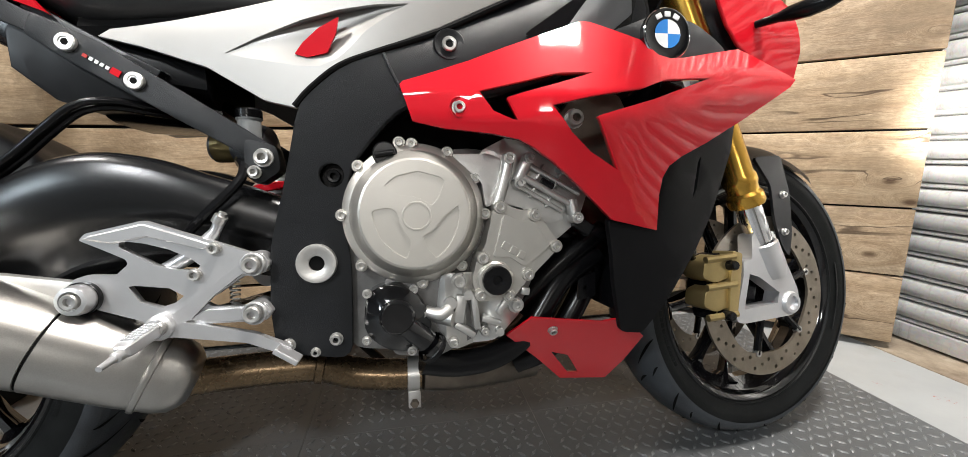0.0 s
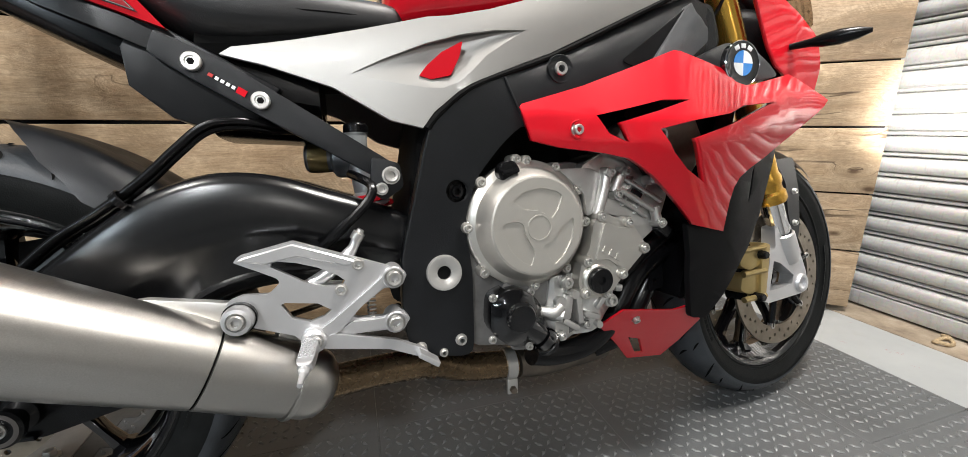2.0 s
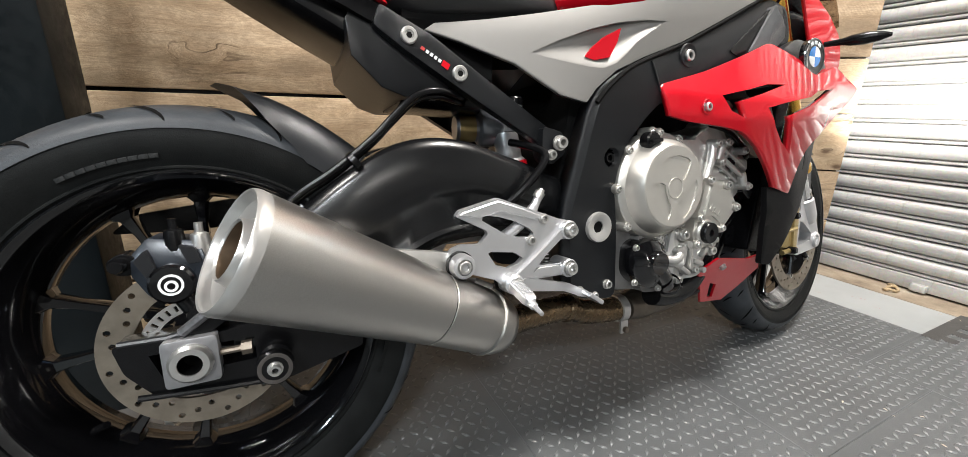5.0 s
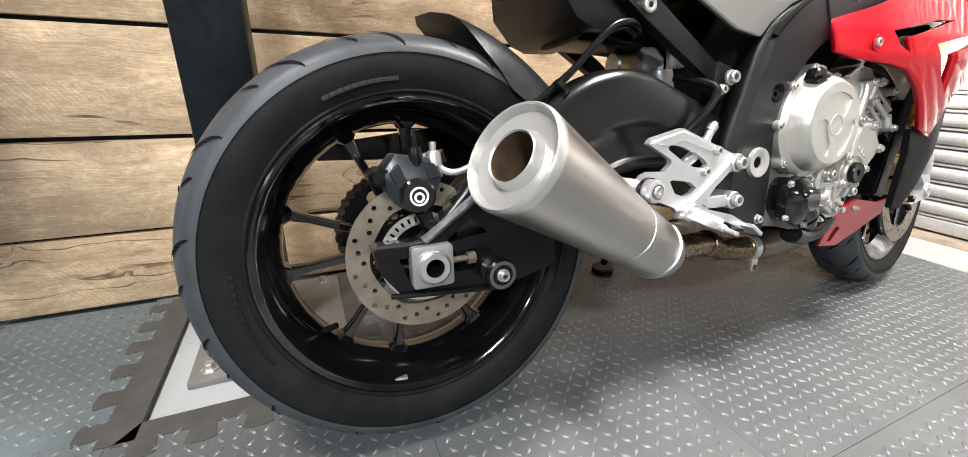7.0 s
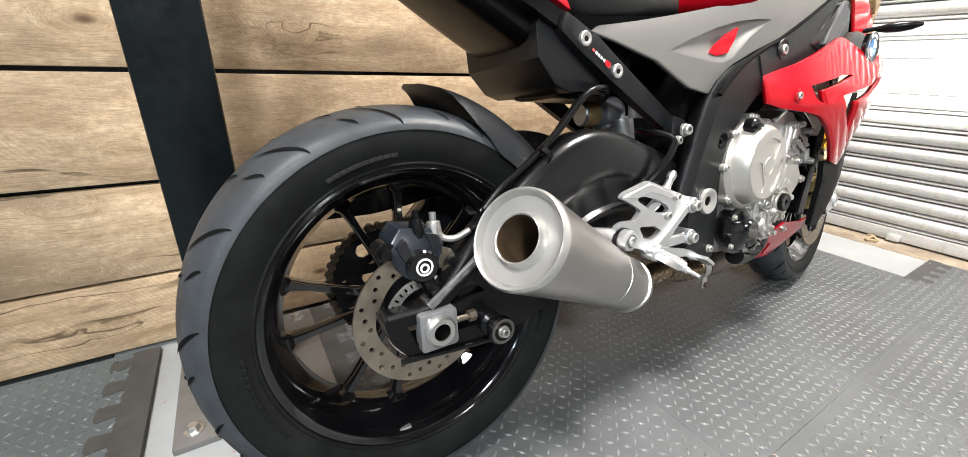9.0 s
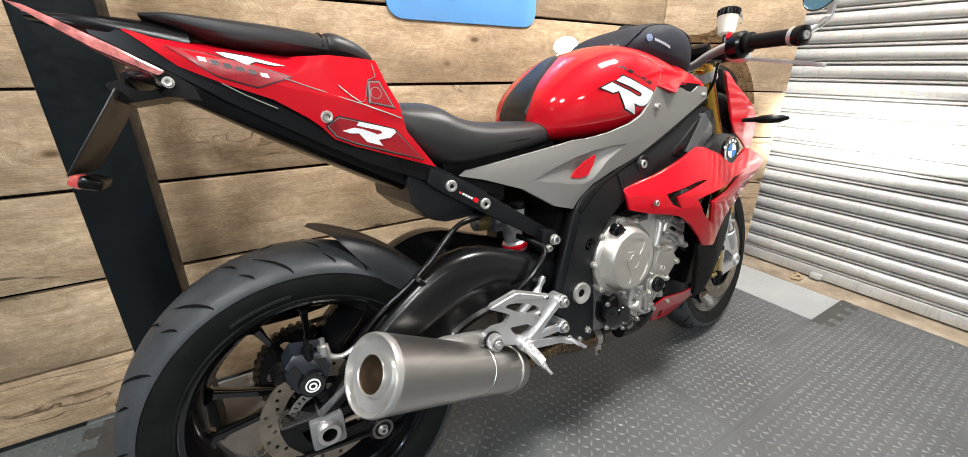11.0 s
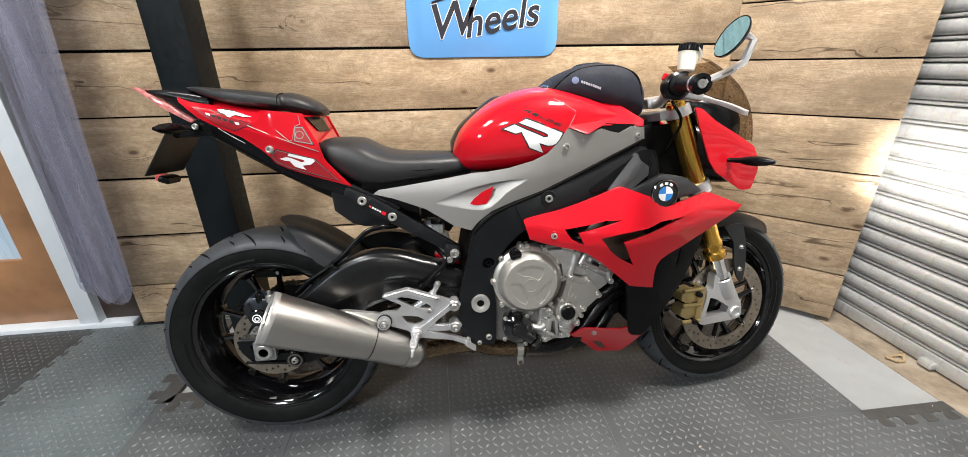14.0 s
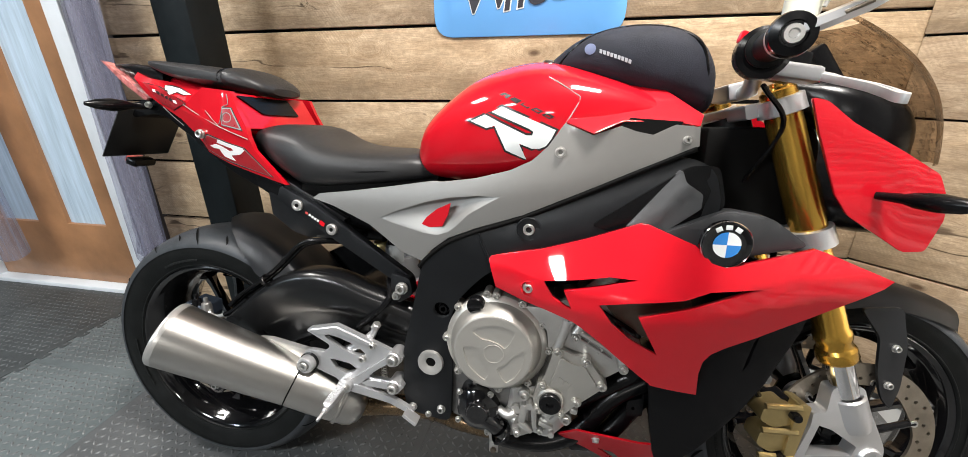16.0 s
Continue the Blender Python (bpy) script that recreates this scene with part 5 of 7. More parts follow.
part("block_flange", tube([(0.970, -0.196, 0.503), (0.975, -0.198, 0.478)], 0.0088, 14, 0), CAST, bar_ob)
part("cylinder_rod", tube([(0.890, -0.201, 0.541), (0.966, -0.199, 0.498)], 0.0050, 12, 0), CAST, bar_ob)
part("cylinder_rod", tube([(0.886, -0.197, 0.528), (0.955, -0.196, 0.487)], 0.0034, 10, 0), CAST, bar_ob)
part("cylinder_rod", tube([(0.905, -0.196, 0.556), (0.985, -0.194, 0.512)], 0.0044, 10, 0), CAST, bar_ob)
for x, z, turn in ((0.914, 0.518, 30), (0.938, 0.503, 30), (0.925, 0.545, 30), (0.950, 0.531, 30)):
    part("block_rib", block(0.003, 0.010, 0.024, 0.001, pose(x, -0.193, z, 0, turn, 0)), CAST, bar_ob)
# black block set on the casting to draw a notch's shade
part("block_notch", block(0.022, 0.006, 0.010, 0.002, pose(0.934, -0.197, 0.527, 0, 30, 0)), SATIN, bar_ob)
for x, z in ((0.876, 0.564), (0.906, 0.564), (0.958, 0.548), (0.976, 0.476), (0.890, 0.528)):
    part("bolt_boss", tube([(x, -0.185, z), (x, -0.210, z)], 0.0085, 12, 0), CAST, bar_ob)
    bolt(x, -0.210, z, 0.0058, bar_ob)
head = part("cylinder_head", panel(rounded([(0.885, 0.600), (0.945, 0.655), (1.06, 0.58), (1.005, 0.520)], 0.012), -0.175, 0.35, (), 0.006, 0), CAST, eng, "cast aluminium cylinder head")
part("cam_cover", panel(rounded([(0.93, 0.66), (0.98, 0.70), (1.09, 0.62), (1.055, 0.575)], 0.012), -0.165, 0.33, (), 0.006, 0), SATIN, eng)
part("wiring", tube([(0.87, -0.195, 0.600), (0.91, -0.200, 0.590), (0.945, -0.2, 0.57), (0.985, -0.195, 0.545), (1.0, -0.18, 0.53)], 0.006, 8), SATIN, eng, "black wiring loom")
part("sensor", block(0.03, 0.02, 0.02, 0.003, pose(0.99, -0.19, 0.463, 0, 35, 0)), SATIN, eng)
low = part("water_jacket", panel(rounded([(0.775, 0.405), (0.83, 0.40), (0.885, 0.365), (0.895, 0.335), (0.845, 0.300), (0.79, 0.292), (0.765, 0.33)], 0.012), lambda x, z: -0.188 - 0.008 * math.sin(x * 90), 0.06, (), 0.006, 0.02), CAST, eng)
for x, z, r in ((0.800, 0.392, 0.0085), (0.882, 0.352, 0.0085), (0.835, 0.318, 0.006), (0.778, 0.345, 0.006), (0.79, 0.305, 0.006)):
    part("bolt_boss", tube([(x, -0.18, z), (x, -0.200, z)], r * 1.35, 12, 0), CAST, low)
    bolt(x, -0.200, z, r, low)
for x, z, w, h, turn in ((0.800, 0.352, 0.016, 0.040, 10), (0.822, 0.346, 0.010, 0.050, -6), (0.845, 0.332, 0.030, 0.010, 20), (0.806, 0.322, 0.034, 0.010, 35), (0.880, 0.386, 0.012, 0.030, 30), (0.896, 0.372, 0.014, 0.012, 10), (0.862, 0.352, 0.010, 0.026, 40)):
    part("casting_rib", block(w, 0.022, h, 0.003, pose(x, -0.192, z, 0, turn, 0)), CAST, low)
for x, z, r in ((0.812, 0.372, 0.007), (0.786, 0.362, 0.009), (0.856, 0.316, 0.006)):
    part("casting_boss", tube([(x, -0.18, z), (x, -0.206, z)], r, 14, 0), CAST, low)
part("hose_stub", tube([(0.752, -0.196, 0.352), (0.772, -0.206, 0.348), (0.786, -0.204, 0.356)], 0.0085, 12, 3), CAST, low)
part("drain_stub", tube([(0.765, -0.19, 0.345), (0.79, -0.205, 0.34)], 0.011, 12, 0), CAST, low)
pump = part("water_pump", panel(rounded([(0.672, 0.385), (0.715, 0.398), (0.748, 0.372), (0.762, 0.330), (0.742, 0.298), (0.70, 0.302), (0.668, 0.330)], 0.016), lambda x, z: -0.200 - 0.022 * max(0, 1 - ((x - 0.712) / 0.045) ** 2 - ((z - 0.35) / 0.05) ** 2), 0.05, (), 0.006, 0.015), GLOSSB, eng, "gloss black water pump cover")
part("pump_outlet", tube([(0.715, -0.205, 0.345), (0.738, -0.204, 0.325), (0.762, -0.192, 0.298)], 0.0165, 16, 4), GLOSSB, pump)
part("pump_centre", lathe([(0, 0.006), (0.020, 0.006), (0.024, 0.0), (0.026, -0.02)], 28, at_side(0.713, -0.218, 0.352)), GLOSSB, pump)
part("hose_clip", lathe([(0.021, 0), (0.0225, 0.001), (0.0225, 0.008), (0.021, 0.009)], 24, towards((0.756, -0.203, 0.305), (0.770, -0.195, 0.290))), SATIN, pump)
for x, z in ((0.674, 0.383), (0.708, 0.386), (0.747, 0.350), (0.671, 0.319), (0.731, 0.299), (0.736, 0.385)):
    bolt(x, -0.202, z, 0.0052, pump)

# -- frame --
FR = rounded([(0.648, 0.687), (0.615, 0.664), (0.595, 0.63), (0.572, 0.535), (0.549, 0.45), (0.545, 0.36), (0.552, 0.305), (0.648, 0.288), (0.652, 0.42), (0.642, 0.50), (0.660, 0.562), (0.702, 0.612),
              (0.735, 0.640), (0.86, 0.655), (0.99, 0.700), (1.10, 0.765), (1.085, 0.83), (1.05, 0.852), (0.969, 0.822), (0.873, 0.779), (0.784, 0.738), (0.70, 0.708)], 0.022)


def frame_flank(x, z):
    up = min(1, max(0, (z - 0.40) / 0.34))
    d = z - 0.718 - 0.42 * (x - 0.80)
    lean = min(1, max(0, (x - 0.64) / 0.14))
    return -0.176 - 0.026 * up * up * (3 - 2 * up) - 0.002 * math.sin((x + z) * 9) + 0.19 * lean * lean * (3 - 2 * lean) * (d + math.sqrt(d * d + 0.0004))


fr = part("frame", panel(FR, frame_flank, 0.055, ([(0.632 + 0.017 * math.cos(-k * math.pi / 8), 0.545 + 0.017 * math.sin(-k * math.pi / 8)) for k in range(16)],), 0.017, 0.03, (), False, 4), FRAME, bike, "black textured aluminium bridge frame", 32, frame_flank)
part("frame_far_side", panel(FR, frame_flank, 0.055, (), 0.012, 0.05, (), True), FRAME, fr)
part("hole_cup", lathe([(0, -0.02), (0.016, -0.02), (0.018, 0.0)], 20, at_side(0.632, -0.182, 0.545)), SATIN, fr)
part("bolt", bolt_mesh(0.0095), SATIN, fr).matrix_basis = at_side(0.634, -0.170, 0.544)
part("weld_seam", tube([(x, frame_flank(x, z) - 0.0002, z) for x, z in ((0.708, 0.706), (0.716, 0.685), (0.730, 0.655))], 0.0022, 8, 4), FRAME, fr)
piv = part("pivot_cup", lathe([(0.0095, -0.010), (0.0105, 0.001), (0.0125, 0.0015), (0.022, 0.0055), (0.026, 0.005), (0.027, 0.001), (0.027, -0.02)], 32, at_side(0.607, -0.179, 0.425)), TURNED, fr, "polished pivot insert")
part("pivot_socket", lathe([(0, 0.0008), (0.0108, 0.0008), (0.0108, -0.002)], 6, at_side(0.607, -0.177, 0.425)), VOIDBLACK, piv)
part("bolt_cup", lathe([(0, 0.0004), (0.0165, 0.0004), (0.0185, 0.0016), (0.0205, 0.0016), (0.022, -0.001)], 28, at_side(0.797, frame_flank(0.797, 0.720), 0.720)), FRAME, fr)
bolt(0.797, frame_flank(0.797, 0.720) + 0.0045, 0.720, 0.0105, fr)
for x, z in ((0.628, 0.318), (0.600, 0.302), (0.566, 0.315)):
    bolt(x, -0.179, z, 0.0075 if z > 0.31 else 0.0055, fr)
part("inner_body", panel([(0.56, 0.50), (0.60, 0.70), (0.66, 0.76), (1.05, 0.85), (1.10, 0.75), (1.08, 0.60), (0.90, 0.60), (0.70, 0.56), (0.62, 0.48)], -0.125, 0.25, (), 0.01, 0), VOIDBLACK, fr, "black airbox and electrics")
part("air_duct", panel(rounded([(0.90, 0.735), (1.045, 0.838), (1.09, 0.838), (1.105, 0.775), (1.05, 0.725), (0.97, 0.715)], 0.012), lambda x, z: -0.204 + 0.10 * max(0, (x - 1.03)) + 0.10 * max(0, z - 0.80), 0.04, (), 0.006, 0.02), SATIN, bike, "ribbed dark grey air duct cover")
SHROUD = surface("grey_shroud_plastic", (0.026, 0.027, 0.029), 0.36, 0.0, 0.0, 0.08, 12, 0.25, 800)
# grey lifted above the shroud's to carry the trim's sheen
GREYTRIM = surface("grey_trim_plastic", (0.060, 0.062, 0.065), 0.34, 0.0, 0.0, 0.08, 12, 0.3, 800)
part("inner_trim", panel(rounded([(0.955, 0.735), (1.005, 0.800), (1.032, 0.832), (1.039, 0.812), (1.066, 0.795), (1.066, 0.772), (1.018, 0.733)], 0.004), lambda x, z: -0.209 - 0.30 * max(0, 0.020 - abs((x - 1.01) * 0.75 - (z - 0.770) * 0.65)), 0.02, (), 0.003, 0.010), GREYTRIM, bike, "faceted grey plastic inner trim")
part("radiator_shroud", panel(rounded([(1.005, 0.730), (1.07, 0.758), (1.105, 0.773), (1.165, 0.764), (1.225, 0.722), (1.12, 0.70), (1.02, 0.705)], 0.014), lambda x, z: -0.222 + 0.35 * max(0, z - 0.745) + 0.12 * max(0, x - 1.14), 0.03, (), 0.006, 0.02), SHROUD, bike, "dark grey radiator shroud")
badge = part("round_emblem", lathe([(0, 0.0035), (0.0195, 0.0035), (0.0205, 0.0042), (0.0325, 0.004), (0.0335, 0.0045), (0.0355, 0.003), (0.036, -0.006)], 40, at_side(1.094, -0.2475, 0.727)), GLOSSB, bike, "round emblem with blue and white quarters")
for k in range(4):
    q = [(1.094, 0.727)] + [(1.094 + 0.0195 * math.cos(radians(90 * k + 15 * j)), 0.727 + 0.0195 * math.sin(radians(90 * k + 15 * j))) for j in range(7)]
    part("emblem_quarter", panel(q, -0.2522, 0.0006, (), 0, 0), BLUE if k % 2 else WHITE, badge)
for a in (60, 90, 120):
    part("emblem_bar", block(0.009, 0.001, 0.007, 0.0003, pose(1.094 + 0.0265 * math.cos(radians(a)), -0.2520, 0.727 + 0.0265 * math.sin(radians(a)), 0, 90 - a, 0)), WHITE, badge)
part("emblem_edge", lathe([(0.0338, 0.003), (0.0350, 0.0045), (0.0362, 0.003)], 40, at_side(1.094, -0.2475, 0.727)), CHROME, badge)

# -- red fairing --
FAIR = [(0.728, 0.663), (0.732, 0.668), (0.82, 0.691), (0.895, 0.717), (0.976, 0.747), (0.988, 0.746), (1.056, 0.720), (1.066, 0.710), (1.078, 0.697), (1.096, 0.692), (1.118, 0.695), (1.228, 0.721), (1.242, 0.717), (1.336, 0.680), (1.324, 0.668), (1.232, 0.615), (1.164, 0.580), (1.117, 0.559), (1.097, 0.546), (1.088, 0.530), (1.087, 0.505), (1.094, 0.454),
        (1.016, 0.472), (0.960, 0.521), (0.923, 0.553), (0.893, 0.574), (0.879, 0.582), (0.845, 0.591), (0.784, 0.602), (0.743, 0.614)]
SLOT1 = [(0.828, 0.645), (0.886, 0.656), (0.931, 0.666), (0.977, 0.666), (0.924, 0.650), (0.863, 0.634), (0.877, 0.604), (0.868, 0.606), (0.845, 0.618)]
SLOT2 = [(0.917, 0.622), (0.969, 0.633), (1.039, 0.644), (1.076, 0.658), (1.154, 0.666), (1.055, 0.630), (0.978, 0.608), (1.016, 0.537), (0.970, 0.563), (0.942, 0.588)]


def fairing_flank(x, z):
    out = blend(x, (0.72, 0.80, 0.86, 0.92, 0.98, 1.04, 1.10, 1.23, 1.35), (0.198, 0.236, 0.260, 0.275, 0.283, 0.281, 0.273, 0.243, 0.219), 0.06)
    ridge = blend(x, (0.72, 0.86, 0.98, 1.10, 1.23, 1.35), (0.655, 0.640, 0.632, 0.655, 0.690, 0.684), 0.06)
    return -out + 0.44 * max(0, z - ridge) + 0.30 * max(0, ridge - 0.035 - z)


fp = part("fairing_panel", panel(FAIR, fairing_flank, 0.014, (SLOT1, SLOT2), 0.0025, 0.015), RED, bike, "glossy red side fairing with slots", 32, fairing_flank)
part("fairing_panel", panel(FAIR, fairing_flank, 0.012, (SLOT1, SLOT2), 0.0, 0.04, (), True), RED, bike, "glossy red side fairing with slots")
part("screw_cup", lathe([(0, -0.004), (0.010, -0.004), (0.013, 0.001), (0.014, 0.0)], 24, at_side(0.803, fairing_flank(0.803, 0.626) - 0.0005, 0.626)), RED, fp)
bolt(0.803, fairing_flank(0.803, 0.626) + 0.002, 0.626, 0.0078, fp)
part("side_engine_guard", panel(rounded([(0.93, 0.60), (0.98, 0.655), (1.05, 0.66), (1.08, 0.60), (1.03, 0.53), (0.97, 0.55)], 0.01), -0.195, 0.03, (), 0.005, 0.03), SOOT, bike, "dull metal engine mount seen through the slot")
bolt(0.978, -0.197, 0.622, 0.012, fr)
LOWER = rounded([(1.090, 0.456), (1.098, 0.530), (1.112, 0.556), (1.135, 0.574), (1.218, 0.613), (1.262, 0.635), (1.250, 0.575), (1.205, 0.475), (1.148, 0.388), (1.108, 0.330), (1.080, 0.295), (1.045, 0.300), (1.028, 0.38), (1.016, 0.474)], 0.008)
MATT = surface("matt_black_plastic", (0.0045, 0.0045, 0.005), 0.5, 0.0, 0.0, 0.1, 14, 0.2, 700, 0.02, 0.12)
part("lower_fairing", panel(LOWER, lambda x, z: -0.222 + 0.25 * max(0, x - 1.12) + 0.15 * max(0, 0.42 - z), 0.012, ([(1.175, 0.555), (1.182, 0.565), (1.172, 0.515), (1.163, 0.50)],), 0.003, 0.03), MATT, bike, "satin black lower fairing")
part("lower_fairing", panel(LOWER, lambda x, z: -0.222 + 0.25 * max(0, x - 1.12) + 0.15 * max(0, 0.42 - z), 0.012, (), 0.0, 0.05, (), True), SATIN, bike, "satin black lower fairing")
rad = part("radiator", block(0.045, 0.34, 0.38, 0.006, pose(1.115, 0, 0.505, 0, 14, 0)), SATIN, bike, "black radiator behind the front wheel")
for k in range(16):
    part("radiator_fin", block(0.004, 0.32, 0.004, 0, pose(1.139 + (k - 7.5) * 0.0055, 0, 0.505 + (k - 7.5) * 0.0215, 0, 14, 0)), SOOT, rad)
BEL = [(0.870, 0.303), (0.905, 0.333), (1.021, 0.314), (1.056, 0.319), (1.107, 0.276), (1.090, 0.225), (1.068, 0.185), (0.980, 0.197), (0.930, 0.248)]


def belly_flank(x, z):
    return -0.205 + 0.68 * max(0, 0.336 - z)


bp = part("belly_panel", panel(BEL, belly_flank, 0.006, ([(0.951, 0.260), (0.981, 0.250), (1.011, 0.207), (0.991, 0.210)],), 0.002, 0.025), RED, bike, "small red belly spoiler")
part("belly_panel", panel(BEL, belly_flank, 0.006, (), 0.0, 0.04, (), True), RED, bike, "small red belly spoiler")
bolt(0.942, belly_flank(0.942, 0.306) - 0.001, 0.306, 0.0065, bp, "", Matrix.Translation((0.942, belly_flank(0.942, 0.306) - 0.001, 0.306)) @ pose(0, 0, 0, 130, 0, 0))
part("horn_bracket", panel(rounded([(1.00, 0.34), (1.03, 0.345), (1.03, 0.385), (1.00, 0.375)], 0.005), -0.15, 0.004, ([(1.012 + 0.004 * math.cos(-k), 0.36 + 0.004 * math.sin(-k)) for k in range(6)],), 0.0, 0), SATIN, bike)

# -- tank, seat and tail --
TANK = [(0.553, 0.075, 0.800, 0.862), (0.575, 0.112, 0.792, 0.905), (0.615, 0.140, 0.785, 0.944), (0.68, 0.165, 0.782, 0.988), (0.76, 0.184, 0.785, 1.013), (0.83, 0.190, 0.800, 1.014), (0.91, 0.184, 0.835, 0.994), (0.99, 0.168, 0.860, 0.962), (1.05, 0.148, 0.872, 0.925), (1.075, 0.12, 0.878, 0.905)]
tank = part("fuel_tank", spline_loft(TANK, 5, 2.7, 40, 3.2), RED, bike, "glossy red fuel tank")


def tank_flank(x, z):
    hw, z0, z1 = lerp_table(TANK, x)
    zc, hz = (z0 + z1) / 2, (z1 - z0) / 2
    s = min(1, abs((z - zc) / hz))
    p = 2.7 if z > zc else 3.2
    return -hw * max(0.0, 1 - s ** p) ** (1 / p)


def decal(outline, material, parent, name, off=0.0015, holes=(), label="", flank=tank_flank):
    return part(name, panel(outline, lambda x, z: flank(x, z) - off, 0.001, holes, 0, 0.02), material, parent, label)


R_FACE = [(0.741, 0.927), (0.834, 0.889), (0.827, 0.874), (0.819, 0.863), (0.808, 0.858), (0.795, 0.858), (0.773, 0.866), (0.786, 0.839), (0.750, 0.854), (0.729, 0.895), (0.714, 0.891), (0.684, 0.903),
          (0.711, 0.914), (0.738, 0.901), (0.785, 0.880), (0.795, 0.880), (0.797, 0.886), (0.789, 0.891), (0.723, 0.918)]
decal(grow(R_FACE, 0.0035), BLACKF, tank, "emblem_edge", 0.0012, (), "black edge of a slanted emblem")
decal(R_FACE, WHITE, tank, "emblem", 0.0024, (), "white slanted emblem")
for q in range(5):
    x, z = 0.735 + 0.0185 * q, 0.9475 - 0.0085 * q
    glyph = [(x, z), (x + 0.009, z + 0.0030), (x + 0.0215, z - 0.0028), (x + 0.0135, z - 0.0072)]
    decal(glyph, BLACKF, tank, "print_bar", 0.0012, ([(x + 0.005, z - 0.0008), (x + 0.0088, z + 0.0004), (x + 0.0165, z - 0.0034), (x + 0.0128, z - 0.0046)],) if q > 1 else (), "dark bar of printing")
part("seam_line", tube([(x, tank_flank(x, z) - 0.0005, z) for x, z in ((0.848, 0.897), (0.862, 0.922), (0.870, 0.940), (0.861, 0.948), (0.83, 0.968), (0.795, 0.988))], 0.0012, 6, 4), SILVER, tank, "fine pale joint line")
part("tank_pad", spline_loft([(0.551, 0.055, 0.835, 0.874), (0.574, 0.062, 0.85, 0.913), (0.615, 0.060, 0.87, 0.950), (0.67, 0.04, 0.92, 0.990), (0.70, 0.012, 0.96, 0.998)], 4, 3.0, 20), BLACKF, tank, "black carbon tank pad")
COVER_OUT = [(0.850, 0.902), (0.894, 0.884), (0.940, 0.904), (1.02, 0.904), (1.055, 0.898), (1.064, 0.916), (1.0, 0.965), (0.90, 0.990), (0.872, 0.944), (0.864, 0.925)]
part("front_cover", panel(COVER_OUT, lambda x, z: -0.212 + 1.0 * max(0, z - 0.885) + 0.10 * max(0, x - 0.95), 0.03, (), 0.006, 0.02), RED, tank, "red front tank cover")
part("front_cover", panel(COVER_OUT, lambda x, z: -0.212 + 1.0 * max(0, z - 0.885) + 0.10 * max(0, x - 0.95), 0.03, (), 0.006, 0.04, (), True), RED, tank)
part("strap_buckle", lathe([(0, 0.016), (0.010, 0.016), (0.012, 0.013), (0.012, 0.008), (0.006, 0.006), (0.006, -0.01)], 20, pose(0.813, -0.088, 0.998, 12, 0, 0)), CHROME, tank, "chrome strap stud")

SIL = [(0.330, 0.742), (0.345, 0.752), (0.429, 0.763), (0.517, 0.777), (0.606, 0.793), (0.636, 0.794), (0.694, 0.803), (0.758, 0.820), (0.796, 0.838), (0.823, 0.863), (0.847, 0.899), (0.852, 0.899), (0.894, 0.882), (0.937, 0.897), (0.960, 0.889), (0.986, 0.884), (1.018, 0.900), (1.053, 0.897), (1.055, 0.868),
       (0.969, 0.830), (0.884, 0.790), (0.784, 0.744), (0.700, 0.714), (0.645, 0.690), (0.607, 0.660), (0.590, 0.638), (0.546, 0.650), (0.47, 0.698), (0.385, 0.728)]


def silver_flank(x, z):
    y = blend(x, (0.33, 0.45, 0.60, 0.72, 0.84, 1.05), (-0.118, -0.138, -0.172, -0.196, -0.203, -0.197), 0.06)
    ridge = blend(x, (0.33, 0.55, 0.70, 0.90, 1.05), (0.745, 0.752, 0.775, 0.806, 0.850), 0.05)
    d = z - ridge
    return y + blend(x, (0.40, 0.60, 0.75, 0.95), (0.13, 0.11, 0.03, -0.06), 0.05) * d + 0.10 * math.sqrt(d * d + 0.0004)


LEAF = [(0.496, 0.715), (0.540, 0.734), (0.600, 0.755), (0.650, 0.767), (0.700, 0.773), (0.744, 0.774), (0.712, 0.755), (0.685, 0.738), (0.664, 0.717), (0.646, 0.702), (0.622, 0.693), (0.596, 0.694), (0.567, 0.699), (0.526, 0.707)]


def scoop_floor(x, z):
    """The scoop falls in from its lower lip and is deepest under the upper one."""
    lip = blend(x, (0.496, 0.54, 0.60, 0.65, 0.70, 0.744), (0.718, 0.737, 0.758, 0.770, 0.776, 0.778), 0.015)
    foot = blend(x, (0.496, 0.526, 0.567, 0.622, 0.646, 0.664, 0.685, 0.712, 0.744), (0.711, 0.704, 0.696, 0.689, 0.699, 0.714, 0.735, 0.752, 0.771), 0.012)
    u = min(1, max(0, (z - foot) / max(0.004, lip - foot)))
    along = blend(x, (0.50, 0.57, 0.63, 0.66, 0.74), (0.03, 0.45, 1.0, 1.0, 0.1), 0.025)
    return silver_flank(x, z) + 0.0005 + 0.016 * along * math.sin(math.pi * min(1, u * 0.62)) ** 1.2


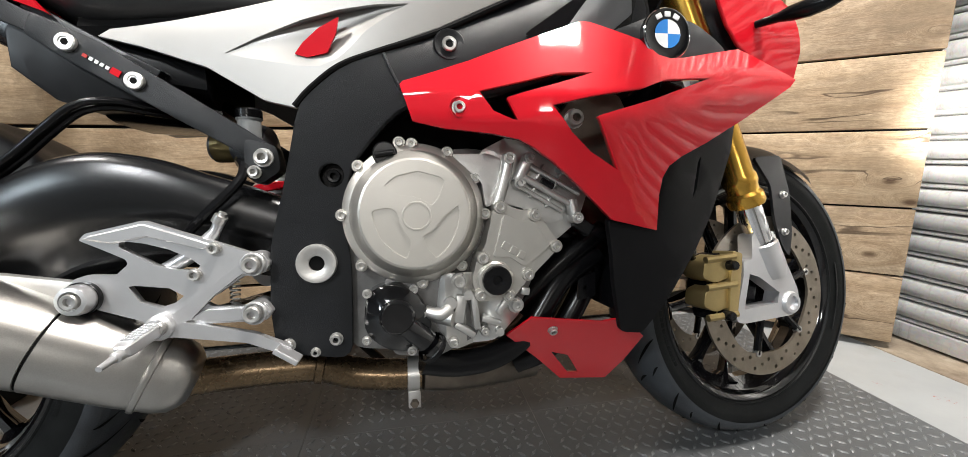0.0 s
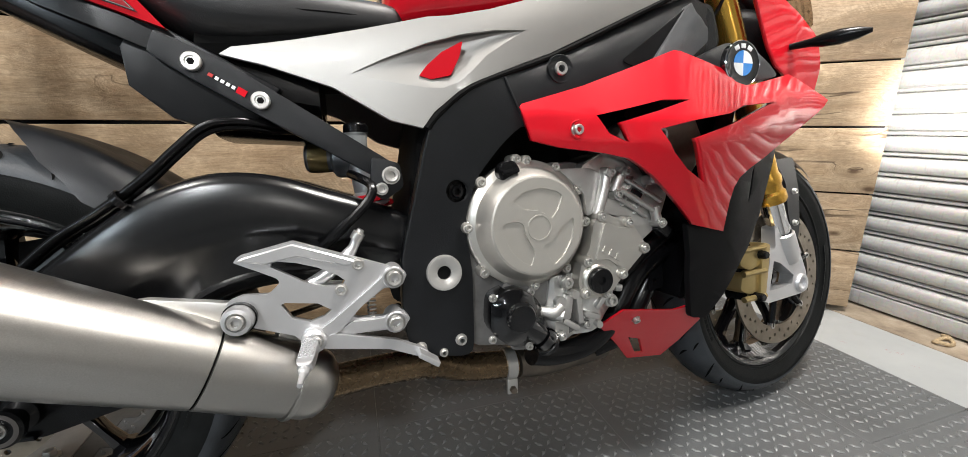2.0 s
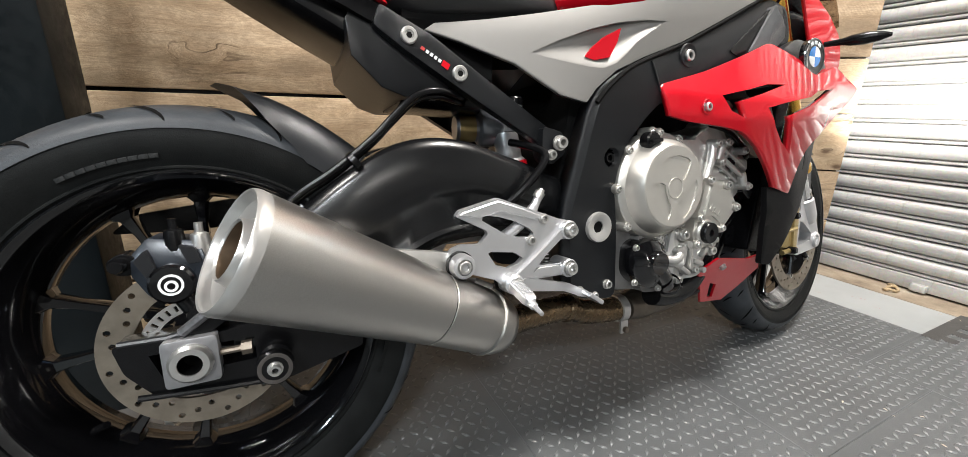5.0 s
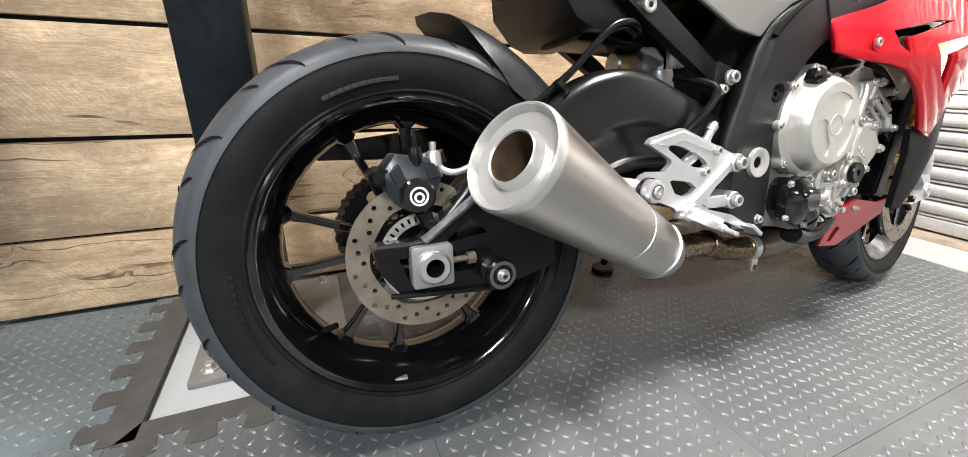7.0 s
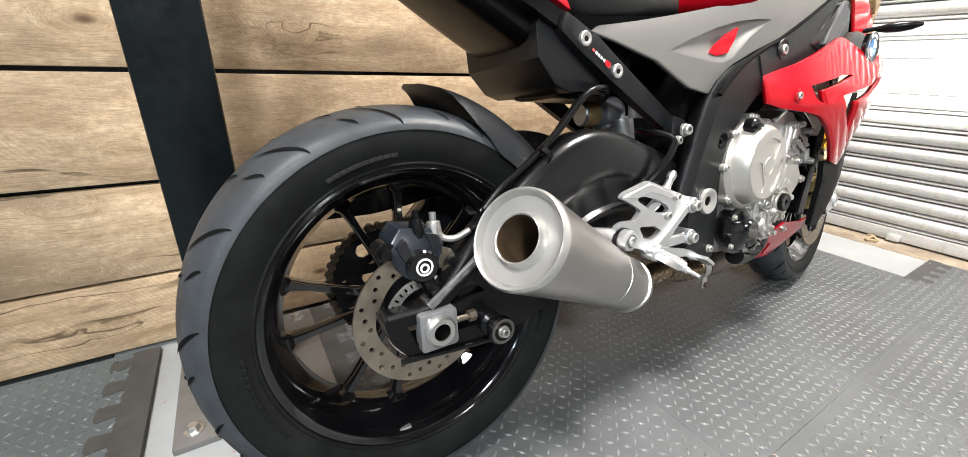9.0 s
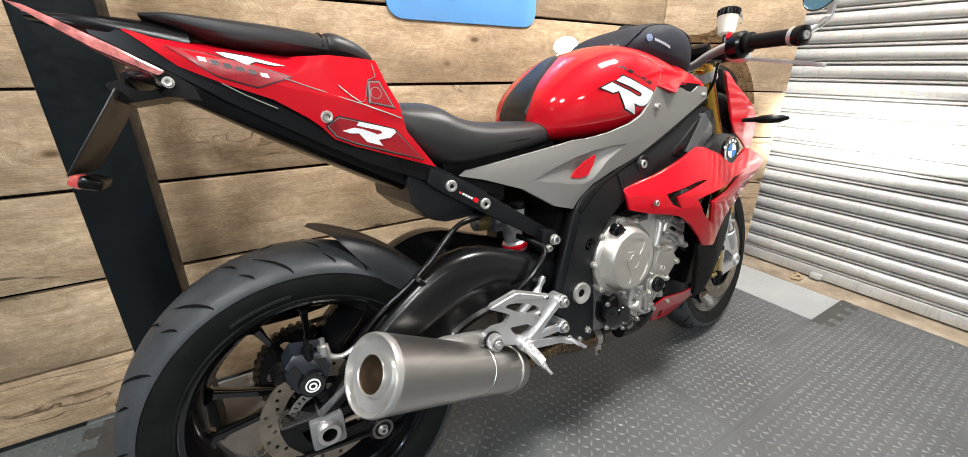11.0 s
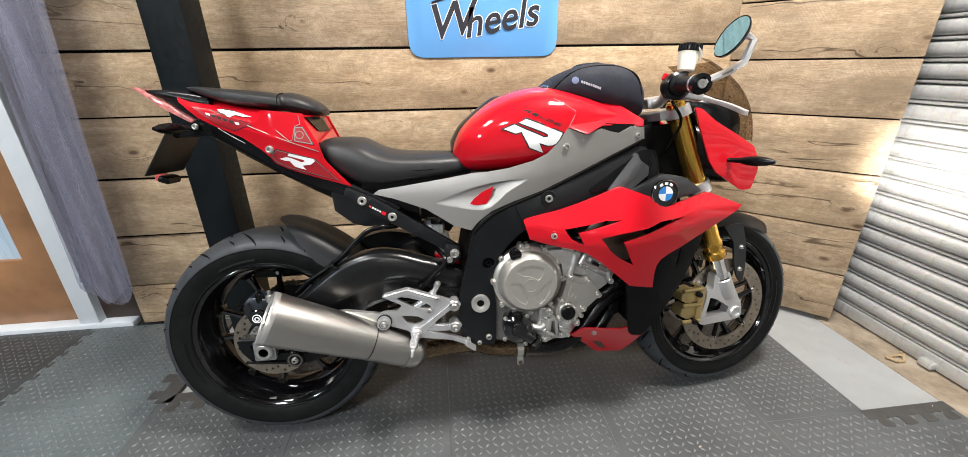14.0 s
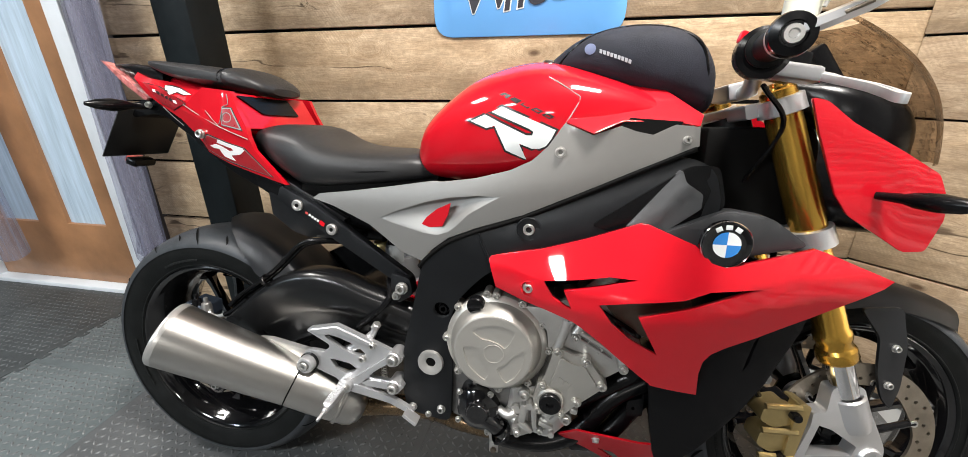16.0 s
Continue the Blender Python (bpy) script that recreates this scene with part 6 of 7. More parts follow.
sil_p = part("side_cover", panel(SIL, silver_flank, 0.012, (LEAF,), 0.0014, 0.013), SILVER, bike, "silver-grey tank side cover with a scoop", 32, silver_flank)
part("side_cover", panel(SIL, silver_flank, 0.010, (), 0.0, 0.04, (), True), SILVER, bike, "silver-grey tank side cover")
part("scoop", panel(grow(LEAF, 0.004), scoop_floor, 0.002, (), 0, 0.006), SILVER, sil_p, "", 32, scoop_floor)
part("scoop_insert", panel(rounded([(0.651, 0.757), (0.622, 0.743), (0.600, 0.725), (0.589, 0.711), (0.606, 0.706), (0.633, 0.711), (0.646, 0.736)], 0.002), lambda x, z: -0.174 - 0.22 * (x - 0.62) - 0.06 * (z - 0.73), 0.004, (), 0, 0), RED, sil_p, "red scoop insert")
bolt(0.8435, silver_flank(0.8435, 0.854) - 0.002, 0.854, 0.0075, sil_p)
bolt(1.036, silver_flank(1.036, 0.877) - 0.002, 0.877, 0.0055, sil_p)
# added black bead that draws the shaded gap under the side cover
part("frame_gap_trim", tube([(x, min(silver_flank(x, z), frame_flank(x, z)) + 0.002, z) for x, z in ((0.592, 0.634), (0.612, 0.656), (0.650, 0.686), (0.70, 0.708), (0.784, 0.739), (0.884, 0.785), (0.97, 0.826), (1.052, 0.864))], 0.0045, 8, 4), VOIDBLACK, fr)
part("side_intake", panel([(0.930, 0.892), (0.950, 0.910), (1.030, 0.905), (1.022, 0.892), (0.986, 0.876)], lambda x, z: silver_flank(x, z) + 0.006, 0.01, (), 0, 0.02), VOIDBLACK, fr, "black side air intake")

SEAT = [(0.168, 0.050, 0.836, 0.866), (0.182, 0.090, 0.834, 0.884), (0.21, 0.112, 0.822, 0.892), (0.24, 0.122, 0.794, 0.895), (0.30, 0.134, 0.758, 0.890), (0.35, 0.138, 0.756, 0.864), (0.41, 0.136, 0.762, 0.849), (0.51, 0.124, 0.770, 0.844), (0.565, 0.110, 0.777, 0.840), (0.597, 0.090, 0.784, 0.820)]
seat = part("seat", spline_loft(SEAT, 4, 3.0, 32), VINYL, bike, "black vinyl rider seat")
part("seat_seam", tube([(x, -hw * 0.985, z) for x, hw, z in ((0.20, 0.104, 0.848), (0.25, 0.122, 0.830), (0.31, 0.134, 0.812), (0.40, 0.136, 0.802), (0.51, 0.124, 0.804), (0.59, 0.094, 0.802))], 0.0016, 6, 4), SATIN, seat)
part("seat_base", spline_loft([(0.30, 0.11, 0.735, 0.78), (0.45, 0.12, 0.735, 0.785), (0.60, 0.10, 0.74, 0.80)], 3, 4.0, 16), VOIDBLACK, seat)

# tail
TAIL = [(-0.12, 0.024, 0.975, 1.004), (-0.06, 0.036, 0.950, 0.998), (0.0, 0.050, 0.915, 0.985), (0.07, 0.062, 0.875, 0.972), (0.13, 0.068, 0.850, 0.960), (0.172, 0.070, 0.83, 0.950)]
tail = part("tail_unit", spline_loft(TAIL, 5, 3.4, 32, 2.4), RED, bike, "glossy red tail unit")
TAILP_OUT = [(-0.163, 1.012), (-0.122, 0.996), (-0.008, 0.979), (0.09, 0.967), (0.145, 0.961), (0.176, 0.957), (0.188, 0.925), (0.208, 0.885), (0.211, 0.868), (0.218, 0.839), (0.275, 0.768), (0.184, 0.799), (0.126, 0.820), (0.095, 0.834), (0.080, 0.853), (0.060, 0.871), (0.015, 0.902), (-0.049, 0.929), (-0.101, 0.955)]


def tail_flank(x, z):
    out = float(np.interp(x, (-0.18, -0.05, 0.05, 0.10, 0.16, 0.25, 0.31), (0.055, 0.090, 0.122, 0.138, 0.148, 0.142, 0.135)))
    ridge = float(np.interp(x, (-0.15, 0.05, 0.15, 0.28), (0.985, 0.915, 0.885, 0.850)))
    d, fold = z - ridge, float(np.interp(x, (-0.1, 0.05, 0.12), (0.012, 0.022, 0.08)))
    return -out + (0.10 * min(d, fold) + 1.5 * max(0, d - fold) if d > 0 else -0.15 * d)


part("tail_panel", panel(TAILP_OUT, tail_flank, 0.012, (), 0.0025, 0.012, (((-0.15, 0.985), (0.05, 0.915)), ((0.05, 0.915), (0.28, 0.855)), ((-0.10, 0.9795), (0.05, 0.937)), ((0.05, 0.937), (0.12, 0.973)))), RED, tail, "glossy red tail side panel")
TAIL_FAR = [(x if x < 0.22 else 0.22, z) for x, z in TAILP_OUT if not (x > 0.22 and z < 0.80)]
part("tail_panel", panel(TAIL_FAR, tail_flank, 0.012, (), 0.0, 0.04, (), True), RED, tail, "glossy red tail side panel")
part("tail_lower_trim", panel(rounded([(-0.20, 1.005), (-0.12, 0.955), (-0.05, 0.905), (0.07, 0.832), (0.14, 0.792), (0.255, 0.742), (0.275, 0.758), (0.16, 0.818), (0.08, 0.860), (-0.02, 0.928), (-0.10, 0.985), (-0.20, 1.022)], 0.006), lambda x, z: -float(np.interp(x, (-0.2, -0.1, 0.0, 0.1, 0.2, 0.27), (0.030, 0.056, 0.086, 0.112, 0.126, 0.122))), 0.02, (), 0.004, 0.04), SATIN, tail, "satin black lower tail trim")
part("tail_lower_trim", panel(rounded([(-0.20, 1.005), (-0.12, 0.955), (-0.05, 0.905), (0.07, 0.832), (0.14, 0.792), (0.255, 0.742), (0.275, 0.758), (0.16, 0.818), (0.08, 0.860), (-0.02, 0.928), (-0.10, 0.985), (-0.20, 1.022)], 0.006), lambda x, z: -float(np.interp(x, (-0.2, -0.1, 0.0, 0.1, 0.2, 0.27), (0.030, 0.056, 0.086, 0.112, 0.126, 0.122))), 0.02, (), 0.0, 0.06, (), True), SATIN, tail)
part("tail_spine", spline_loft([(-0.262, 0.018, 1.024, 1.032), (-0.22, 0.030, 1.012, 1.033), (-0.16, 0.040, 0.99, 1.030), (-0.08, 0.050, 0.96, 1.020)], 4, 3.0, 20), SATIN, tail, "satin black tail tip")
part("tail_light", panel(rounded([(-0.272, 1.040), (-0.256, 1.036), (-0.19, 0.996), (-0.118, 0.950), (-0.128, 0.944), (-0.195, 0.982)], 0.003), lambda x, z: -float(np.interp(x, (-0.27, -0.1), (0.030, 0.060))) - 0.004, 0.02, (), 0.002, 0.03), TAILLENS, tail, "long clear red tail light")
part("tail_light", panel(rounded([(-0.272, 1.040), (-0.256, 1.036), (-0.19, 0.996), (-0.118, 0.950), (-0.128, 0.944), (-0.195, 0.982)], 0.003), lambda x, z: -float(np.interp(x, (-0.27, -0.1), (0.030, 0.060))) - 0.004, 0.02, (), 0.0, 0.05, (), True), TAILLENS, tail)
part("undertail", spline_loft([(-0.13, 0.04, 0.925, 0.97), (0.0, 0.07, 0.845, 0.92), (0.12, 0.09, 0.775, 0.86), (0.27, 0.10, 0.70, 0.78), (0.45, 0.10, 0.66, 0.76)], 3, 4.0, 16), SATIN, tail)
bolt(0.086, -0.134, 0.871, 0.0080, tail)
PRINT = [(0.104, 0.871), (0.088, 0.860), (0.084, 0.855), (0.097, 0.837), (0.127, 0.823), (0.184, 0.804), (0.249, 0.784), (0.196, 0.844)]
decal(grow(PRINT, 0.0008), BLACKF, tail, "tail_print_edge", 0.0010, (), "fine dark edge of a print", tail_flank)
decal(grow(PRINT, -0.0012), SILVER, tail, "tail_print_line", 0.0016, (), "fine silver line of a print", tail_flank)
decal(grow(PRINT, -0.0028), DARKRED, tail, "tail_print", 0.0022, (), "dark red print", tail_flank)
TR = [(0.135, 0.860), (0.193, 0.844), (0.196, 0.838), (0.185, 0.830), (0.164, 0.828), (0.171, 0.817), (0.144, 0.826), (0.133, 0.841), (0.120, 0.842), (0.107, 0.847), (0.126, 0.851), (0.141, 0.847), (0.163, 0.837), (0.172, 0.839), (0.168, 0.843), (0.130, 0.854)]
decal(TR, WHITE, tail, "emblem", 0.0034, (), "white slanted emblem", tail_flank)
TRI = [(0.158, 0.924), (0.154, 0.890), (0.198, 0.880), (0.177, 0.924)]
decal(grow(TRI, 0.0012), BLACKF, tail, "tail_print_edge", 0.0010, (), "fine dark edge of a print", tail_flank)
decal(TRI, SILVER, tail, "tail_print_line", 0.0016, (), "fine silver line of a print", tail_flank)
decal(grow(TRI, -0.0022), DARKRED, tail, "tail_print", 0.0022, (), "small dark red print", tail_flank)
decal([(0.168 + 0.010 * math.cos(q * math.pi / 10), 0.905 + 0.010 * math.sin(q * math.pi / 10)) for q in range(20)], SILVER, tail, "print_ring", 0.0028, ([(0.168 + 0.0086 * math.cos(q * math.pi / 8), 0.905 + 0.0086 * math.sin(q * math.pi / 8)) for q in range(16)],), "thin pale ring", tail_flank)
SIDE_PRINT = [(-0.112, 0.984), (-0.063, 0.974), (-0.002, 0.953), (0.045, 0.934), (-0.003, 0.920), (-0.053, 0.938)]
decal(grow(SIDE_PRINT, 0.0008), BLACKF, tail, "tail_print_edge", 0.0010, (), "fine dark edge of a print", tail_flank)
decal(grow(SIDE_PRINT, -0.0010), DARKRED, tail, "tail_print", 0.0020, (), "dark red print", tail_flank)
for q in range(6):
    x, z = -0.075 + 0.0155 * q, 0.968 - 0.0052 * q
    decal([(x, z), (x + 0.010, z - 0.0022), (x + 0.012, z - 0.0085), (x + 0.002, z - 0.0063)], WHITE if q in (0, 5) else BLACKF, tail, "print_bar", 0.0030, (), "bar of printing", tail_flank)
TOPR = [(-0.050, 0.976), (-0.036, 0.975), (-0.007, 0.969), (0.042, 0.953), (0.022, 0.954), (0.001, 0.960), (-0.006, 0.957), (-0.010, 0.953), (-0.018, 0.957), (-0.028, 0.964), (-0.037, 0.966)]
decal(grow(TOPR, 0.002), BLACKF, tail, "emblem_edge", 0.0012, (), "black edge of a slanted emblem", tail_flank)
decal(TOPR, WHITE, tail, "emblem", 0.0020, (), "white slanted emblem", tail_flank)
for pts in ([(0.168, 0.952), (0.171, 0.931), (0.158, 0.926), (0.151, 0.901), (0.141, 0.891), (0.110, 0.919)], [(0.020, 0.939), (0.068, 0.918), (0.130, 0.893), (0.166, 0.879), (0.209, 0.862)], [(-0.050, 0.929), (-0.019, 0.909), (0.019, 0.888)]):
    part("print_line", tube([(x, tail_flank(x, z) - 0.0006, z) for x, z in pts], 0.0009, 5, 2), SILVER, tail, "fine silver line")
pad = part("pillion_pad", spline_loft([(-0.137, 0.030, 1.030, 1.037), (-0.10, 0.060, 1.014, 1.036), (-0.04, 0.080, 0.992, 1.030), (0.04, 0.090, 0.976, 1.022), (0.10, 0.092, 0.968, 1.013), (0.125, 0.090, 0.965, 1.004), (0.165, 0.075, 0.958, 0.986), (0.192, 0.05, 0.956, 0.972)], 4, 3.0, 28), VINYL, bike, "black vinyl pillion pad")
part("pad_roll", spline_loft([(0.110, 0.086, 0.968, 1.006), (0.117, 0.095, 0.964, 1.016), (0.135, 0.096, 0.960, 1.015), (0.165, 0.089, 0.956, 1.003), (0.190, 0.072, 0.954, 0.987), (0.203, 0.045, 0.957, 0.973)], 4, 2.6, 28), VINYL, pad, "padded front roll")
part("pad_seam", tube([(0.106, y, z) for y, z in ((-0.091, 0.985), (-0.086, 1.001), (-0.060, 1.0115), (0.0, 1.0140), (0.060, 1.0115), (0.086, 1.001))], 0.0020, 8, 4), SATIN, pad)
FACE = Matrix(((0, -0.93, -0.36, 0.190), (1, 0, 0, 0), (0, -0.36, 0.93, 0.920), (0, 0, 0, 1)))
part("tail_face", panel([(-0.138, 0.038), (0.10, 0.038), (0.122, -0.040), (-0.128, -0.040)], 0.0, 0.012, (), 0.003, 0), RED, tail).matrix_basis = FACE
bump = part("rubber_pad", panel(rounded([(-0.130, 0.030), (0.028, 0.031), (0.050, -0.008), (-0.072, -0.008)], 0.004), -0.001, 0.006, (), 0.002, 0), SATIN, tail, "black rubber pad")
bump.matrix_basis = FACE @ Matrix.Translation((0, -0.003, 0))
plate = part("number_plate", block(0.003, 0.17, 0.135, 0.001, pose(-0.215, 0.0, 0.868, 0, 34, 0)), BLACKF, bike, "number plate seen edge-on from behind")
part("plate_hanger", panel(rounded([(-0.195, 0.935), (-0.10, 0.955), (-0.05, 0.925), (-0.07, 0.905), (-0.12, 0.915), (-0.18, 0.905)], 0.008), -0.05, 0.10, (), 0.006, 0.04), SATIN, bike, "black plate hanger")
part("plate_lower", block(0.03, 0.06, 0.02, 0.006, pose(-0.245, -0.0, 0.795, 0, 20, 0)), SATIN, plate)
part("reflector", block(0.02, 0.04, 0.022, 0.006, pose(-0.262, 0.0, 0.800, 0, 34, 0)), LENSRED, plate, "red reflector")
bolt(-0.118, -0.062, 0.934, 0.0065, plate)
ind = loft([oval_ring(0, w, -h, h, 2.2, 14) for w, h in ((0.006, 0.006), (0.008, 0.008), (0.013, 0.012), (0.015, 0.014), (0.012, 0.011), (0.004, 0.004))])
for v, dx in zip(range(6), (0.0, 0.035, 0.05, 0.075, 0.10, 0.12)):
    ind.verts.ensure_lookup_table()
    for k in range(14):
        ind.verts[v * 14 + k].co.x = dx
i0 = part("indicator", ind, SATIN, bike, "black stalk indicator lamp")
i0.matrix_basis = pose(-0.13, -0.055, 0.930, 0, 0, -100)
again(i0, pose(-0.13, 0.055, 0.930, 0, 0, 100), bike, "black stalk indicator lamp")
again(i0, pose(1.335, -0.150, 0.797, 0, 0, -62), bike, "black stalk indicator lamp")
again(i0, pose(1.335, 0.150, 0.797, 0, 0, 62), bike, "black stalk indicator lamp")

# subframe rail, box and hoses
rail = part("subframe_rail", panel(rounded([(0.262, 0.766), (0.335, 0.732), (0.552, 0.588), (0.535, 0.563), (0.37, 0.662), (0.295, 0.708), (0.252, 0.738)], 0.006), lambda x, z: -0.130 - 0.03 * max(0, x - 0.40), 0.02, (), 0.004, 0.03), FRAME, bike, "black subframe rail")
part("subframe_rail", panel(rounded([(0.262, 0.766), (0.335, 0.732), (0.552, 0.588), (0.535, 0.563), (0.37, 0.662), (0.295, 0.708), (0.252, 0.738)], 0.006), lambda x, z: -0.130 - 0.03 * max(0, x - 0.40), 0.02, (), 0.0, 0.06, (), True), FRAME, bike, "black subframe rail")
for x, z in ((0.301, 0.727), (0.377, 0.679)):
    part("washer", lathe([(0, 0.003), (0.006, 0.003), (0.007, 0.0045), (0.0105, 0.0045), (0.0120, 0.003), (0.0120, -0.004)], 28, at_side(x, -0.132, z)), CAST, rail, "bright round washer")
    # dark disc that draws the shade inside the washer
    part("washer_hole", lathe([(0, 0.0036), (0.0045, 0.0036), (0.005, 0.002)], 6, at_side(x, -0.132, z)), VOIDBLACK, rail)
for k, (u, w, mt) in enumerate(((0.26, 0.006, LENSRED), (0.35, 0.0045, WHITE), (0.43, 0.0045, WHITE), (0.51, 0.0045, WHITE), (0.59, 0.0045, WHITE), (0.71, 0.012, RED))):
    x, z = 0.301 + 0.076 * u, 0.722 - 0.046 * u
    part("print_bar", block(w, 0.001, 0.0045 if k < 5 else 0.009, 0, pose(x, -0.1315, z + 0.001, 0, 31, 0)), mt, rail, "bar of printing")
for x, y, z, r in ((0.541, -0.155, 0.572, 0.0105), (0.527, -0.150, 0.553, 0.0075)):
    bolt(x, y - 0.006, z, r, rail)
part("lug", panel(rounded([(0.515, 0.60), (0.555, 0.59), (0.56, 0.555), (0.53, 0.535), (0.512, 0.55)], 0.008), -0.150, 0.03, (), 0.004, 0), FRAME, rail)
part("under_box", panel([(0.218, 0.748), (0.243, 0.790), (0.40, 0.70), (0.372, 0.668), (0.360, 0.650), (0.298, 0.648), (0.264, 0.660), (0.222, 0.700)], lambda x, z: -0.112 + 0.25 * max(0, 0.70 - z), 0.224, (), 0.006, 0.04), GREYP, bike, "angular black battery box")
part("under_tray", spline_loft([(0.30, 0.075, 0.64, 0.70), (0.38, 0.06, 0.635, 0.69), (0.45, 0.05, 0.63, 0.68)], 3, 4.0, 16), SATIN, bike)
for k, (dy, dz) in enumerate(((0, 0), (0.011, -0.006))):
    part("cable", tube([(0.415, -0.060 + dy, 0.655 + dz), (0.385, -0.105 + dy, 0.650 + dz), (0.345, -0.130 + dy, 0.653 + dz), (0.307, -0.135 + dy, 0.645 + dz), (0.271, -0.136 + dy, 0.615 + dz), (0.2365, -0.136 + dy, 0.582 + dz), (0.184, -0.133 + dy, 0.542 + dz), (0.134, -0.130 + dy, 0.510 + dz), (0.098, -0.13 + dy, 0.478 + dz)], 0.0053, 12), SATIN, bike, "black brake hose")
part("cable_tie", lathe([(0.012, 0), (0.014, 0.001), (0.014, 0.009), (0.012, 0.010)], 14, towards((0.214, -0.139, 0.556), (0.204, -0.138, 0.548))), SATIN, bike)
# shock and its reservoir
shock = part("shock_absorber", lathe([(0, 0), (0.022, 0), (0.024, 0.01), (0.024, 0.05), (0.030, 0.055), (0.030, 0.075), (0.018, 0.08), (0.018, 0.13), (0, 0.13)], 24, towards((0.505, -0.035, 0.60), (0.535, -0.035, 0.42))), ALU, bike, "rear shock absorber")
part("shock_ring", lathe([(0.030, 0), (0.033, 0.002), (0.033, 0.012), (0.030, 0.014)], 28, towards((0.514, -0.035, 0.545), (0.535, -0.035, 0.42))), RED, shock, "red adjuster ring")
part("spring", tube([(0.522 + 0.03 * math.cos(k * 0.9) * 0.9 + k * 0.0012, -0.035 + 0.03 * math.sin(k * 0.9), 0.53 - k * 0.0036) for k in range(36)], 0.0055, 6, 2), RED, shock, "red coil spring")
part("brake_reservoir", lathe([(0, 0.034), (0.017, 0.034), (0.018, 0.030), (0.018, 0.022), (0.0165, 0.020), (0.015, -0.02), (0, -0.02)], 24, Matrix.Translation((0.498, -0.078, 0.618))), surface("grey_pot_plastic", (0.30, 0.31, 0.31), 0.4), bike, "small brake fluid pot")
part("reservoir_cap", lathe([(0, 0.014), (0.017, 0.014), (0.019, 0.011), (0.019, 0.0)], 24, Matrix.Translation((0.498, -0.078, 0.642))), SATIN, bike)
part("shock_reservoir", lathe([(0, 0), (0.022, 0), (0.025, 0.004), (0.025, 0.042), (0.033, 0.047), (0.035, 0.052), (0.035, 0.084), (0.030, 0.095), (0.018, 0.101), (0, 0.102)], 28, towards((0.416, -0.002, 0.610), (0.55, -0.020, 0.610))), surface("grey_reservoir_metal", (0.30, 0.31, 0.33), 0.35, 0.7), bike, "grey shock reservoir with a gold label")
part("reservoir_label", lathe([(0.0253, 0.006), (0.0256, 0.007), (0.0256, 0.036), (0.0253, 0.037)], 28, towards((0.416, -0.002, 0.610), (0.55, -0.020, 0.610))), PALEGOLD, bike, "gold label")
part("brake_line", tube([(0.485, -0.09, 0.578), (0.499, -0.125, 0.570), (0.513, -0.152, 0.558), (0.507, -0.160, 0.538), (0.471, -0.160, 0.502), (0.435, -0.150, 0.470)], 0.0068, 10), SATIN, bike, "rear brake line")

# -- rear sets --
RS = rounded([(0.336, 0.469), (0.343, 0.477), (0.406, 0.491), (0.453, 0.473), (0.491, 0.459), (0.525, 0.446), (0.541, 0.444), (0.551, 0.431), (0.545, 0.419), (0.531, 0.414), (0.519, 0.415), (0.485, 0.392), (0.469, 0.384), (0.48, 0.377), (0.514, 0.375), (0.529, 0.379), (0.544, 0.378), (0.552, 0.366), (0.543, 0.354), (0.523, 0.354), (0.471, 0.355), (0.453, 0.356), (0.443, 0.341), (0.426, 0.34),
              (0.414, 0.347), (0.399, 0.364), (0.346, 0.384), (0.323, 0.392), (0.32, 0.407), (0.327, 0.421), (0.342, 0.426), (0.373, 0.424), (0.387, 0.437), (0.385, 0.443), (0.363, 0.455)], 0.003)
H1 = [(0.379, 0.464), (0.384, 0.466), (0.407, 0.462), (0.434, 0.453), (0.458, 0.44), (0.468, 0.431), (0.463, 0.425), (0.44, 0.427), (0.416, 0.435), (0.378, 0.459)]
H2 = [(0.386, 0.408), (0.391, 0.41), (0.431, 0.404), (0.447, 0.393), (0.437, 0.385), (0.42, 0.38), (0.398, 0.388)]
rs = part("rearset_plate", panel(RS, -0.188, 0.010, (H1, H2), 0.0018, 0.03, (), False, 1), ALU, bike, "machined silver aluminium footrest plate")
part("rearset_plate", panel(RS, -0.188, 0.010, (), 0.0, 0.06, (), True), ALU, bike, "machined silver aluminium footrest plate")
part("rearset_arm", panel(rounded([(0.529, 0.441), (0.545, 0.437), (0.541, 0.423), (0.518, 0.418), (0.485, 0.393), (0.458, 0.365), (0.431, 0.351), (0.427, 0.366), (0.453, 0.383), (0.490, 0.411), (0.518, 0.433)], 0.003), -0.1945, 0.008, (), 0.0030, 0.03, (), False, 1), ALU, rs)
part("rearset_arm", panel(rounded([(0.531, 0.378), (0.544, 0.377), (0.551, 0.367), (0.543, 0.357), (0.521, 0.357), (0.470, 0.359), (0.458, 0.366), (0.473, 0.374), (0.516, 0.373)], 0.003), -0.1930, 0.007, (), 0.0028, 0.03, (), False, 1), ALU, rs)
part("rearset_facet", panel([(0.341, 0.470), (0.347, 0.474), (0.406, 0.487), (0.452, 0.470), (0.490, 0.455), (0.470, 0.452), (0.410, 0.470), (0.372, 0.463)], -0.1905, 0.004, (), 0.0018, 0, (), False, 1), ALU, rs)
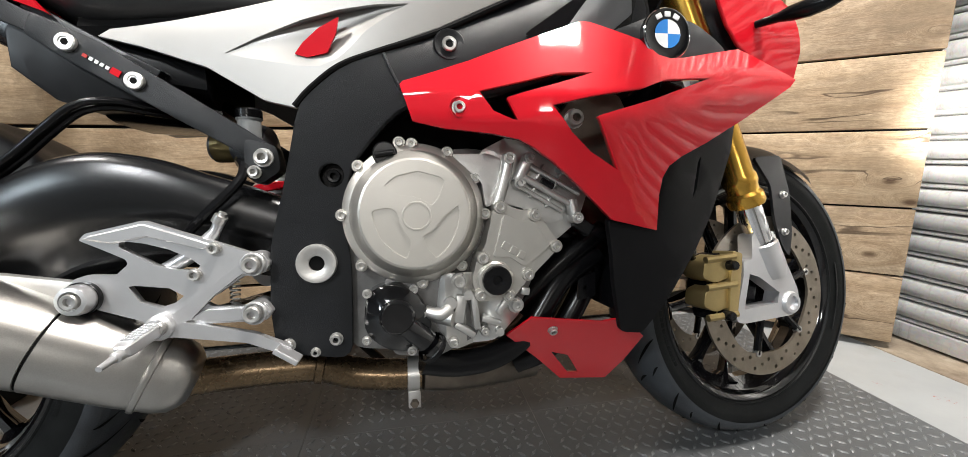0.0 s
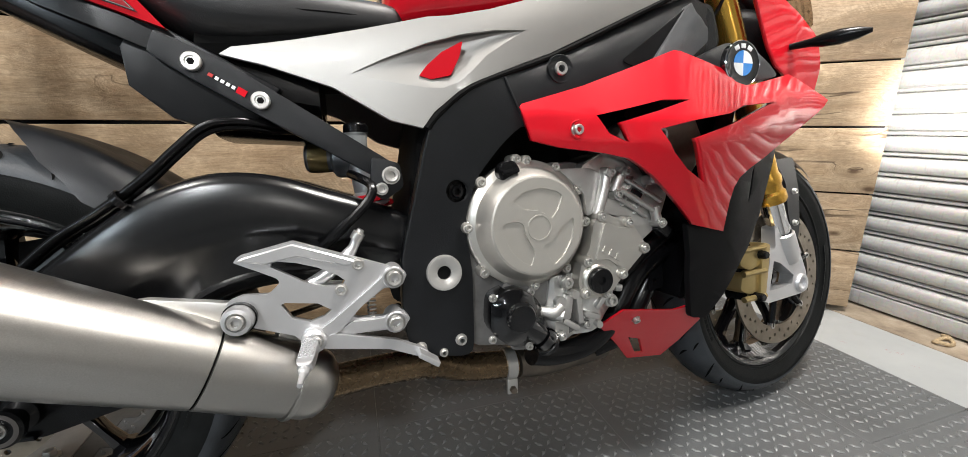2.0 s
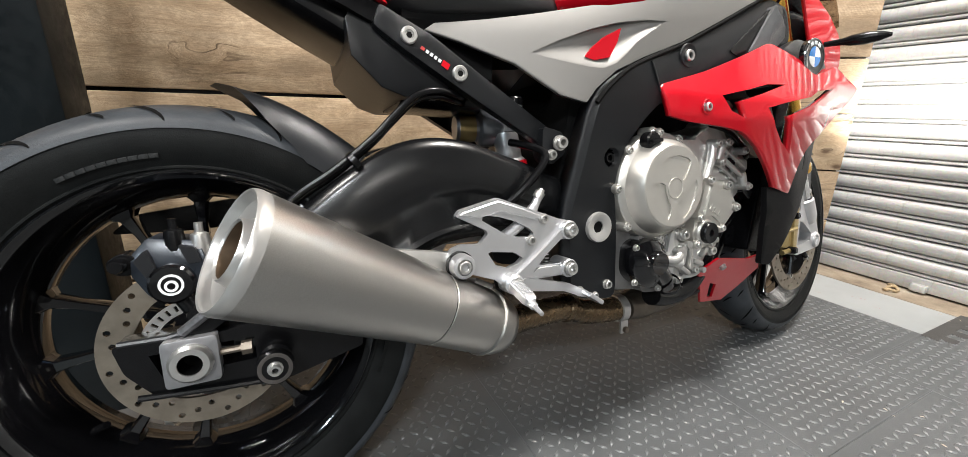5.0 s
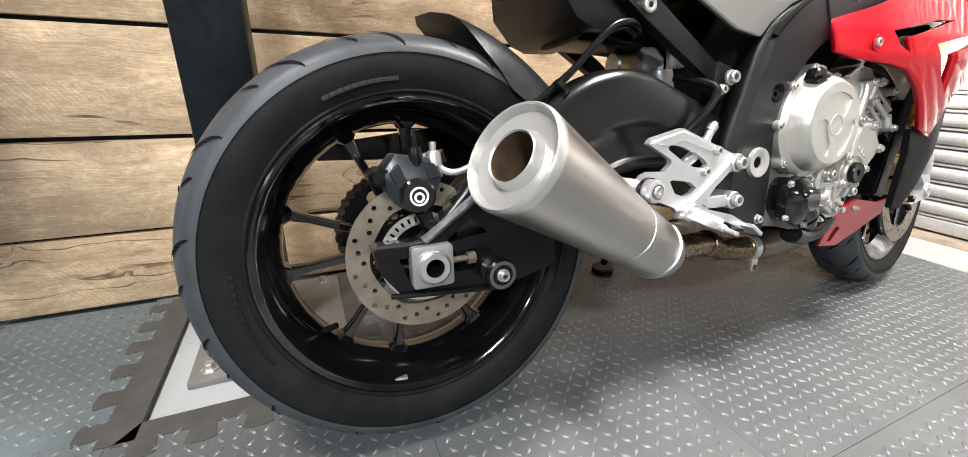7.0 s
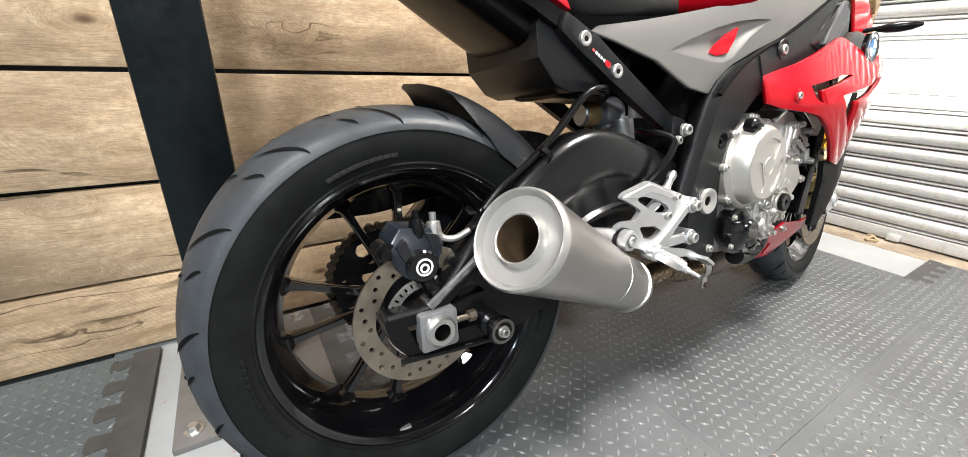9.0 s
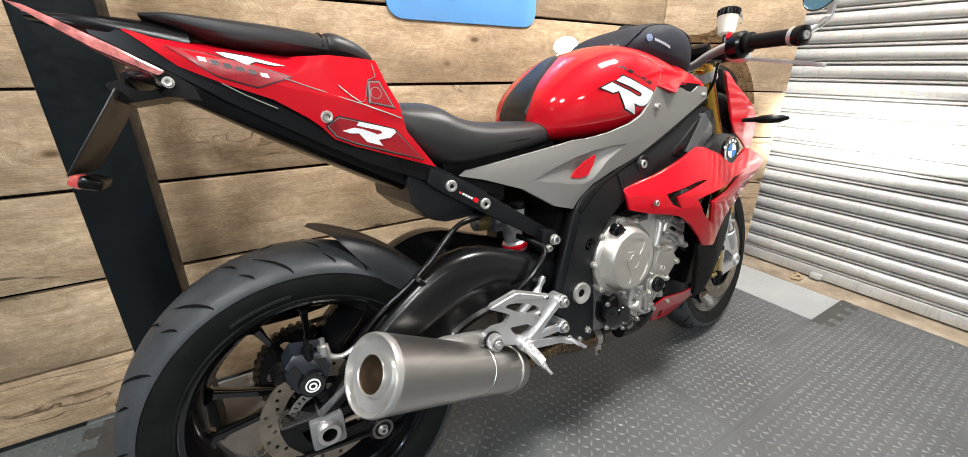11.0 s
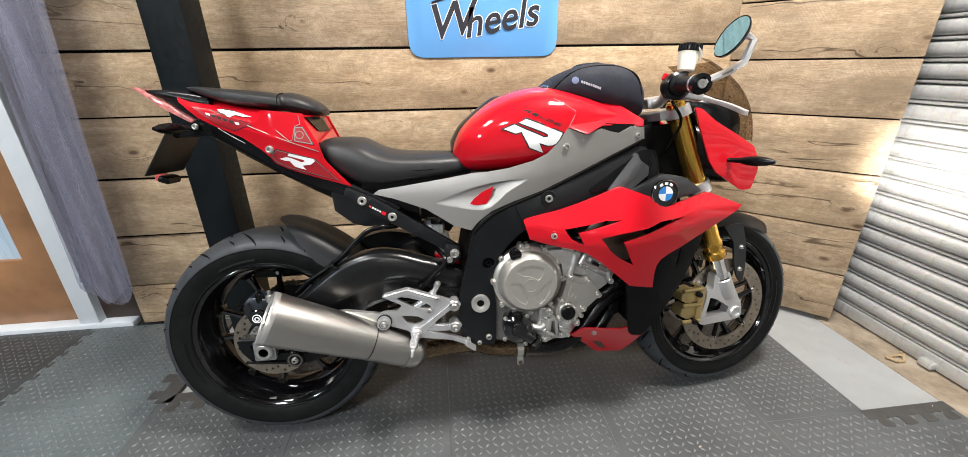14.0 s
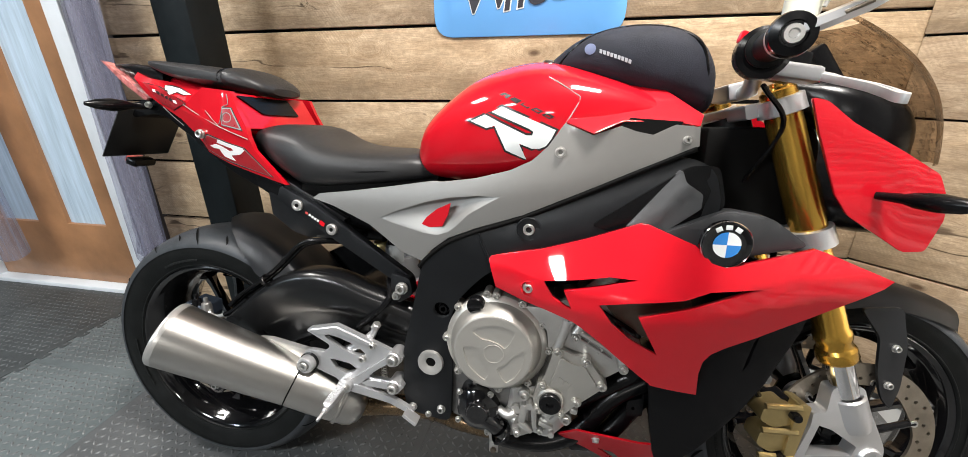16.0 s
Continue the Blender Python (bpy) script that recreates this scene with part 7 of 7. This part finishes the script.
for x, z in ((0.532, 0.430), (0.531, 0.366)):
    part("boss", lathe([(0, 0.010), (0.014, 0.010), (0.0155, 0.008), (0.0155, -0.03)], 24, at_side(x, -0.188, z)), ALU, rs)
    bolt(x, -0.198, z, 0.0105, rs)
for x, z in ((0.4855, 0.4523), (0.4615, 0.4195)):
    bolt(x, -0.190, z, 0.0070, rs)
part("silencer_hanger", panel(rounded([(0.20, 0.43), (0.235, 0.432), (0.335, 0.414), (0.345, 0.40), (0.335, 0.385), (0.30, 0.392), (0.22, 0.41)], 0.006), -0.178, 0.014, (), 0.004, 0), CAST, bike, "cast silencer hanger")
part("bush", lathe([(0, 0.011), (0.007, 0.011), (0.008, 0.004), (0.011, 0.004), (0.012, 0.013), (0.0165, 0.012), (0.0185, 0.006), (0.0185, -0.012)], 28, at_side(0.338, -0.198, 0.398)), ALU, rs, "round silver bush")
bolt(0.338, -0.206, 0.398, 0.0095, rs)
part("bush_ring", lathe([(0.0185, 0), (0.0205, 0.001), (0.0205, -0.008)], 28, at_side(0.338, -0.194, 0.398)), SATIN, rs)
peg = part("foot_peg", loft([[(u * 0.0100 * k, -w, v * 0.0085 * k) for u, v in ((-1, -0.6), (-0.6, -1), (0.6, -1), (1, -0.6), (1, 0.8), (0.8, 1), (-0.8, 1), (-1, 0.8))] for w, k in ((0.0, 0.8), (0.006, 1.0), (0.050, 1.0), (0.058, 0.85), (0.061, 0.55))]), ALU, bike, "knurled silver footrest")
peg.matrix_basis = pose(0.421, -0.200, 0.357, 9.7, 0, -4.5)
for k in range(9):
    for q in (-1, 0, 1):
        part("knurl", block(0.0048, 0.0026, 0.0022, 0.0006, Matrix.Translation((0.0060 * q, -0.010 - 0.0046 * k, 0.0088))), ALU, peg)
part("feeler", lathe([(0, 0.034), (0.0032, 0.033), (0.0042, 0.012), (0.0062, 0.010), (0.0066, 0.0), (0.0060, -0.006)], 14, pose(0, -0.058, -0.002, 90, 0, 0)), ALU, peg)
part("peg_knuckle", lathe([(0, 0.014), (0.012, 0.014), (0.016, 0.010), (0.017, -0.015), (0, -0.015)], 20, at_side(0.423, -0.192, 0.357)), ALU, rs)
bolt(0.427, -0.206, 0.358, 0.0075, rs)
ped = part("brake_pedal", panel(rounded([(0.425, 0.345), (0.445, 0.362), (0.53, 0.340), (0.566, 0.322), (0.575, 0.316), (0.570, 0.308), (0.556, 0.312), (0.52, 0.328), (0.44, 0.342)], 0.003), -0.196, 0.010, (), 0.002, 0.04), ALU, bike, "silver brake pedal")
part("toe_piece", block(0.034, 0.026, 0.008, 0.002, pose(0.572, -0.205, 0.311, 0, 35, 0)), ALU, ped)
part("master_cylinder", tube([(0.40, -0.170, 0.415), (0.445, -0.172, 0.440), (0.475, -0.172, 0.465), (0.490, -0.174, 0.492)], 0.0095, 14, 3, lambda t: 1.0 if t < 0.7 else 0.72), ALU, bike, "rear brake master cylinder")
part("banjo", lathe([(0, 0.012), (0.005, 0.012), (0.0055, 0.008), (0.0085, 0.007), (0.0085, -0.004), (0, -0.004)], 16, towards((0.487, -0.174, 0.488), (0.498, -0.176, 0.505))), BOLT, bike)
part("return_spring", tube([(0.500 + 0.006 * math.cos(k * 1.3), -0.17 + 0.006 * math.sin(k * 1.3), 0.405 - 0.0012 * k) for k in range(34)], 0.0013, 5, 2), BOLT, bike)
part("side_stand", tube([(0.56, 0.13, 0.29), (0.62, 0.22, 0.18), (0.675, 0.305, 0.085)], 0.011, 12, 3), SATIN, bike, "black side stand")
part("stand_foot", lathe([(0, 0.02), (0.03, 0.02), (0.033, 0.016), (0.033, 0.0), (0, 0.0)], 24, pose(0.68, 0.315, 0.066, 8, 0, 0) @ Matrix.Translation((0, 0, -0.018))), SATIN, bike, "round black stand foot")

# -- front end --
for s in (-1, 1):
    top, joint, low, axle = Vector((1.192, 0.103 * s, 0.955)), Vector((1.370, 0.103 * s, 0.480)), Vector((1.405, 0.103 * s, 0.385)), Vector((1.44, 0.103 * s, 0.290))
    ax = towards(top, joint)
    ln = (joint - top).length
    fk = part("fork_leg", lathe([(0, -0.004), (0.020, -0.004), (0.026, 0.0), (0.0275, 0.01), (0.0275, 0.16), (0.0285, 0.17), (0.0285, 0.26), (0.0265, 0.28), (0.0265, ln - 0.065), (0.0300, ln - 0.058), (0.0300, ln - 0.045), (0.0275, ln - 0.040), (0.0275, ln - 0.028), (0.0320, ln - 0.022), (0.0330, ln - 0.006), (0.0300, ln), (0, ln)], 36, ax), GOLD, bike, "gold anodised fork leg")
    part("fork_tube", tube([tuple(joint), tuple(low)], 0.0225, 28, 0), CHROME, fk, "polished fork tube")
    part("fork_cap", lathe([(0, -0.012), (0.010, -0.012), (0.010, -0.006), (0.022, -0.005), (0.024, 0.002)], 24, ax), GOLD, fk)
    FT = rounded([(1.362, 0.425), (1.418, 0.430), (1.436, 0.378), (1.468, 0.312), (1.470, 0.285), (1.452, 0.266), (1.325, 0.262), (1.308, 0.268), (1.310, 0.285), (1.330, 0.350), (1.332, 0.378), (1.355, 0.378)], 0.008)
    FH = [(1.345, 0.352), (1.368, 0.345), (1.418, 0.312), (1.412, 0.292), (1.328, 0.288)]
    part("axle_foot", panel(FT, lambda x, z: -0.122 + 0.10 * max(0, z - 0.36), 0.030, (FH,), 0.006, 0.025, (), s > 0), ALU, fk, "silver cast radial axle foot")
    part("foot_collar", lathe([(0.026, 0), (0.030, 0.003), (0.032, 0.05), (0.028, 0.07)], 28, towards(low + (joint - low) * 0.25, axle)), ALU, fk)
    part("axle_end", lathe([(0.013, -0.02), (0.013, 0.006), (0.019, 0.006), (0.022, 0.002), (0.022, -0.02)], 24, at_side(1.445, -0.122 if s < 0 else 0.08, 0.290)), ALU, fk)
    part("axle_hollow", lathe([(0, -0.004), (0.0135, -0.004), (0.0135, 0.004)], 20, at_side(1.445, -0.122 if s < 0 else 0.08, 0.290)), SOOT, fk)
    cl = part("front_caliper", panel(rounded([(1.270, 0.385), (1.302, 0.394), (1.318, 0.372), (1.312, 0.335), (1.300, 0.275), (1.272, 0.270), (1.262, 0.330)], 0.006), -0.100, 0.04, (), 0.005, 0.03, (), s > 0), SATIN, bike, "gold four-piston front brake caliper")
    for dz in (0.0, -0.052):
        part("caliper_lobe", panel(rounded([(1.246, 0.380 + dz), (1.276, 0.392 + dz), (1.300, 0.384 + dz), (1.296, 0.350 + dz), (1.262, 0.342 + dz), (1.242, 0.352 + dz)], 0.007), lambda x, z: -0.122 + 0.3 * max(0, 1.268 - x), 0.045, (), 0.010, 0, (), s > 0, 3), PALEGOLD, cl)
    part("caliper_rail", panel(rounded([(1.300, 0.398), (1.322, 0.392), (1.316, 0.345), (1.304, 0.278), (1.284, 0.274), (1.290, 0.330)], 0.005), -0.128, 0.045, (), 0.007, 0, (), s > 0, 3), PALEGOLD, cl)
    for dz in (0.388, 0.338, 0.284):
        part("caliper_rib", tube([(1.246, -0.118 * -s, dz - 0.004), (1.305, -0.126 * -s, dz)], 0.0065, 8, 0), PALEGOLD, cl)
    for z in (0.372, 0.283):
        part("caliper_bolt", lathe([(0, 0.016), (0.007, 0.016), (0.009, 0.012), (0.009, -0.01)], 14, at_side(1.295 - (0.012 if z < 0.3 else 0), -0.122 if s < 0 else 0.105, z)), SATIN, cl)
    part("yoke_clamp", lathe([(0.0275, 0), (0.035, 0.001), (0.036, 0.028), (0.0275, 0.030)], 30, towards(top + (joint - top).normalized() * 0.012, joint)), ALU, fk, "silver top yoke clamp")
    part("yoke_clamp", lathe([(0.028, 0), (0.036, 0.001), (0.037, 0.034), (0.028, 0.036)], 30, towards(top + (joint - top).normalized() * 0.245, joint)), ALU, fk, "silver lower yoke clamp")
part("top_yoke", panel(rounded([(1.145, 0.930), (1.225, 0.948), (1.225, 0.925), (1.150, 0.905)], 0.006), -0.10, 0.20, (), 0.004, 0), ALU, bike, "silver top yoke")
part("lower_yoke", panel(rounded([(1.225, 0.722), (1.305, 0.728), (1.31, 0.700), (1.235, 0.695)], 0.006), -0.10, 0.20, (), 0.004, 0), ALU, bike, "silver lower yoke")
part("steering_head", tube([(1.15, 0, 0.92), (1.245, 0, 0.68)], 0.04, 18, 0), FRAME, bike)
mud = bmesh.new()
rows = []
for i in range(15):
    ang = radians(52 + 78 * i / 14)
    row = []
    for k in range(9):
        u = -1 + 2 * k / 8
        r = 0.318 - 0.045 * abs(u) ** 2.4 + (0.012 * (1 - i / 3) if i < 3 else 0)
        row.append(mud.verts.new((1.44 + r * math.cos(ang), 0.078 * u * (0.75 + 0.25 * min(1, i / 4)), 0.299 + r * math.sin(ang))))
    rows.append(row)
for p, q in zip(rows, rows[1:]):
    for k in range(8):
        mud.faces.new((p[k], p[k + 1], q[k + 1], q[k]))
bmesh.ops.solidify(mud, geom=mud.faces[:], thickness=0.003)
mg = part("front_mudguard", mud, GREYP, bike, "dark grey front mudguard", sharp=45)
for lf in (False, True):
    st = part("mudguard_stay", panel(rounded([(1.405, 0.575), (1.478, 0.580), (1.500, 0.50), (1.502, 0.42), (1.492, 0.372), (1.470, 0.40), (1.455, 0.45), (1.448, 0.52)], 0.012), -0.092, 0.006, (), 0.002, 0.04, (), lf), GREYP, mg)
for z in (0.50, 0.425):
    bolt(1.478, -0.094, z, 0.0062, mg)
part("brake_hose", tube([(1.255, -0.095, 0.385), (1.235, -0.10, 0.43), (1.245, -0.10, 0.50), (1.24, -0.085, 0.58), (1.25, -0.06, 0.68)], 0.0055, 8), SATIN, bike, "front brake hose")
# headlamp cowl
NO = rounded([(1.222, 0.945), (1.245, 0.940), (1.286, 0.907), (1.419, 0.832), (1.434, 0.80), (1.442, 0.761), (1.430, 0.707), (1.397, 0.705), (1.304, 0.762), (1.280, 0.794), (1.237, 0.898)], 0.006)


def nose_flank(x, z):
    fold = z - 0.90 + 0.55 * (x - 1.286)
    return -0.150 + 0.12 * max(0, x - 1.36) + 0.11 * (fold + math.sqrt(fold * fold + 0.0003)) + 0.10 * max(0, 0.78 - z)


for lf in (False, True):
    part("headlamp_cowl", panel(NO, nose_flank, 0.008, (), 0.0025, 0.03, (((1.25, 0.86), (1.45, 0.86)), ((1.36, 0.7), (1.36, 1.0))), lf), RED, bike, "glossy red headlamp cowl side", 32, None if lf else nose_flank)
nose = part("headlamp", spline_loft([(1.27, 0.10, 0.74, 0.91), (1.32, 0.125, 0.725, 0.90), (1.40, 0.118, 0.715, 0.86), (1.45, 0.09, 0.73, 0.82), (1.475, 0.04, 0.75, 0.79)], 4, 3.0, 24), SATIN, bike, "black headlamp unit")
part("headlamp_glass", lathe([(0, 0.012), (0.03, 0.008), (0.045, 0.0), (0.045, -0.02)], 24, towards((1.462, -0.045, 0.775), (1.6, -0.05, 0.765))), CHROME, nose)
part("headlamp_glass", lathe([(0, 0.012), (0.03, 0.008), (0.045, 0.0), (0.045, -0.02)], 24, towards((1.462, 0.045, 0.775), (1.6, 0.05, 0.765))), CHROME, nose)
scr = bmesh.new()
rows = []
for i in range(25):
    t = i / 24
    x, z = 1.478 - 0.135 * t ** 3.0, 0.845 + 0.235 * t
    w = 0.150 - 0.065 * t ** 1.5
    rows.append([scr.verts.new((x - 0.08 * (u * u), w * u, z)) for u in [-1 + 2 * k / 30 for k in range(31)]])
for p, q in zip(rows, rows[1:]):
    for k in range(30):
        scr.faces.new((p[k], p[k + 1], q[k + 1], q[k]))
bmesh.ops.solidify(scr, geom=scr.faces[:], thickness=0.003)
part("fly_screen", scr, SMOKE, bike, "dark smoked fly screen", sharp=60)
part("instrument_cowl", spline_loft([(1.235, 0.060, 0.93, 0.985), (1.30, 0.100, 0.86, 0.985), (1.37, 0.105, 0.84, 0.968), (1.41, 0.085, 0.84, 0.935), (1.435, 0.05, 0.84, 0.89)], 4, 3.0, 24), SATIN, bike, "black cowl round the instruments")
part("clock", block(0.03, 0.14, 0.08, 0.008, pose(1.275, 0.0, 1.0, 0, -35, 0)), SATIN, bike, "black instrument panel")
part("screen_mount", block(0.05, 0.12, 0.06, 0.008, pose(1.34, 0.0, 0.925, 0, -30, 0)), SATIN, bike)
# handlebar
LEVER = surface("lever_alloy", (0.48, 0.48, 0.48), 0.32, 0.35)
# the far bar end stands further back, as the bars are turned
FAR_BACK = 0.057
hb = part("handlebar", tube([(1.078, -0.36, 0.987), (1.105, -0.24, 0.998), (1.135, -0.15, 0.985), (1.155, -0.08, 0.962), (1.160, 0, 0.960), (1.155, 0.08, 0.962), (1.135, 0.15, 0.985), (1.105, 0.24, 0.998), (1.078, 0.36, 0.987)], 0.013, 14), ALU, bike, "silver tapered handlebar")
for s in (-1, 1):
    g0, g1 = Vector((1.098, 0.265 * s, 0.995)), Vector((1.071, 0.382 * s, 0.986))
    gl = (g1 - g0).length
    gr = part("grip", lathe([(0, 0), (0.022, 0), (0.024, 0.004), (0.024, 0.010), (0.0175, 0.014)] + [(0.0175 + 0.0006 * (k % 2), 0.018 + k * (gl - 0.022) / 16) for k in range(17)] + [(0.019, gl), (0, gl)], 24, towards(g0, g1)), RUBBER, hb, "black rubber grip")
    part("bar_end", lathe([(0.018, gl), (0.021, gl + 0.001), (0.0225, gl + 0.010), (0.021, gl + 0.019), (0.013, gl + 0.022), (0.012, gl + 0.019), (0, gl + 0.019)], 28, towards(g0, g1)), SATIN, hb, "black bar-end weight")
    part("bar_end_screw", lathe([(0, gl + 0.021), (0.004, gl + 0.021), (0.005, gl + 0.024), (0.009, gl + 0.024), (0.010, gl + 0.019)], 16, towards(g0, g1)), BOLT, hb)
    part("clamp_ring", lathe([(0.019, gl - 0.010), (0.021, gl - 0.009), (0.021, gl - 0.001), (0.019, gl)], 24, towards(g0, g1)), ALU, hb)
    part("switchgear", block(0.048, 0.040, 0.056, 0.012, pose(1.105, 0.238 * s, 0.990, 0, 10, 14 * s)), SATIN, hb, "black switch housing")
    part("switch_drum", lathe([(0, 0), (0.030, 0), (0.033, 0.006), (0.033, 0.030), (0.026, 0.036), (0, 0.036)], 28, towards((1.105, 0.225 * s, 0.993), (1.098, 0.27 * s, 0.992))), SATIN, hb)
    back = 0.0 if s < 0 else FAR_BACK
    arm = part("mirror_arm", tube([(1.066 - back, 0.386 * s, 0.986), (1.078 - back, 0.398 * s, 0.990), (1.122 - back, 0.405 * s, 1.008), (1.149 - back, 0.410 * s, 1.025), (1.163 - back, 0.412 * s, 1.066), (1.150 - back, 0.408 * s, 1.076)], 0.0078, 6, 0), ALU, hb, "silver bar-end mirror arm")
    # dark rod laid on the arm to draw the shade of its slot
    part("arm_slot", tube([(1.104 - back, 0.4085 * s, 1.0005), (1.124 - back, 0.4125 * s, 1.0095)], 0.0022, 8, 0), SOOT, arm)
    mm = pose(1.124 - back, -0.400 if s < 0 else 0.362, 1.074 if s < 0 else 1.100, 0, -62 if s < 0 else -50, -16 * s) @ Matrix.Rotation(radians(14 * s), 4, "Z")
    if s > 0:
        mm = towards((1.067, 0.362, 1.098), (0.35, -0.25, 1.28))
    mr = part("bar_end_mirror", lathe([(0, -0.012), (0.027, -0.010), (0.043, -0.004), (0.0455, 0.002), (0.044, 0.004), (0.0425, 0.0025)], 36, mm, False, 0.70), SATIN, bike, "round bar-end mirror with a black shell")
    part("mirror_glass", lathe([(0, 0.0026), (0.0428, 0.0026)], 36, mm, False, 0.70), BLUEMIRROR, mr, "blue-tinted mirror glass")
    # levers
    lv = part("lever", panel(rounded([(-0.02, 0.013), (0.015, 0.014), (0.040, 0.006), (0.070, 0.010), (0.110, 0.011), (0.150, 0.003), (0.178, -0.006), (0.186, -0.006), (0.193, -0.012), (0.190, -0.021), (0.180, -0.022), (0.150, -0.012), (0.110, -0.003), (0.070, -0.003), (0.035, -0.008), (-0.02, -0.012)], 0.004), -0.006, 0.012, ([(0.120, 0.005), (0.150, -0.002), (0.172, -0.011), (0.150, -0.0065), (0.120, 0.0005)],), 0.002, 0.02), LEVER, hb, "silver adjustable lever")
    base, tip = Vector((1.190, 0.222 * s, 0.966)), Vector((1.182, 0.392 * s, 0.926))
    ux = (tip - base).normalized()
    uz = (Vector((1, 0, 0)) - ux * ux.x).normalized()
    uy = uz.cross(ux)
    lv.matrix_basis = Matrix((ux, uy, uz)).transposed().to_4x4()
    lv.location = base
    lv.scale = (1.0, 0.8, 0.66)
    part("lever_perch", block(0.060, 0.040, 0.022, 0.006, pose(1.160, 0.212 * s, 0.972, 0, 10, 4 * s)), ALU, hb)
part("kill_switch", block(0.016, 0.012, 0.018, 0.004, pose(1.085, -0.225, 1.016, 0, 20, 0)), RED, hb, "red engine stop switch")
part("bar_clamp", block(0.05, 0.10, 0.03, 0.006, pose(1.158, 0, 0.965, 0, -12, 0)), ALU, hb)
res = part("fluid_reservoir", lathe([(0, -0.038), (0.016, -0.038), (0.021, -0.034), (0.0245, 0.0), (0.025, 0.012), (0, 0.012)], 28, pose(1.176, -0.168, 1.072, 0, 8, 0)), FLUID, bike, "yellowed clear brake fluid reservoir")
part("reservoir_cap", lathe([(0, 0.030), (0.023, 0.030), (0.026, 0.027), (0.0265, 0.012), (0.024, 0.010)], 24, pose(1.176, -0.168, 1.072, 0, 8, 0)), SATIN, res, "black ribbed cap")
for q in range(18):
    a = math.tau * q / 18
    part("cap_rib", tube([(0.0272 * math.cos(a), 0.0272 * math.sin(a), 0.013), (0.0272 * math.cos(a), 0.0272 * math.sin(a), 0.027)], 0.0022, 5, 0), SATIN, res).matrix_basis = pose(1.176, -0.168, 1.072, 0, 8, 0)
part("reservoir_post", tube([(1.172, -0.168, 1.036), (1.166, -0.170, 1.010), (1.158, -0.175, 0.990)], 0.008, 10, 2), SATIN, res)
part("reservoir_clip", tube([(1.186, -0.192, 1.090), (1.194, -0.195, 1.075), (1.190, -0.195, 1.06)], 0.003, 6), BOLT, res)
part("master_cylinder", block(0.05, 0.06, 0.04, 0.008, pose(1.155, -0.185, 0.985, 0, 10, 0)), SATIN, bike)
part("wiring_cable", tube([(1.14, -0.17, 0.96), (1.20, -0.12, 0.90), (1.17, -0.07, 0.80)], 0.004, 8), SATIN, bike, "black control cable")
part("front_core", span(1.10, 1.26, -0.075, 0.075, 0.72, 0.90, 0.01), VOIDBLACK, bike, "dark wiring behind the headlamp")

# the front end is turned a little to the left
STEER_AXIS = Vector((-0.095, 0, 0.24))
STEER = Matrix.Translation((-0.012, 0, 0.0)) @ Matrix.Translation((1.15, 0, 0.92)) @ Matrix.Rotation(radians(8), 4, STEER_AXIS) @ Matrix.Translation((-1.15, 0, -0.92))
for ob in list(bike.children):
    if ob.name.split(".")[0] in ("front_wheel", "fork_leg", "front_caliper", "front_mudguard", "top_yoke", "lower_yoke"):
        ob.matrix_basis = STEER @ ob.matrix_basis

# -- tank bag --
bag = thing("tank_bag", "black fabric tank bag strapped on the fuel tank", "bag", LEAN)
BAG = [(0.800, 0.05, 0.992, 1.000), (0.825, 0.10, 0.985, 1.022), (0.87, 0.135, 0.975, 1.052), (0.93, 0.150, 0.955, 1.070), (1.0, 0.150, 0.935, 1.072), (1.055, 0.140, 0.922, 1.055), (1.088, 0.115, 0.92, 1.015), (1.100, 0.07, 0.93, 0.975)]
body = part("bag_body", spline_loft(BAG, 5, 3.2, 36), FABRIC, bag)


def bag_flank(x, z):
    hw, z0, z1 = lerp_table(BAG, x)
    zc, hz = (z0 + z1) / 2, (z1 - z0) / 2
    s = min(0.98, abs((z - zc) / hz))
    return -hw * max(0.0, 1 - s ** 3.2) ** (1 / 3.2)


part("zip_piping", tube([(x, bag_flank(x, z) - 0.001, z) for x, z in ((0.83, 1.000), (0.86, 1.030), (0.90, 1.050), (0.96, 1.058), (1.02, 1.052), (1.055, 1.030), (1.07, 0.99), (1.075, 0.94))], 0.0035, 8, 5), SATIN, body, "black piped seam")
decal([(0.882 + 0.009 * math.cos(k * math.pi / 8), 1.022 + 0.009 * math.sin(k * math.pi / 8)) for k in range(16)], surface("pale_blue_print", (0.13, 0.16, 0.27), 0.7), body, "print_dot", 0.003, (), "pale round print", bag_flank)
for k in range(9):
    decal([(0.897 + 0.0058 * k, 1.021 - 0.0022 * k), (0.9015 + 0.0058 * k, 1.0195 - 0.0022 * k), (0.9010 + 0.0058 * k, 1.0135 - 0.0022 * k), (0.897 + 0.0058 * k, 1.015 - 0.0022 * k)], GREYPRINT, body, "print_bar", 0.003, (), "small white bar of printing", bag_flank)
part("carry_handle", tube([(0.935, 0.0, 1.070), (0.95, 0.0, 1.077), (1.0, 0.0, 1.079), (1.025, 0.0, 1.070)], 0.005, 8), FABRIC, bag)
part("strap", tube([(0.80, -0.06, 0.996), (0.79, -0.10, 0.99), (0.80, -0.13, 0.98)], 0.005, 8), FABRIC, bag)

# ---- small pieces of the floor ----
treads()
crumbs()
